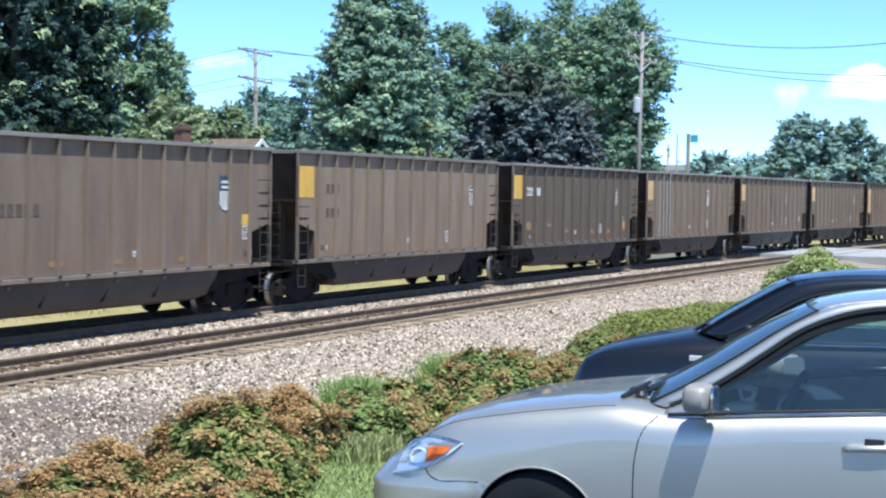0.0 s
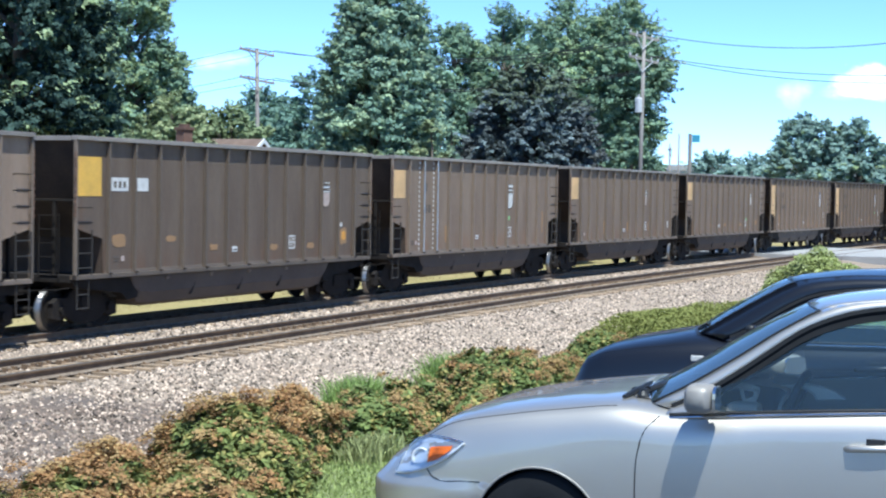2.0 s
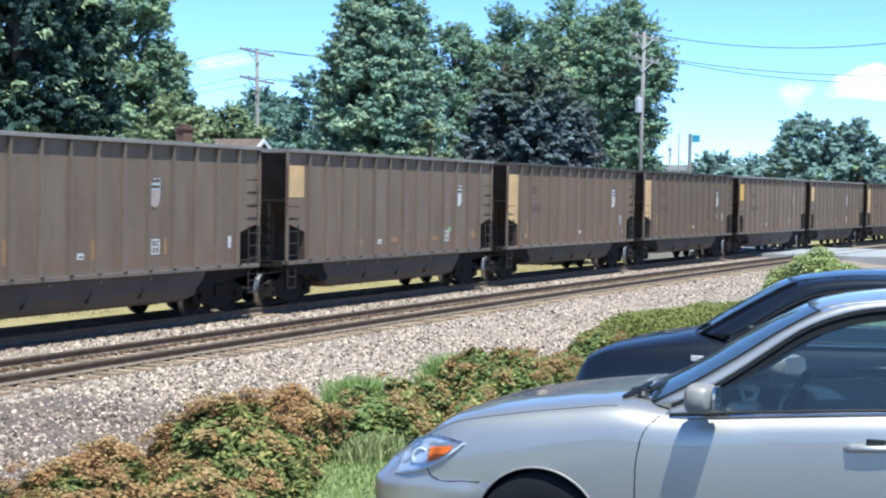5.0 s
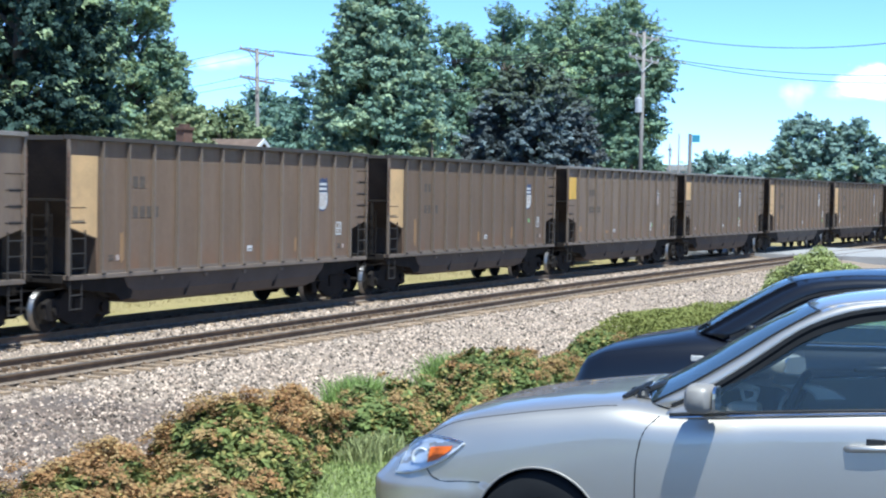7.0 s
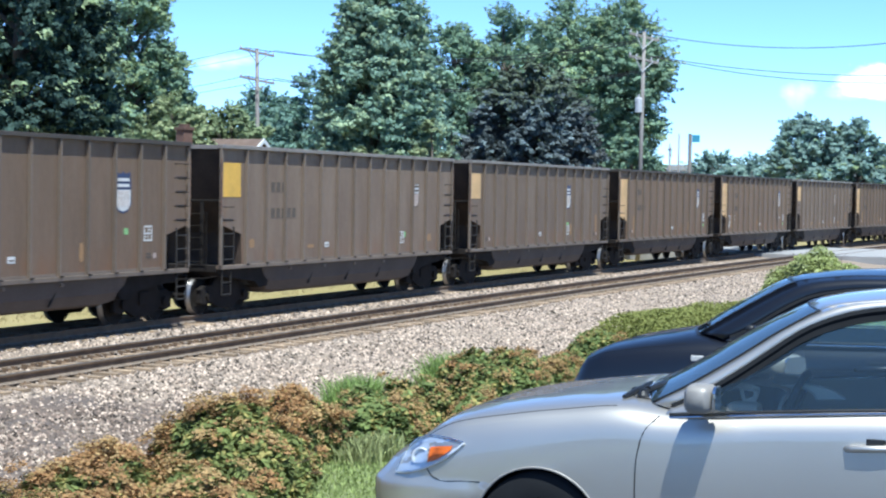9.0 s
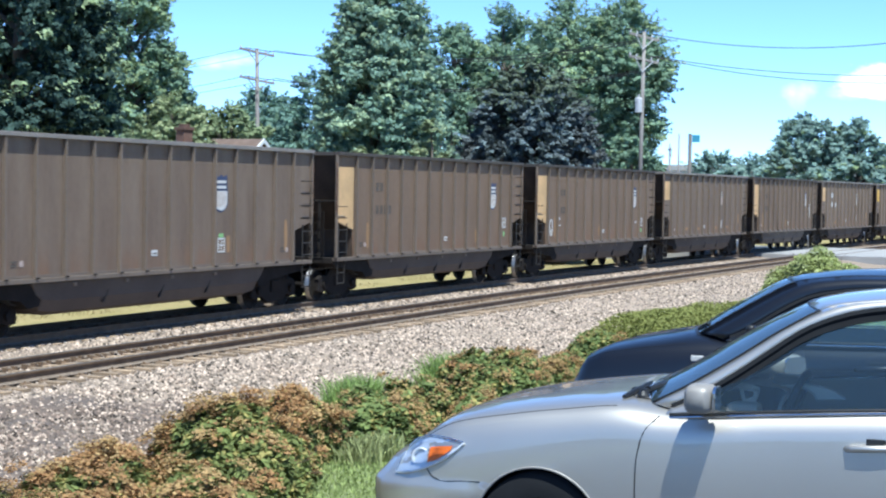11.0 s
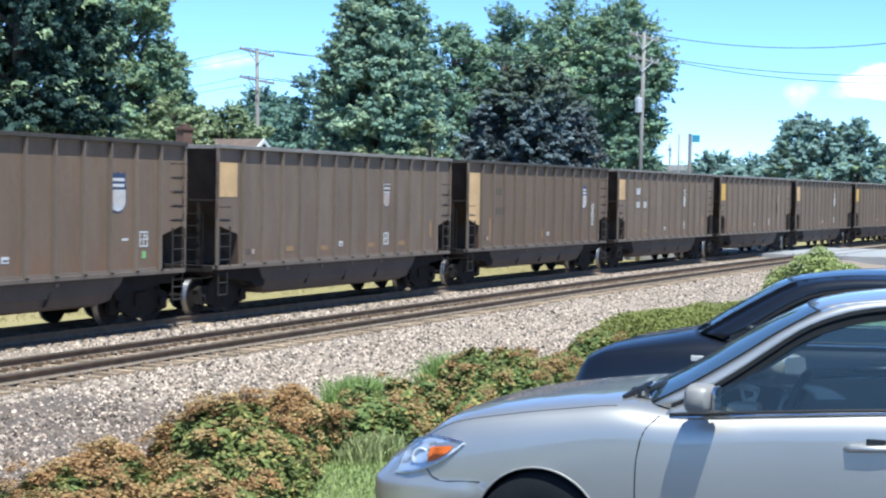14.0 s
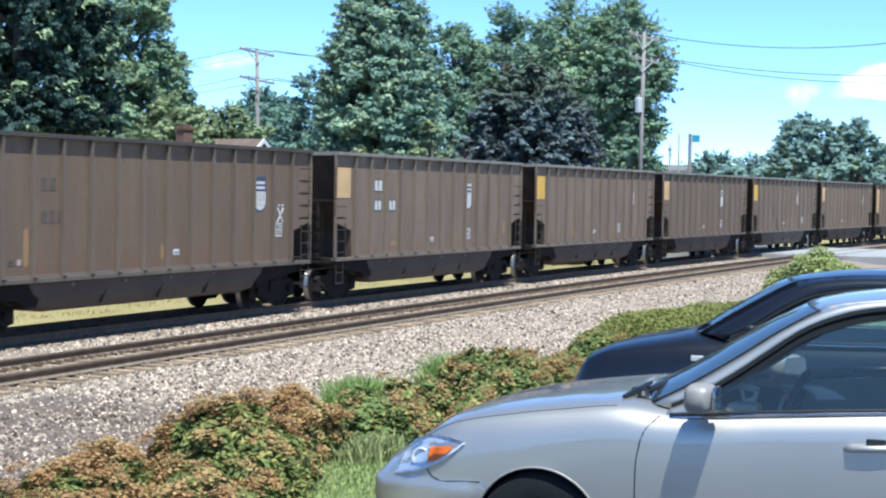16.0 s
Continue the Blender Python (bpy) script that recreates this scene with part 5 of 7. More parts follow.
    if P["bright"]:     # wiper arms and their pivots at the foot of the windscreen
        for c, r in ((-.60, .50), (-.50, .44), (-.42, .52)):
            z = section(r)[9][1]
            part("wiper_pivot", lathe([(z - .02, .03), (z + .015, .032), (z + .035, .02), (z + .04, .008)], "z", 12), M_trim, car, m=pose(c, -r, 0))
        part("wiper", tube([(-.60, -.50, 1.03), (-.45, -.56, 1.05), (-.10, -.60, 1.075), (.1, -.60, 1.08)], [.016, .013, .010, .007], 6), M_trim, car)
        part("wiper", tube([(-.66, -.42, 1.005), (-.52, -.45, 1.03), (-.30, -.47, 1.045)], [.014, .013, .010], 6), M_trim, car)
    base = [(f * .63, P["cowl"] - .02 - .12 * (1 - f * f), 0) for f in np.linspace(-1, 1, 15)]

    def cowl_z(c, r):
        q = section(r)
        return float(np.interp(abs(c), [p[0] for p in q[::-1]], [p[1] for p in q[::-1]])) + .006
    part("cowl", skin([[(c, r + d, cowl_z(c, r + d)) for c, r, _ in base] for d in (-.05, -.02, .02, .06)], 20), paint if P["bright"] else M_trim, car)
    # cabin
    c0 = P["cowl"]
    part("dashboard", prism([(-c0 - .02, .70), (-c0 - .02, .95), (-c0 - .35, .99), (-c0 - .50, .95), (-c0 - .54, .80), (-c0 - .45, .62)], 0, -.74, .74, bevel=.02), cabin_mat, car)
    hood = bmesh.new()
    rings = []
    for r, top in ((.26, 1.0), (.34, 1.045), (.46, 1.065), (.58, 1.055), (.64, 1.02)):
        rings.append([hood.verts.new((-.37 + .27 * math.cos(a), -c0 - r, .93 + (top - .93) * math.sin(a) ** .6)) for a in np.linspace(.001, math.pi - .001, 14)])
    for u, v in zip(rings, rings[1:]):
        for k in range(13):
            hood.faces.new((u[k], u[k + 1], v[k + 1], v[k]))
    hood.faces.new(rings[-1]), hood.faces.new(rings[0][::-1])
    part("instrument_hood", hood, M_darkcabin, car, "dark instrument hood", smooth=True)
    if P["bright"]:
        part("instrument_cowl", prism([(-1.142, 1.083), (-1.252, 1.097), (-1.349, 1.086), (-1.417, 1.065), (-1.467, 1.027), (-1.326, 1.013), (-1.309, 1.047), (-1.267, 1.068), (-1.198, 1.075)], 0, -.43, -.37, bevel=.008), cabin_mat, car, "beige curved instrument cowl")
    part("hood_edge", tube([(-.37 + .275 * math.cos(a), -c0 - .64, .93 + .10 * math.sin(a) ** .6) for a in np.linspace(.02, math.pi - .02, 18)], .012, 6), cabin_mat, car)
    for sign in (1, -1):
        inner = [(sign * (p[0] - .035), -p[1] - .02, p[2] - .03) for p in ws_edge]
        part("pillar_trim", tube(inner, .030, 8), cabin_mat, car, smooth=True)
        if sign < 0 and P["bright"]:     # pale trim that arches over the end of the dashboard
            arch = [(sign * .66, -.88, .945), (sign * .66, -.876, 1.018), (sign * .66, -.905, 1.068), (sign * .66, -.965, 1.098), (sign * .66, -1.025, 1.096), (sign * .66, -1.085, 1.082)]
            part("dash_end_trim", tube(arch, [.014, .014, .016, .018, .014, .010], 8), cabin_mat, car, smooth=True)
            part("dash_end_panel", prism([(-.985, 1.092), (-1.085, 1.082), (-1.078, 1.045), (-1.041, .965), (-.998, 1.03)], 0, sign * .655, sign * .62, bevel=.006), cabin_mat, car)
            part("air_vent", prism([(-1.01, 1.075), (-1.06, 1.068), (-1.055, 1.045), (-1.02, 1.03)], 0, sign * .662, sign * .64, bevel=.003), M_darkcabin, car)
        part("vent_panel", boxes((sign * .62, -c0 - .56, .90, sign * .76, -c0 - .40, 1.02), bevel=.03), cabin_mat, car)
    part("steering_wheel", tube([(-.37 + .185 * math.cos(a), -c0 - .66 - .07 * math.sin(a), .97 + .17 * math.sin(a)) for a in np.linspace(0, math.tau, 33)], .019, 8, ends=False), M_darkcabin, car, smooth=True)
    part("steering_column", tube([(-.37, -c0 - .45, .88), (-.37, -c0 - .66, .97)], .03, 8), M_darkcabin, car)
    for y in (0, 1):
        for c in (-.37, .37):
            sy = -c0 - 1.12 - y * .88
            seat = part("seat", boxes((c - .25, sy - .25, .38, c + .25, sy + .28, .55), bevel=.05), seat_mat, car, smooth=False)
            bm = prism([(sy - .22, .50), (sy - .10, .50), (sy - .30, 1.08), (sy - .40, 1.06)], 0, c - .24, c + .24, bevel=.03)
            part("backrest", bm, seat_mat, seat)
            part("headrest", boxes((c - .13, sy - .44, 1.10, c + .13, sy - .34, 1.27), bevel=.03), seat_mat, seat)
    for sign in (1, -1):
        part("door_card", skin([[(surf(r, .6) - .10, r, .35) for r in np.linspace(c0 + .3, c0 + 2.3, 10)], [(surf(r, .8) - .09, r, .75) for r in np.linspace(c0 + .3, c0 + 2.3, 10)], [(float(np.interp(r, lower[:, 1], lower[:, 0])) - .05, r, float(np.interp(r, lower[:, 1], lower[:, 2])) - .01) for r in np.linspace(c0 + .3, c0 + 2.3, 10)]], 12, .02) if sign > 0 else
             skin([[(-surf(r, .6) + .10, r, .35) for r in np.linspace(c0 + .3, c0 + 2.3, 10)], [(-surf(r, .8) + .09, r, .75) for r in np.linspace(c0 + .3, c0 + 2.3, 10)], [(-float(np.interp(r, lower[:, 1], lower[:, 0])) + .05, r, float(np.interp(r, lower[:, 1], lower[:, 2])) - .01) for r in np.linspace(c0 + .3, c0 + 2.3, 10)]], 12, .02), cabin_mat, car)
    part("rear_view_mirror", boxes((-.11, -P["header"] + .02, P["mirror_z"], .11, -P["header"] + .05, P["mirror_z"] + .07), bevel=.012), M_darkcabin, car)
    return car


SILVER = dict(
    rake=.12, bumper=1.0,    nose=-.93, tail=3.87, wheelbase=2.72, axle=.045, arch=.335, cowl=.54, shelf=3.05, header=1.36, back=2.72, bright=True, sail=.17, marker=None, mirror_z=1.36,
    half=[(-.93, .40), (-.90, .58), (-.84, .70), (-.74, .785), (-.55, .84), (-.25, .875), (.2, .893), (1.2, .90), (2.5, .90), (3.2, .87), (3.6, .81), (3.8, .72), (3.87, .6)],
    shoulder=[(-.93, .60), (-.86, .63), (-.74, .70), (-.64, .742), (-.47, .815), (-.13, .892), (.16, .938), (.45, .972), (.66, .955), (1.2, .99), (1.72, 1.03), (2.6, 1.05), (3.2, 1.06), (3.7, 1.02), (3.87, .9)],
    centre=[(-.93, .63), (-.88, .68), (-.80, .735), (-.73, .772), (-.57, .845), (-.34, .908), (-.08, .956), (.18, .990), (.42, 1.01), (.66, 1.0), (1.2, 1.02), (2.6, 1.07), (3.1, 1.09), (3.6, 1.08), (3.8, 1.04), (3.87, .95)],
    bottom=[(-.93, .30), (-.85, .22), (-.6, .19), (0, .20), (2.5, .20), (3.4, .24), (3.87, .34)],
    bulge=.03, frame_in=[(.70, .57, .99), (.695, .706, 1.062), (.672, .98, 1.232), (.640, 1.247, 1.408), (.612, 1.40, 1.487), (.60, 1.60, 1.522), (.595, 1.9, 1.538), (.597, 2.3, 1.528), (.607, 2.65, 1.475), (.62, 2.95, 1.30), (.64, 3.15, 1.10)],
    frame_out=[(.775, .66, .985), (.765, .86, 1.085), (.745, 1.00, 1.175), (.725, 1.139, 1.275), (.705, 1.321, 1.400), (.685, 1.527, 1.478), (.675, 1.75, 1.512), (.675, 2.1, 1.512), (.68, 2.45, 1.45), (.72, 2.8, 1.25), (.77, 3.0, 1.08)],
    belt=[(.832, .69, .958), (.838, 1.0, .985), (.842, 1.4, 1.018), (.842, 1.8, 1.045), (.835, 2.4, 1.06), (.80, 2.97, 1.075)],
    b_pillar=1.86,
    seams=[[(.64, .945), (.58, .88), (.548, .77), (.537, .60), (.555, .28)], [(1.80, 1.035), (1.80, .70), (1.80, .28)], [(2.75, 1.05), (2.62, .80), (2.45, .6)], [(-.557, .605), (-.53, .573), (-.49, .555), (-.36, .558), (-.26, .562)]],
    handles=[(1.66, .868), (2.66, .90)], mirror=(.872, 1.062),
    lamp=([(-.747, .570), (-.716, .669), (-.661, .727), (-.602, .754), (-.502, .769), (-.423, .764), (-.353, .752)], [(-.747, .566), (-.686, .573), (-.582, .602), (-.484, .649), (-.39, .715), (-.353, .748)]),
    amber=([(-.546, .712), (-.485, .722), (-.415, .730)], [(-.555, .636), (-.50, .657), (-.425, .708)]))
DARK = dict(
    rake=.03, bumper=0.0,    nose=-.92, tail=3.72, wheelbase=2.62, axle=-.06, arch=.335, cowl=.12, shelf=2.75, header=.70, back=2.35, bright=False, sail=.14, marker=(.095, .905), mirror_z=1.30,
    half=[(-.92, .45), (-.88, .64), (-.80, .74), (-.65, .80), (-.4, .835), (.2, .85), (1.2, .855), (2.5, .85), (3.1, .82), (3.5, .76), (3.72, .6)],
    shoulder=[(-.92, .60), (-.84, .70), (-.78, .80), (-.68, .86), (-.45, .915), (-.2, .955), (.1, .99), (.4, .995), (1.2, 1.02), (2.4, 1.05), (3.1, 1.06), (3.6, 1.0), (3.72, .9)],
    centre=[(-.92, .66), (-.85, .76), (-.79, .865), (-.69, .922), (-.47, .985), (-.23, 1.032), (.08, 1.085), (.4, 1.06), (1.2, 1.05), (2.4, 1.09), (2.8, 1.10), (3.5, 1.08), (3.72, .95)],
    bottom=[(-.92, .32), (-.82, .24), (-.6, .21), (0, .22), (2.5, .22), (3.3, .26), (3.72, .36)],
    bulge=0.0, frame_in=[(.62, .07, 1.065), (.605, .288, 1.205), (.585, .50, 1.33), (.565, .69, 1.43), (.555, .95, 1.475), (.55, 1.4, 1.49), (.555, 1.9, 1.475), (.57, 2.3, 1.42), (.60, 2.6, 1.27), (.62, 2.82, 1.12)],
    frame_out=[(.745, .25, 1.04), (.735, .43, 1.12), (.715, .60, 1.235), (.685, .80, 1.345), (.665, 1.05, 1.40), (.655, 1.4, 1.42), (.655, 1.8, 1.41), (.67, 2.15, 1.36), (.71, 2.45, 1.22), (.745, 2.65, 1.10)],
    belt=[(.79, .30, 1.035), (.795, .7, 1.045), (.80, 1.2, 1.055), (.80, 1.8, 1.07), (.77, 2.62, 1.095)],
    b_pillar=1.42,
    seams=[[(.30, 1.02), (.25, .85), (.25, .30)], [(1.42, 1.05), (1.42, .3)], [(2.4, 1.06), (2.2, .6)]],
    handles=[(1.28, .90), (2.25, .92)], mirror=(.47, 1.125),
    lamp=([(-.86, .60), (-.82, .625), (-.76, .64), (-.70, .645)], [(-.86, .56), (-.82, .565), (-.76, .585), (-.70, .63)]),
    amber=([(-.77, .632), (-.74, .635), (-.715, .638)], [(-.77, .60), (-.74, .61), (-.715, .625)]))
sedan("silver_car", "silver metallic sedan parked facing the tracks, windows closed", M_silverpaint, SILVER, pose(7.83 + .90, 2.594, 1.212, 0, 0, 0.9), M_cabin, M_seat)
sedan("dark_car", "dark blue glossy sedan parked beside the silver one", M_darkpaint, DARK, pose(11.2 + .855, 2.6, 1.212, 0, 0, 0), M_darkcabin, M_darkcabin)

# ---- trees, shrubs, grass ----
def tris(name, corners, mats, index=None):
    """A mesh of loose three-cornered pieces from an array (n, 3, 3)."""
    c = np.ascontiguousarray(corners, dtype=np.float32)
    n = len(c)
    me = bpy.data.meshes.new(name)
    me.vertices.add(n * 3), me.loops.add(n * 3), me.polygons.add(n)
    me.vertices.foreach_set("co", c.ravel())
    me.loops.foreach_set("vertex_index", np.arange(n * 3, dtype=np.int32))
    me.polygons.foreach_set("loop_start", np.arange(0, n * 3, 3, dtype=np.int32))
    for m in mats:
        me.materials.append(m)
    if index is not None:
        me.polygons.foreach_set("material_index", np.ascontiguousarray(index, dtype=np.int32))
    me.update(calc_edges=True)
    return me


CROWNS = {  # the half width of a crown at steps of its height, from its foot to its top
    "round": [(0, .55), (.12, .82), (.3, 1.0), (.5, .99), (.7, .82), (.86, .56), (1, .16)],
    "cone": [(0, .70), (.12, .92), (.3, 1.0), (.55, .98), (.72, .82), (.86, .52), (1, .12)],
    "tall": [(0, .60), (.15, .78), (.4, .95), (.62, 1.0), (.8, .80), (.92, .48), (1, .14)],
    "spire": [(0, .9), (.2, 1.0), (.5, .66), (.8, .30), (1, .03)],
}


SUNWARD = np.array(SUN_WAY)     # leaves turn their faces to the light


def unit(v):
    return v / np.maximum(np.linalg.norm(v, axis=-1, keepdims=True), 1e-9)


def tree(name, label, x, y, height, radius, mats, seed, base=1.2, shape="round", limbs=26, sprays=46, per=46, leaf=.075, rise=.5, lobe=.36, spray=.42, pale=.0, brown_top=.0, group="trees"):
    """Trunk, limbs that end in lobes, and lobes made of leafy sprays that point out and up."""
    rng = np.random.default_rng(seed)
    z0 = ground_at(x, y)
    t = tagged(new(name), label, "tree", group=group)
    t.location = (x, y, z0 - .05)
    h = height - z0
    prof = np.array(CROWNS[shape])
    # lobe centres spread evenly through the outer crown: of several throws the loneliest is kept
    cs, rs = [], []
    while len(cs) < limbs:
        best, far = None, -1
        for _ in range(7):
            f = rng.random() ** .92
            w = float(np.interp(f, prof[:, 0], prof[:, 1]))
            a = rng.random() * math.tau
            rr = radius * w * (1 - lobe * .55) * (1 if rng.random() < .72 else rng.random() ** .5)
            c = np.array([rr * math.cos(a), rr * math.sin(a), base + (h - base) * (f * (1 - .5 * lobe * radius / (h - base))) ])
            d = min([np.linalg.norm((c - q) * (1, 1, .8)) for q in cs] or [9.0])
            if d > far:
                best, far = (c, w), d
        cs.append(best[0])
        rs.append(radius * lobe * (.66 + .34 * best[1]) * rng.uniform(.75, 1.2))
    cs, rs = np.array(cs), np.array(rs)
    top = h * .84
    bm = bmesh.new()
    r0 = max(.12, h * .020)
    bend = rng.normal(0, .03 * radius, (2, 2))
    tube([(0, 0, 0), (*bend[0], top * .32), (*bend[1], top * .64), (0, 0, top)], [r0 * 1.3, r0, r0 * .6, r0 * .15], 9, bm)
    part("trunk", bm, M_bark, t, smooth=True)
    for c, r in zip(cs, rs):
        zz = min(top * .95, max(base * .6, c[2] - np.hypot(c[0], c[1]) * (.25 + rise * .9)))
        mid = (c[0] * .5, c[1] * .5, zz * .45 + c[2] * .55)
        part("limb", tube([(0, 0, zz), mid, tuple(c)], [r0 * .36, r0 * .22, r0 * .07], 5, ends=False), M_bark, t, smooth=True)
    # sprays
    n = limbs * sprays
    pick = np.repeat(np.arange(limbs), sprays)
    out = unit(cs * (1, 1, 0) + 1e-3)
    d = unit(rng.normal(size=(n, 3)))
    d = unit(d + out[pick] * .30 + np.array([0, 0, .22]))
    start = cs[pick] + d * (rs[pick] * rng.uniform(.10, .80, n))[:, None]
    way = unit(d * .75 + out[pick] * .35 + np.array([0, 0, 1.0]) * rise + rng.normal(0, .22, (n, 3)))
    length = radius * lobe * spray * 2 * rng.uniform(.55, 1.25, n) * (rs[pick] / rs.mean()) ** .6
    side = unit(np.cross(way, np.array([0, 0, 1.0])) + 1e-6)
    lift = unit(np.cross(side, way))
    # leaves along each spray: broad and flat, thinning to the tip
    k = n * per
    at = np.repeat(np.arange(n), per)
    u = rng.random(k) ** .8
    wide = length[at] * .27 * (1.08 - u * .85)
    p = start[at] + way[at] * (u * length[at])[:, None] + side[at] * (rng.normal(0, 1, k) * wide)[:, None] + lift[at] * (rng.normal(0, .42, k) * wide)[:, None]
    p[:, 2] -= (u ** 2) * length[at] * .10
    p[:, 2] = np.maximum(p[:, 2], base * .4)
    nrm = unit(lift[at] * .30 + d[at] * .60 + rng.normal(0, .33, (k, 3)) + SUNWARD * .40)
    a = unit(np.cross(nrm, rng.normal(size=(k, 3))))
    b = np.cross(nrm, a)
    s = (leaf * rng.uniform(.6, 1.35, k))[:, None]
    q = np.stack([p + a * s * 1.25, p - a * s * .65 + b * s * .72, p - a * s * .65 - b * s * .72], 1)
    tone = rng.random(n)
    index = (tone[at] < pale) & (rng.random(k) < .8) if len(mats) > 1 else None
    if brown_top:     # older leaves at the top of the crown have turned
        index = np.where(rng.random(k) < brown_top * np.clip((p[:, 2] / h - .74) * 7, 0, 1), 2, index.astype(int))
    ob = new("crown", tris("crown", q, mats, index))
    ob.parent = t
    return t


def at_way(px_turn, d):
    a = radians(px_turn)
    return d * math.sin(a), d * math.cos(a)


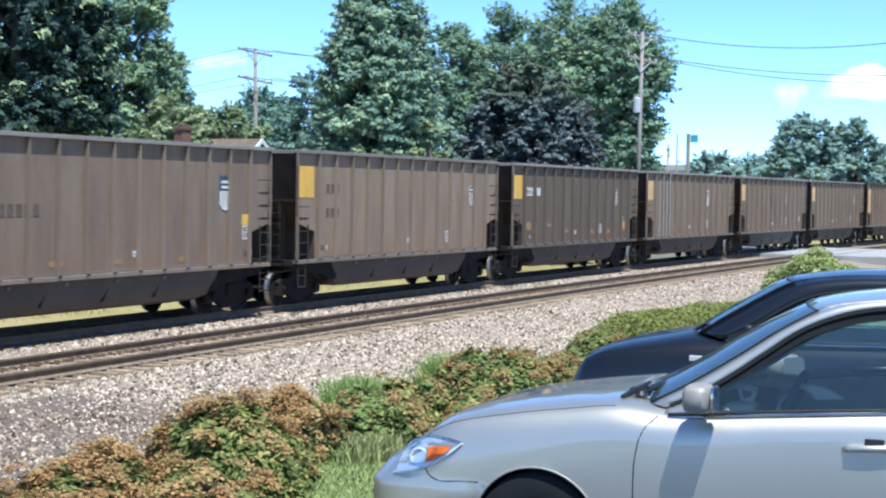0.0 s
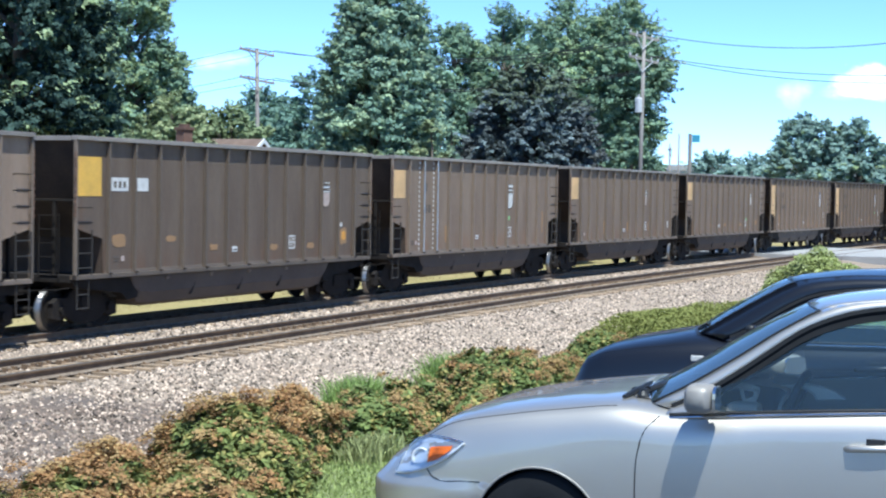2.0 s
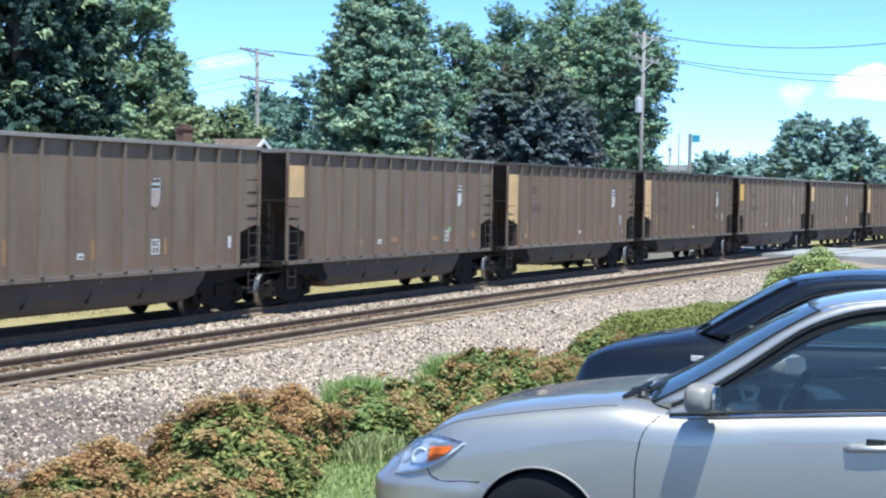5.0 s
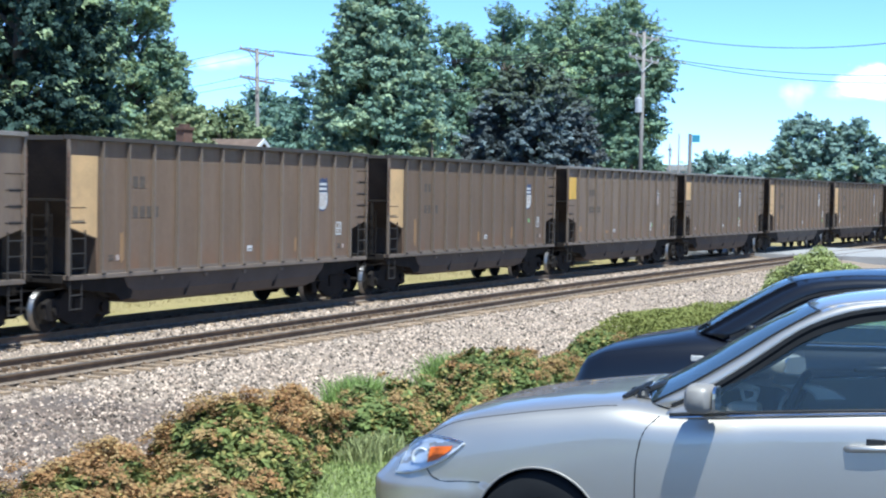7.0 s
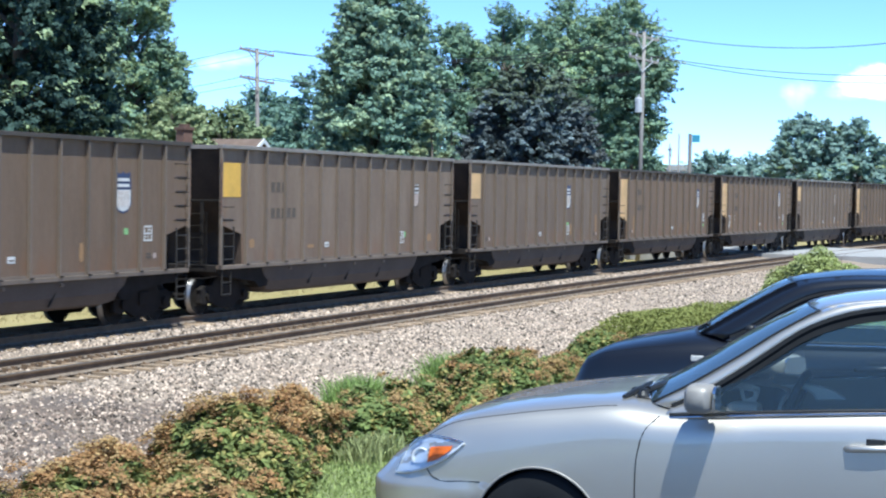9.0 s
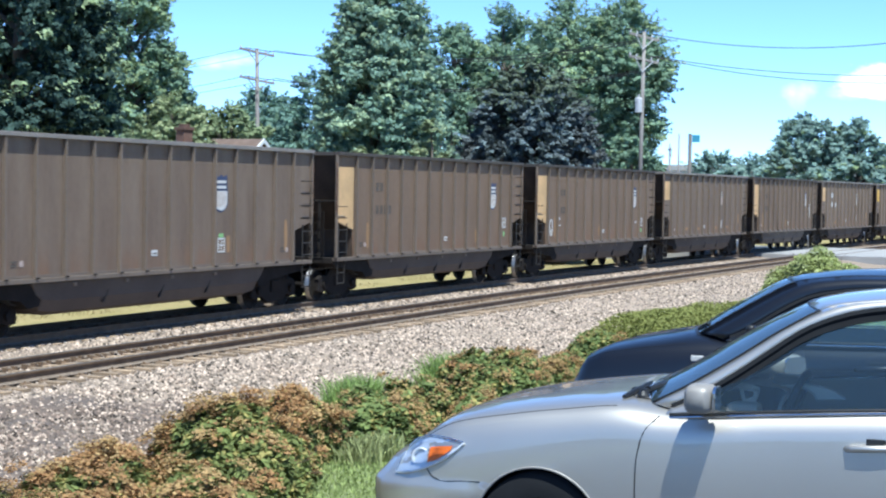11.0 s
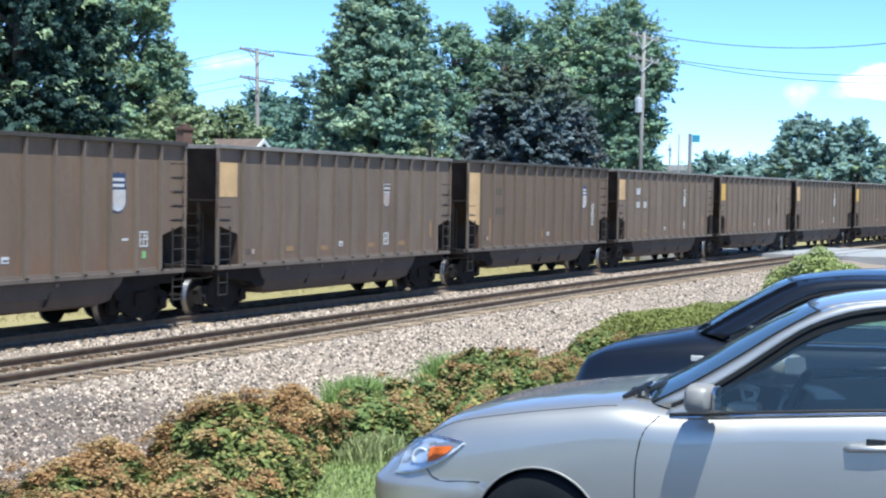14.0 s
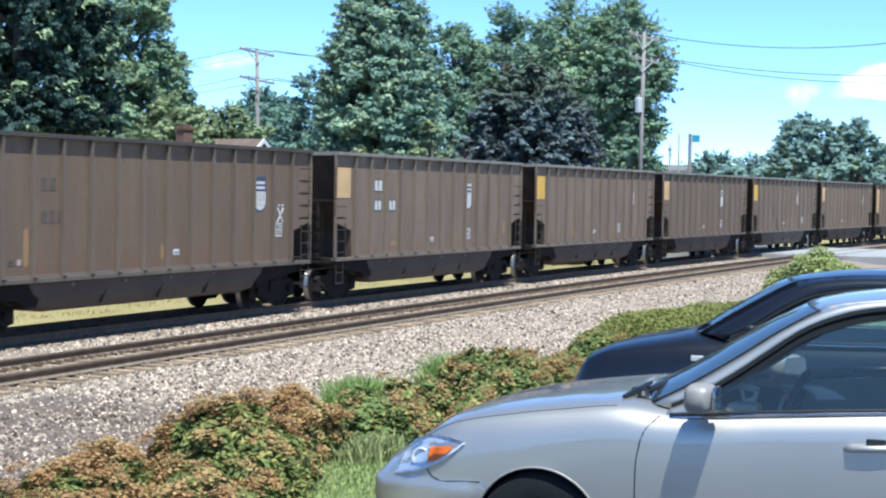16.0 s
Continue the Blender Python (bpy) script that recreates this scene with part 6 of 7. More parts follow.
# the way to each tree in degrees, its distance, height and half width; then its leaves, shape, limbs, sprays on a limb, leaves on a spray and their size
DARK_MAPLE, GREEN, DULL, SILVERY, PURPLE, YELLOWISH, FAR_GREEN = (M_leafdark, M_leaflit), (M_leaf, M_leafpale), (M_leafbluehaze, M_leaf), (M_silver, M_silverpale), (M_purple, M_purplepale, M_purplebrown), (M_yleaf, M_yleafpale), (M_hazeleaf, M_leafpale)
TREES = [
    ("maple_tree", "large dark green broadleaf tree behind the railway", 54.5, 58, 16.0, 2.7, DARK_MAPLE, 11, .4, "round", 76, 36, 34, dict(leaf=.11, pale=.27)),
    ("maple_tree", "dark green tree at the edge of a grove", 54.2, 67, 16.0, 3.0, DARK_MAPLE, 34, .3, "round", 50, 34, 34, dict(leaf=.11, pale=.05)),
    # most sprays here take the painted sunlit leaf tone
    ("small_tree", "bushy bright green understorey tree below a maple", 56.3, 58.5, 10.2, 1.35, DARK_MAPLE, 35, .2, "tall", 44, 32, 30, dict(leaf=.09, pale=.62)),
    ("maple_tree", "tall dusty green broadleaf tree beside a darker one", 58.05, 96, 16.6, 2.5, GREEN, 12, .6, "tall", 60, 36, 34, dict(leaf=.11, pale=.45, spray=.55, rise=.8)),
    ("maple_tree", "green broadleaf tree leaning out beside a taller one", 59.2, 100, 11.6, 2.2, GREEN, 36, .6, "round", 44, 34, 32, dict(leaf=.11, pale=.30)),
    ("small_tree", "low yellow-green tree by a house", 59.6, 90, 8.1, 2.3, YELLOWISH, 13, .4, "round", 34, 32, 30, dict(leaf=.10, pale=.5)),
    ("small_tree", "low yellow-green tree behind a roof", 61.5, 99, 8.2, 2.5, YELLOWISH, 14, .6, "round", 34, 32, 30, dict(leaf=.10, pale=.25)),
    ("small_tree", "low pale yellow-green tree between roofs", 60.7, 101, 7.9, 2.3, YELLOWISH, 38, .4, "round", 28, 32, 30, dict(leaf=.10, pale=.3)),
    ("small_tree", "yellow-green roadside tree behind the train", 57.8, 86, 6.0, 1.8, YELLOWISH, 31, .4, "round", 24, 32, 30, dict(leaf=.10, pale=.2)),
    ("small_tree", "bushy green tree behind a utility pole", 62.5, 122, 10.5, 3.4, DULL, 15, .4, "round", 50, 32, 30, dict(leaf=.12, pale=.1)),
    ("small_tree", "bushy green tree near a pole", 64.3, 118, 11.0, 3.2, DULL, 16, .4, "round", 52, 34, 32, dict(leaf=.12, pale=.10)),
    ("silver_maple_tree", "tall silvery green tree with feathery upswept sprays", 66.5, 82, 14.3, 2.75, SILVERY, 47, .3, "cone", 132, 36, 34, dict(leaf=.10, pale=.44, lobe=.25, spray=.70, rise=.85)),
    ("small_tree", "small bright green tree under a taller one", 66.15, 77, 5.7, .8, YELLOWISH, 18, .3, "round", 14, 30, 30, dict(leaf=.08, pale=.5)),
    ("small_tree", "small light green tree beside a dark one", 68.3, 78, 6.6, 1.0, YELLOWISH, 37, .3, "cone", 18, 30, 30, dict(leaf=.08, pale=.45)),
    ("small_tree", "low bushy green tree beneath a taller one", 65.4, 92, 6.8, 2.6, DULL, 32, .2, "round", 28, 32, 30, dict(leaf=.10, pale=.05)),
    ("small_tree", "low bushy green tree beside a purple one", 68.6, 98, 8.4, 2.3, DULL, 33, .2, "round", 28, 32, 30, dict(leaf=.10, pale=.05)),
    ("spruce_tree", "small bluish spruce between bigger trees", 68.95, 84, 7.0, .8, SILVERY, 19, .5, "spire", 26, 26, 28, dict(leaf=.07, pale=.6, rise=.1)),
    ("tall_tree", "tall green tree in a row behind the purple one", 69.0, 125, 15.5, 2.6, GREEN, 20, 1.0, "tall", 50, 34, 32, dict(leaf=.12, pale=.12, rise=.95, spray=.62)),
    ("tall_tree", "tall green tree in a row, feathery top", 70.7, 127, 16.7, 3.1, GREEN, 21, 1.0, "tall", 56, 34, 32, dict(leaf=.12, pale=.12, rise=.95, spray=.62)),
    ("tall_tree", "tall broad green tree with spreading branches", 72.9, 122, 17.3, 3.7, GREEN, 22, 2.0, "tall", 62, 36, 34, dict(leaf=.12, pale=.22, rise=.6, spray=.55)),
    ("tall_tree", "tall broad green tree beside a utility pole", 74.7, 121, 17.0, 3.1, GREEN, 23, 5.5, "tall", 60, 36, 34, dict(leaf=.12, pale=.18, rise=.5, spray=.55)),
    ("purple_maple_tree", "dark purple-leaved round maple tree", 71.7, 92, 10.2, 3.75, PURPLE, 24, .6, "round", 90, 36, 36, dict(leaf=.11, pale=.24, rise=.25, lobe=.25, brown_top=.8)),
    ("small_tree", "green bushy tree beneath a utility pole", 75.1, 106, 7.0, 2.0, GREEN, 25, .4, "round", 28, 32, 30, dict(leaf=.11, pale=.15)),
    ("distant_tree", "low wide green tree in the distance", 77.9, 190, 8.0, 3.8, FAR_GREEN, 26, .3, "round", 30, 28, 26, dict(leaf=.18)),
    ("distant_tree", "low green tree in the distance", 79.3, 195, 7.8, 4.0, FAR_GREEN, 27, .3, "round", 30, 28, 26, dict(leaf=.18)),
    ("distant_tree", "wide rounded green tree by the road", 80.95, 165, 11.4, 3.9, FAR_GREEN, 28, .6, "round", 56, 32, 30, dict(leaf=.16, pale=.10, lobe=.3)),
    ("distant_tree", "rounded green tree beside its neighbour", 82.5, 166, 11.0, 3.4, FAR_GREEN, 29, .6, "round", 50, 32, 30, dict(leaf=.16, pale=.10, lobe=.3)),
]
for name, label, turn, d, top, rad, mats, seed, base, shape, limbs, sprays, per, more in TREES:
    x, y = at_way(turn, d)
    tree(name, label, x, y, top, rad, mats, seed, base, shape, limbs, sprays, per, **more)


def shrub(name, label, x, y, w, deep, h, seed, leaf_mats, bloom=0.0, count=5200, leaf=.022, group="shrubs", knobs=26, sink=0.0):
    """A mounded shrub: stems, a lumpy dome of many leaves, and flat flower heads gone brown on its knobs."""
    rng = np.random.default_rng(seed)
    z0 = ground_at(x, y)
    s = tagged(new(name), label, "shrub", group=group)
    s.location = (x, y, z0 - sink)
    size = np.array([w, deep, h])
    knob = unit(rng.normal(size=(knobs, 3)))
    knob[:, 2] = np.abs(knob[:, 2]) * .9 + .05
    knob = unit(knob)
    tall = rng.uniform(.6, 1.2, knobs)

    def swell(d):
        """How far the dome bulges in the ways d."""
        near = np.exp(-(1 - d @ knob.T) / .045) * tall
        return .77 + .25 * near.max(1) / 1.2

    bm = bmesh.new()
    for k in range(knobs):
        e = knob[k] * size * .86
        tube([(e[0] * .12, e[1] * .12, -.03), (e[0] * .5, e[1] * .5, e[2] * .5), tuple(e)], [.012, .008, .003], 5, bm, ends=False)
        for j in range(4):
            v = unit(knob[k] + rng.normal(0, .25, 3)) * size * .95
            tube([(e[0] * .5, e[1] * .5, e[2] * .5), (v[0], v[1], max(.03, v[2]))], [.006, .002], 4, bm, ends=False)
    part("branchwork", bm, M_twig, s)
    d = unit(rng.normal(size=(count, 3)))
    d[:, 2] = np.where(d[:, 2] < -.05, -d[:, 2], d[:, 2])
    rad = swell(d) * (1 - np.abs(rng.normal(0, .16, count)))
    p = d * rad[:, None] * size
    p[:, 2] = np.clip(p[:, 2], .02, None)
    grow = unit(d / size)
    c = leaves(rng, p, leaf, .5, .25, .4, grow * .38)
    which = (rng.random(count) < .19) if len(leaf_mats) > 1 else None
    me = quads("foliage", c, leaf_mats[0])
    if which is not None:
        me.materials.append(leaf_mats[1])
        me.polygons.foreach_set("material_index", which.astype(np.int32))
    ob = new("foliage", me)
    ob.parent = s
    if bloom:
        heads = int(knobs * 9 * bloom)
        pick = rng.integers(0, knobs, heads)
        d = unit(knob[pick] + rng.normal(0, .20, (heads, 3)) + np.array([0, 0, .16]))
        d = d[rng.random(heads) < np.clip((d[:, 2] - .08) / .45, .12, 1)]
        heads = len(d)
        c = d * (swell(d) * (rng.uniform(.95, 1.04, heads) + .22 * rng.random(heads) ** 6))[:, None] * size
        c[:, 2] = np.maximum(c[:, 2], h * .2)
        n = 84
        q = np.repeat(c, n, 0)
        ang, rad = rng.random(len(q)) * math.tau, rng.random(len(q)) ** .6 * np.repeat(rng.uniform(.045, .105, heads), n)
        face = unit(unit(d / size) * .7 + np.array([0, 0, .6]))
        t1 = unit(np.cross(face, np.array([.3, .9, .1])))
        t2 = np.cross(face, t1)
        face, t1, t2 = (np.repeat(v, n, 0) for v in (face, t1, t2))
        q = q + t1 * (np.cos(ang) * rad)[:, None] + t2 * (np.sin(ang) * rad)[:, None] + face * (rng.normal(0, .014, len(q)) - rad * .22)[:, None]
        me = quads("bloom_cover", leaves(rng, q, .0118, .8, .3, .5, face * .7), M_bloom)
        me.materials.append(M_bloomold)
        old = np.repeat(rng.random(heads) < (.40 if bloom > .5 else .8), n)
        me.polygons.foreach_set("material_index", old.astype(np.int32))
        ob = new("bloom_cover", me)
        ob.parent = s
        ob["label"] = "flat rust-brown flower heads"
    return s


SHRUB_LEAVES, OLIVE_LEAVES = (M_shrub, M_shrubyellow), (M_shrubolive, M_shrubyellow)
# place, half width, half depth, height, blooms, leaf count
SHRUBS = [(7.2, 5.35, .60, .55, .50, .62, 10000), (8.05, 5.35, .52, .50, .48, .6, 10000), (8.75, 4.85, .50, .45, .46, .51, 11000), (8.75, 5.55, .46, .45, .46, .62, 8000), (9.55, 5.15, .74, .62, .72, .62, 20000), (10.55, 5.4, .46, .44, .60, .51, 10000),
          (11.25, 5.55, .42, .40, .56, .60, 8000), (12.25, 5.35, .46, .42, .50, .15, 10000), (12.95, 5.3, .44, .40, .52, .16, 9000), (13.0, 4.75, .34, .34, .36, .2, 6000), (14.6, 5.35, .48, .45, .62, .15, 10000), (15.4, 5.25, .52, .45, .56, .13, 10000), (16.4, 5.6, .45, .42, .48, .17, 8000), (20.8, 5.9, .5, .5, .40, .06, 8000), (17.65, 5.45, .36, .36, .33, .3, 6000)]
for k, (x, y, w, deep, h, bloom, count) in enumerate(SHRUBS):
    shrub("spirea_shrub", "mounded green shrub covered in rust-brown spent flower heads" if bloom > .5 else "mounded olive-green shrub with a few rust-brown flower heads", x, y, w, deep, h, 100 + k, SHRUB_LEAVES if bloom > .5 else OLIVE_LEAVES, bloom, int(count * .74), .034)


def hedge(name, label, pts, w, h, seed, mat, count, leaf):
    rng = np.random.default_rng(seed)
    hd = tagged(new(name), label, "hedge", group="shrubs")
    a, b = Vector(pts[0]), Vector(pts[1])
    n = count
    t = rng.random(n)
    c = np.array([a.lerp(b, v) for v in t])
    wob = np.array([noise.noise((v * 14, seed, 0)) for v in t])
    across = rng.normal(0, 1, n)
    across = np.clip(across, -1.3, 1.3) * w * .5
    side = np.array([-(b - a).normalized().y, (b - a).normalized().x])
    x, y = c[:, 0] + side[0] * across, c[:, 1] + side[1] * across
    z = ground_height(x, y) + h * (1 + .25 * wob) * np.sqrt(np.clip(1 - (across / (w * .7)) ** 2, .05, 1)) * rng.random(n) ** .35
    ob = new("foliage", quads("foliage", leaves(rng, np.stack([x, y, z], 1), leaf, .5, .5), mat))
    ob.parent = hd
    bm = bmesh.new()
    for k in range(14):
        p = a.lerp(b, rng.random())
        g = ground_at(p.x, p.y)
        tube([(p.x, p.y, g - .05), (p.x + rng.normal(0, .1), p.y + rng.normal(0, .1), g + h * .8)], [.02, .006], 5, bm, ends=False)
    part("branchwork", bm, M_twig, hd)


hedge("low_hedge", "low green hedge between the parked cars and the tracks", [(21.7, 6.0, 0), (37, 6.5, 0)], 1.3, .55, 7, M_hedge, 50000, .027)
shrub("round_bush", "rounded yellow-green bush beside the road", 38.8, 5.9, 1.7, 1.5, 1.82, 61, (M_bush,), 0, 38000, .04, knobs=46)


def tufts(name, label, x, y, rx, ry, h, count, seed, mat=None):
    rng = np.random.default_rng(seed)
    px, py = x + rng.normal(0, rx, count), y + rng.normal(0, ry, count)
    pz = ground_height(px, py)
    ang = rng.random(count) * math.tau
    hh = h * rng.uniform(.4, 1.1, count)
    lean = rng.normal(0, .3, (count, 2)) * hh[:, None]
    wv = np.stack([np.cos(ang), np.sin(ang), 0 * ang], 1) * rng.uniform(.006, .012, count)[:, None]
    b = np.stack([px, py, pz - .02], 1)
    tip = b + np.concatenate([lean, hh[:, None]], 1)
    mid = b + np.concatenate([lean * .35, hh[:, None] * .6], 1)
    c = np.stack([b - wv, b + wv, mid + wv * .8, mid - wv * .8], 1)
    c2 = np.stack([mid - wv * .8, mid + wv * .8, tip + wv * .1, tip - wv * .1], 1)
    return tagged(new(name, quads(name, np.concatenate([c, c2]), mat or M_blade)), label, "grass", kind="stuff")


tufts("grass_tuft", "tall bright green grass tuft beside the ballast", 13.5, 6.1, .2, .09, .42, 2200, 41)
tufts("grass_tuft", "tall bright green grass tuft between shrubs", 15.9, 6.1, .22, .1, .44, 2200, 42)
tufts("grass_tuft", "pale green grass tuft beside the shrubs", 11.6, 5.05, .16, .10, .20, 750, 47, M_paleblade)
tufts("lawn_grass", "mown green grass between shrubs and parking lot", 11.8, 4.75, 2.0, .5, .06, 16000, 43, M_lawnblade)
def straw(seed):
    """Rough dry grass beyond the far track."""
    rng = np.random.default_rng(seed)
    count = 26000
    s, lat = 20 + 110 * rng.random(count) ** 1.4, rng.uniform(25.8, 34, count)
    a, r = s * BEND, lat - CENTRE_Y
    x, y = r * np.sin(a), CENTRE_Y + r * np.cos(a)
    clump = np.array([.5 + noise.noise((u * .35, v * .9, 5.0)) for u, v in zip(s, lat)])
    hh = rng.uniform(.04, .13, count) * np.clip(clump * 1.6, .3, 1.8)
    b = np.stack([x, y, ground_height(x, y) - .02], 1)
    lean = rng.normal(0, .35, (count, 2)) * hh[:, None]
    w = np.stack([rng.uniform(.012, .03, count), 0 * x, 0 * x], 1)
    tip = b + np.concatenate([lean, hh[:, None]], 1)
    me = quads("dry_grass", np.stack([b - w, b + w, tip + w * .3, tip - w * .3], 1), M_straw)
    tagged(new("dry_grass", me), "rough straw-coloured grass beyond the far track", "grass", kind="stuff")


straw(45)
tufts("bank_grass", "rough green grass on the bank below the shrubs", 26, 6.2, 6, .3, .10, 6000, 44, M_lawnblade)

# ---- poles, wires, house, overpass, cloud ----
def cable(a, b, sag, r=.02, n=16):
    a, b = Vector(a), Vector(b)
    return tube([a.lerp(b, k / n) - Vector((0, 0, sag * 4 * (k / n) * (1 - k / n))) for k in range(n + 1)], r, 5)


def utility_pole(name, label, x, y, top, lean, arm_turn, arms, r=.19, transformer=False, brace=M_pole, arm_len=1.15, tilt=0):
    p = tagged(new(name), label, "utility pole", group="utility poles")
    z0 = ground_at(x, y)
    p.location = (x, y, z0)
    h = top - z0
    part("shaft", tube([(0, 0, -.4), (lean[0] * .5, lean[1] * .5, h * .5), (lean[0], lean[1], h)], [r, r * .88, r * .72], 12), M_pole, p, smooth=True)
    c, s = math.cos(radians(arm_turn)), math.sin(radians(arm_turn))
    for z in arms:
        f = (z - z0) / h
        o = Vector((lean[0] * f, lean[1] * f, z - z0))
        m = Matrix.Translation(o) @ pose(0, 0, 0, 0, 0, arm_turn) @ pose(0, 0, 0, 0, tilt, 0)
        arm = part("crossarm", boxes((-arm_len, -.06, -.07, arm_len, .06, .07), bevel=.01), M_pole, p, m=m)
        for k in (-.95, -.5, .5, .95):
            part("insulator", lathe([(.07, .02), (.07, .05), (.12, .06), (.15, .035), (.20, .045), (.24, .02)], "z", 10), M_ceramic, arm, m=pose(k * arm_len, 0, 0))
        for k in (-1, 1):
            part("brace", tube([(k * arm_len * .6, -.07, 0), (0, -.14, -.75)], .03, 5), brace, arm)
    if transformer:
        t = part("transformer", lathe([(0, .05), (0, .21), (.78, .21), (.84, .18), (.88, .05)], "z", 16), M_ceramic, p, m=pose(-.30 * c + .08, -.30 * s - .12, transformer - z0), smooth=False)
        part("bushing", tube([(0, 0, .87), (0, 0, 1.05)], .04, 8), M_ceramic, t)
    return p


P1 = at_way(75.35, 98)
P2 = at_way(62.45, 110)
utility_pole("utility_pole", "tall wooden utility pole with two crossarms and grey transformer", P1[0], P1[1], 12.6, (.05, -.10), -50, (12.3, 11.0), .14, 7.95, M_ceramic, .95, 11)
utility_pole("utility_pole", "wooden utility pole with two crossarms behind a house", P2[0], P2[1], 12.25, (-.15, .2), -22, (12.0, 10.2), .16, False, M_pole, 1.45, 6)
x, y = at_way(76.35, 165)
utility_pole("utility_pole", "distant thin utility pole with a crossarm", x, y, 8.2, (0, 0), 20, (7.6,), .12)
x, y = at_way(76.65, 160)
utility_pole("utility_pole", "distant bare wooden pole", x, y, 9.0, (0, 0), 20, (), .12)
x, y = at_way(77.02, 150)
sp = tagged(new("sign_post"), "distant dark post carrying a small blue sign", "sign")
sp.location = (x, y, ground_at(x, y))
part("post", tube([(0, 0, -.3), (0, 0, 9.2)], .17, 10), M_pole, sp)
part("sign_board", boxes((.2, -.80, 8.45, .32, -.14, 9.1), bevel=.02), M_sign, sp, "blue sign board")


def wire(a, b, sag, r=.022):
    ob = tagged(new("overhead_wire", mesh_of(cable(a, b, sag, r), "overhead_wire", mat=M_wire)), "thin black overhead wire between poles", "cable", group="overhead wires")


Q = at_way(88.0, 92)     # the next pole lies past the view
for (dx, dz), (qx, qz), sag in (((.9, 12.55), (0, 12.75), 1.2), ((.9, 11.25), (1.0, 9.85), .95), ((.2, 11.25), (0.0, 10.1), .75)):
    wire((P1[0] + dx, P1[1] - .3, dz), (Q[0] + qx, Q[1], qz), sag)
R2 = at_way(48.0, 140)
for k, z in ((-1.2, 12.2), (1.2, 12.2), (-1.2, 10.4), (1.2, 10.4)):
    wire((P2[0] + k, P2[1] - k * .4, z), (P1[0] + k * .4, P1[1], z - .1), 1.0)
    wire((P2[0] + k, P2[1] - k * .4, z), (R2[0], R2[1], z - 1.4), 1.4, .015)
utility_pole("utility_pole", "wooden utility pole past the road", Q[0], Q[1], 13.2, (0, 0), 8, (12.7, 10.2), .2)


def build_house():
    x, y = at_way(61.72, 92)
    house = tagged(new("house"), "white house with brown shingle roof and gable", "house")
    house.matrix_basis = pose(x, y, ground_at(x, y), 0, 0, -97)
    H, W, D, E = 6.40, 1.38, 3.0, 4.2      # ridge height, half length, half depth, eaves
    out = [(-D, 0), (D, 0), (D, E), (0, H - .12), (-D, E)]
    part("wall", prism(out, 0, -W, W), M_housewall, house)
    for side in (-1, 1):
        slope = prism([(0, H), (side * (D + .4), E - .3), (side * (D + .4), E - .42), (0, H - .12)], 0, -W - .3, W + .3)
        part("roof", slope, M_roof, house)
    for side in (-1, 1):
        part("barge_board", prism([(0, H + .02), (side * (D + .42), E - .28), (side * (D + .42), E - .5), (0, H - .22)], 0, W + .29, W + .36), M_housewall, house)
    part("gable_vent", boxes((W + .02, -.16, H - .95, W - .03, .16, H - .5)), M_under, house)
    for k in (-1.2, 1.2):
        w = part("window", boxes((k - .45, -D - .02, 1.1, k + .45, -D + .05, 2.4)), M_glass, house)
        part("frame", boxes((k - .52, -D - .05, 1.03, k + .52, -D - .021, 1.1), (k - .52, -D - .05, 2.4, k + .52, -D - .021, 2.47), (k - .52, -D - .05, 1.1, k - .45, -D - .021, 2.4), (k + .45, -D - .05, 1.1, k + .52, -D - .021, 2.4)), M_housewall, w)
    x, y = at_way(59.93, 84)
    wing = tagged(new("house"), "low house with brown roof and tall brick chimney", "house")
    wing.matrix_basis = pose(x, y, ground_at(x, y), 0, 0, -18)
    part("wall", prism([(-2.6, 0), (2.6, 0), (2.6, 3.2), (0, 5.0), (-2.6, 3.2)], 0, -3, 3), M_housewall, wing)
    for side in (-1, 1):
        part("roof", prism([(0, 5.15), (side * 2.95, 3.0), (side * 2.95, 2.88), (0, 5.02)], 0, -3.3, 3.3), M_roof, wing)
    ch = part("chimney", boxes((-.29, -.29, 4.0, .29, .29, 6.55), bevel=.01), M_brick, wing)
    part("chimney_cap", boxes((-.35, -.35, 6.55, .35, .35, 6.70), (-.2, -.2, 6.70, .2, .2, 6.85), bevel=.01), M_brick, ch)


build_house()


def build_overpass():
    a, b = at_way(75.6, 245), at_way(96, 205)
    ov = tagged(new("overpass"), "distant pale concrete road overpass beyond the trees", "bridge", kind="structure")
    av, bv = Vector((a[0], a[1], 0)), Vector((b[0], b[1], 0))
    d = (bv - av)
    turn = math.degrees(math.atan2(d.y, d.x))
    ov.matrix_basis = pose(a[0], a[1], 0, 0, 0, turn)
    L = d.length
    part("deck", boxes((0, -5, 5.6, L, 5, 6.6), bevel=.05), M_concrete, ov)
    part("parapet", boxes((0, -5.1, 6.6, L, -4.85, 7.4)), M_concrete, ov), part("parapet", boxes((0, 4.85, 6.6, L, 5.1, 7.4)), M_concrete, ov)
    for k in range(6):
        part("pier", boxes((L * (k + .4) / 6, -3.5, -1, L * (k + .4) / 6 + 1, 3.5, 5.6), bevel=.05), M_concrete, ov)


build_overpass()


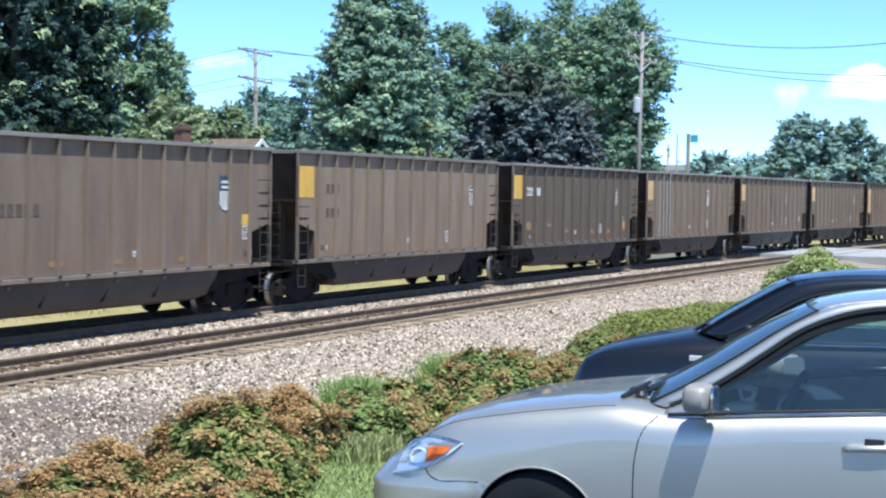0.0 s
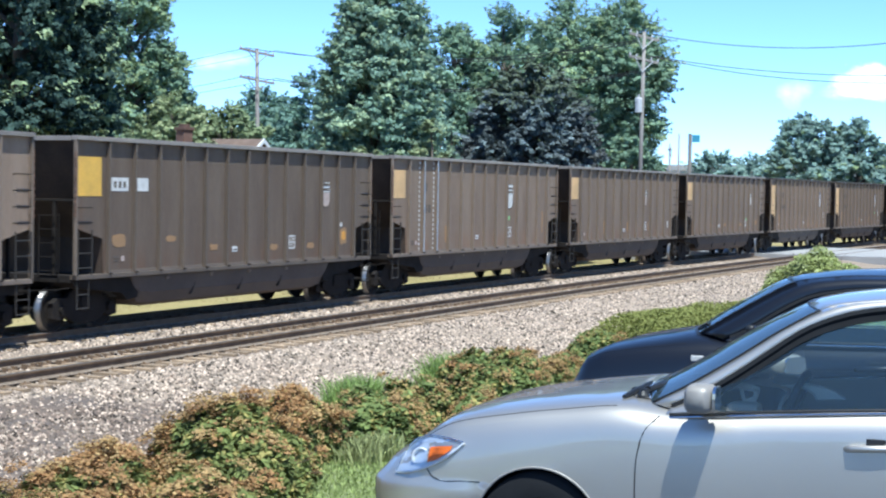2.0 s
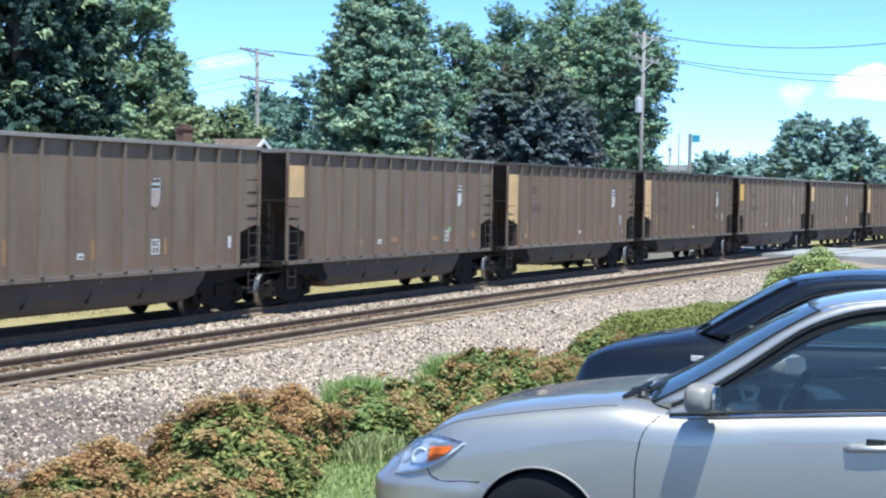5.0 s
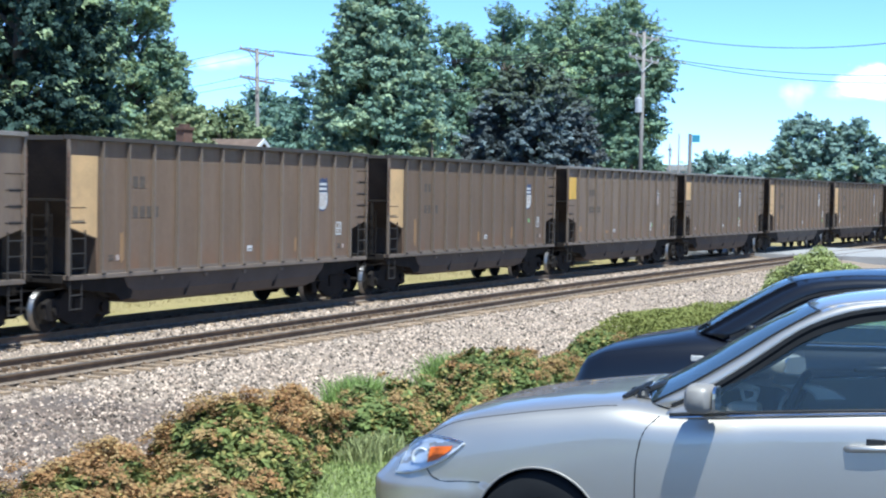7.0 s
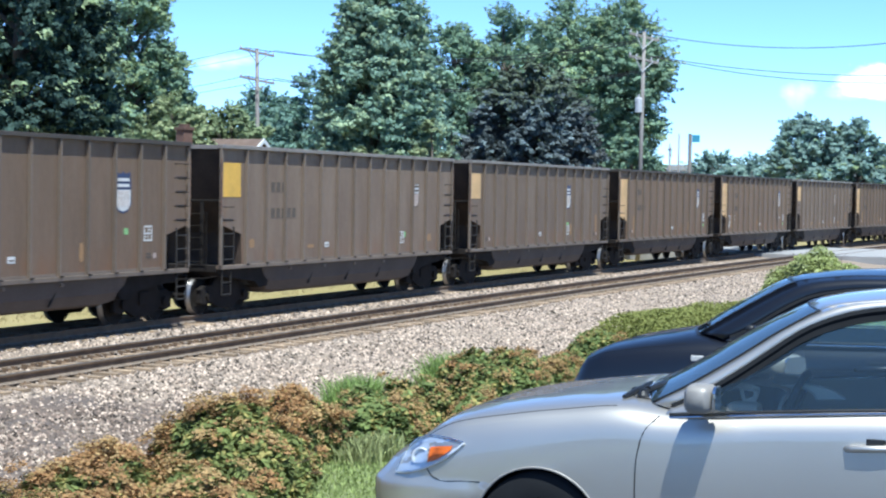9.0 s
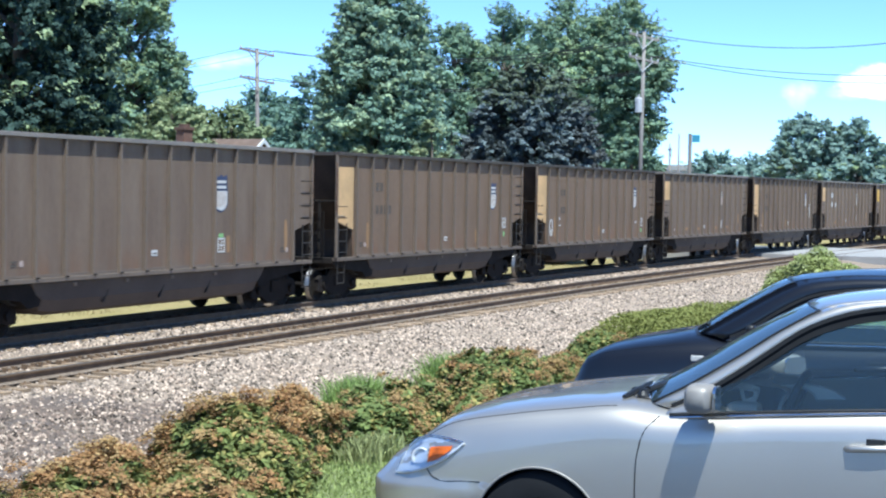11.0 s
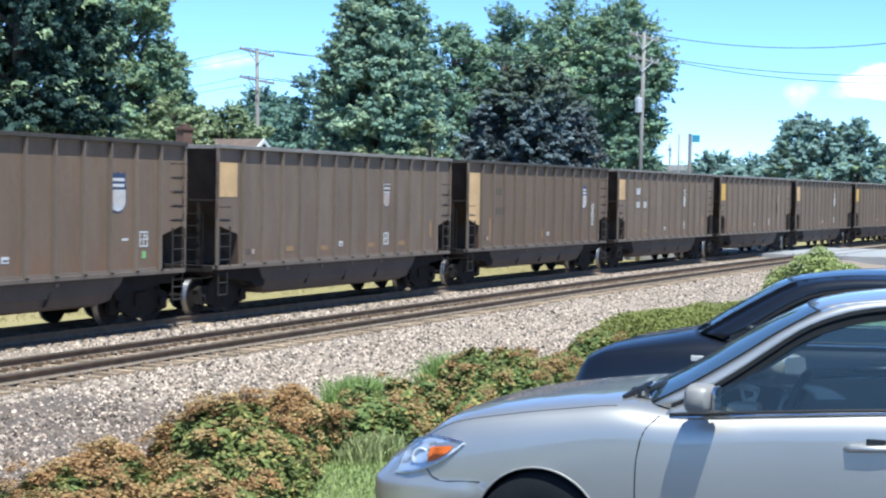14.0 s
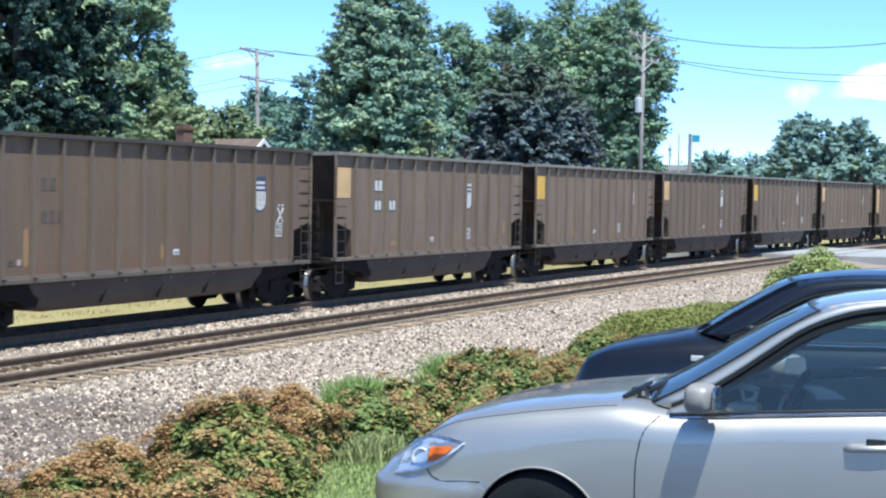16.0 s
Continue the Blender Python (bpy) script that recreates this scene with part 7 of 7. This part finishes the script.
def cloud_material(name, thin, full):
    m = bpy.data.materials.new(name)
    m.use_nodes = True
    n, link = m.node_tree.nodes, m.node_tree.links.new
    n.remove(n["Principled BSDF"])
    tex, fog, glow, see, mix = n.new("ShaderNodeTexCoord"), n.new("ShaderNodeTexNoise"), n.new("ShaderNodeEmission"), n.new("ShaderNodeBsdfTransparent"), n.new("ShaderNodeMixShader")
    fog.inputs["Scale"].default_value, fog.inputs["Detail"].default_value = 3.2, 7
    link(tex.outputs["Generated"], fog.inputs["Vector"])
    grad, sub, ramp = n.new("ShaderNodeTexGradient"), n.new("ShaderNodeMath"), n.new("ShaderNodeMapRange")
    grad.gradient_type = "SPHERICAL"
    mp = n.new("ShaderNodeMapping")
    mp.inputs["Location"].default_value, mp.inputs["Scale"].default_value = (-1, 0, -1), (2, 0, 2)
    link(tex.outputs["Generated"], mp.inputs["Vector"]), link(mp.outputs[0], grad.inputs["Vector"])
    sub.operation = "MULTIPLY_ADD"
    link(grad.outputs["Fac"], sub.inputs[0])
    sub.inputs[1].default_value = 1.1
    link(fog.outputs["Fac"], sub.inputs[2])
    ramp.inputs["From Min"].default_value, ramp.inputs["From Max"].default_value = thin, full
    link(sub.outputs[0], ramp.inputs["Value"])
    # white emission replaces sunlight on the vapour
    glow.inputs["Color"].default_value, glow.inputs["Strength"].default_value = (1, 1, 1, 1), 1.05
    link(ramp.outputs[0], mix.inputs["Fac"]), link(see.outputs[0], mix.inputs[1]), link(glow.outputs[0], mix.inputs[2])
    link(mix.outputs[0], n["Material Output"].inputs["Surface"])
    return m


M_cloud, M_wisp = cloud_material("cloud_vapour", .55, 1.25), cloud_material("thin_cloud_vapour", .62, 3.0)
CLOUDS = []
# way, height in degrees, and the puffs: across, up, width and height in metres
for turn, up, mat, puffs in ((82.75, 3.80, M_cloud, [(2, 8, 56, 36), (-20, 2, 50, 26), (14, -9, 56, 28), (34, 0, 56, 36), (-4, -9, 70, 20), (8, 15, 34, 20)]), (81.95, 3.50, M_wisp, [(0, 0, 60, 24), (14, 5, 40, 22)]),
                             (80.35, 3.40, M_wisp, [(0, 0, 34, 44), (12, 6, 30, 26), (-10, 4, 26, 26)]), (61.1, 4.25, M_wisp, [(0, 0, 58, 26), (-18, -4, 40, 20), (22, 3, 44, 20)])):
    c = tagged(new("cloud"), "small soft white summer cloud far away", "cloud", kind="structure")
    for k, (dx, dz, w, h) in enumerate(puffs):
        bm = bmesh.new()
        bmesh.ops.create_grid(bm, x_segments=2, y_segments=2, size=.5)
        ob = part("puff", bm, mat, c)
        ob.data.transform(pose(dx, k * 3.0, dz, 90, 0, 0) @ Matrix.Diagonal((w, h, 1, 1)))
    CLOUDS.append((c, turn, up, 2000))


# ---- what moves ----
def motions():
    for index, car in TRAIN.items():
        walk(car, [(t, line_pose(train_place(index, t), FAR_TRACK)) for t in [0, .6, 1.1, 1.2, 1.3, 1.4, 1.5, 1.6] + list(range(2, 17))])
        for ob in car.children_recursive:
            if ob.name.startswith("wheelset"):
                x = ob.matrix_basis.translation.x
                walk(ob, [(k / 30, pose(x, 0, .478, 0, math.degrees(12.945 * k / 30 / .478) * -1, 0)) for k in range(481)])
    for c, turn, up, d in CLOUDS:
        rows = []
        for t in (0, 8, 16):
            x, y = at_way(turn + .019 * t, d)
            rows.append((t, pose(x, y, 3.2 + d * math.tan(radians(up)), 0, 0, -(turn + .019 * t))))
        walk(c, rows)


motions()
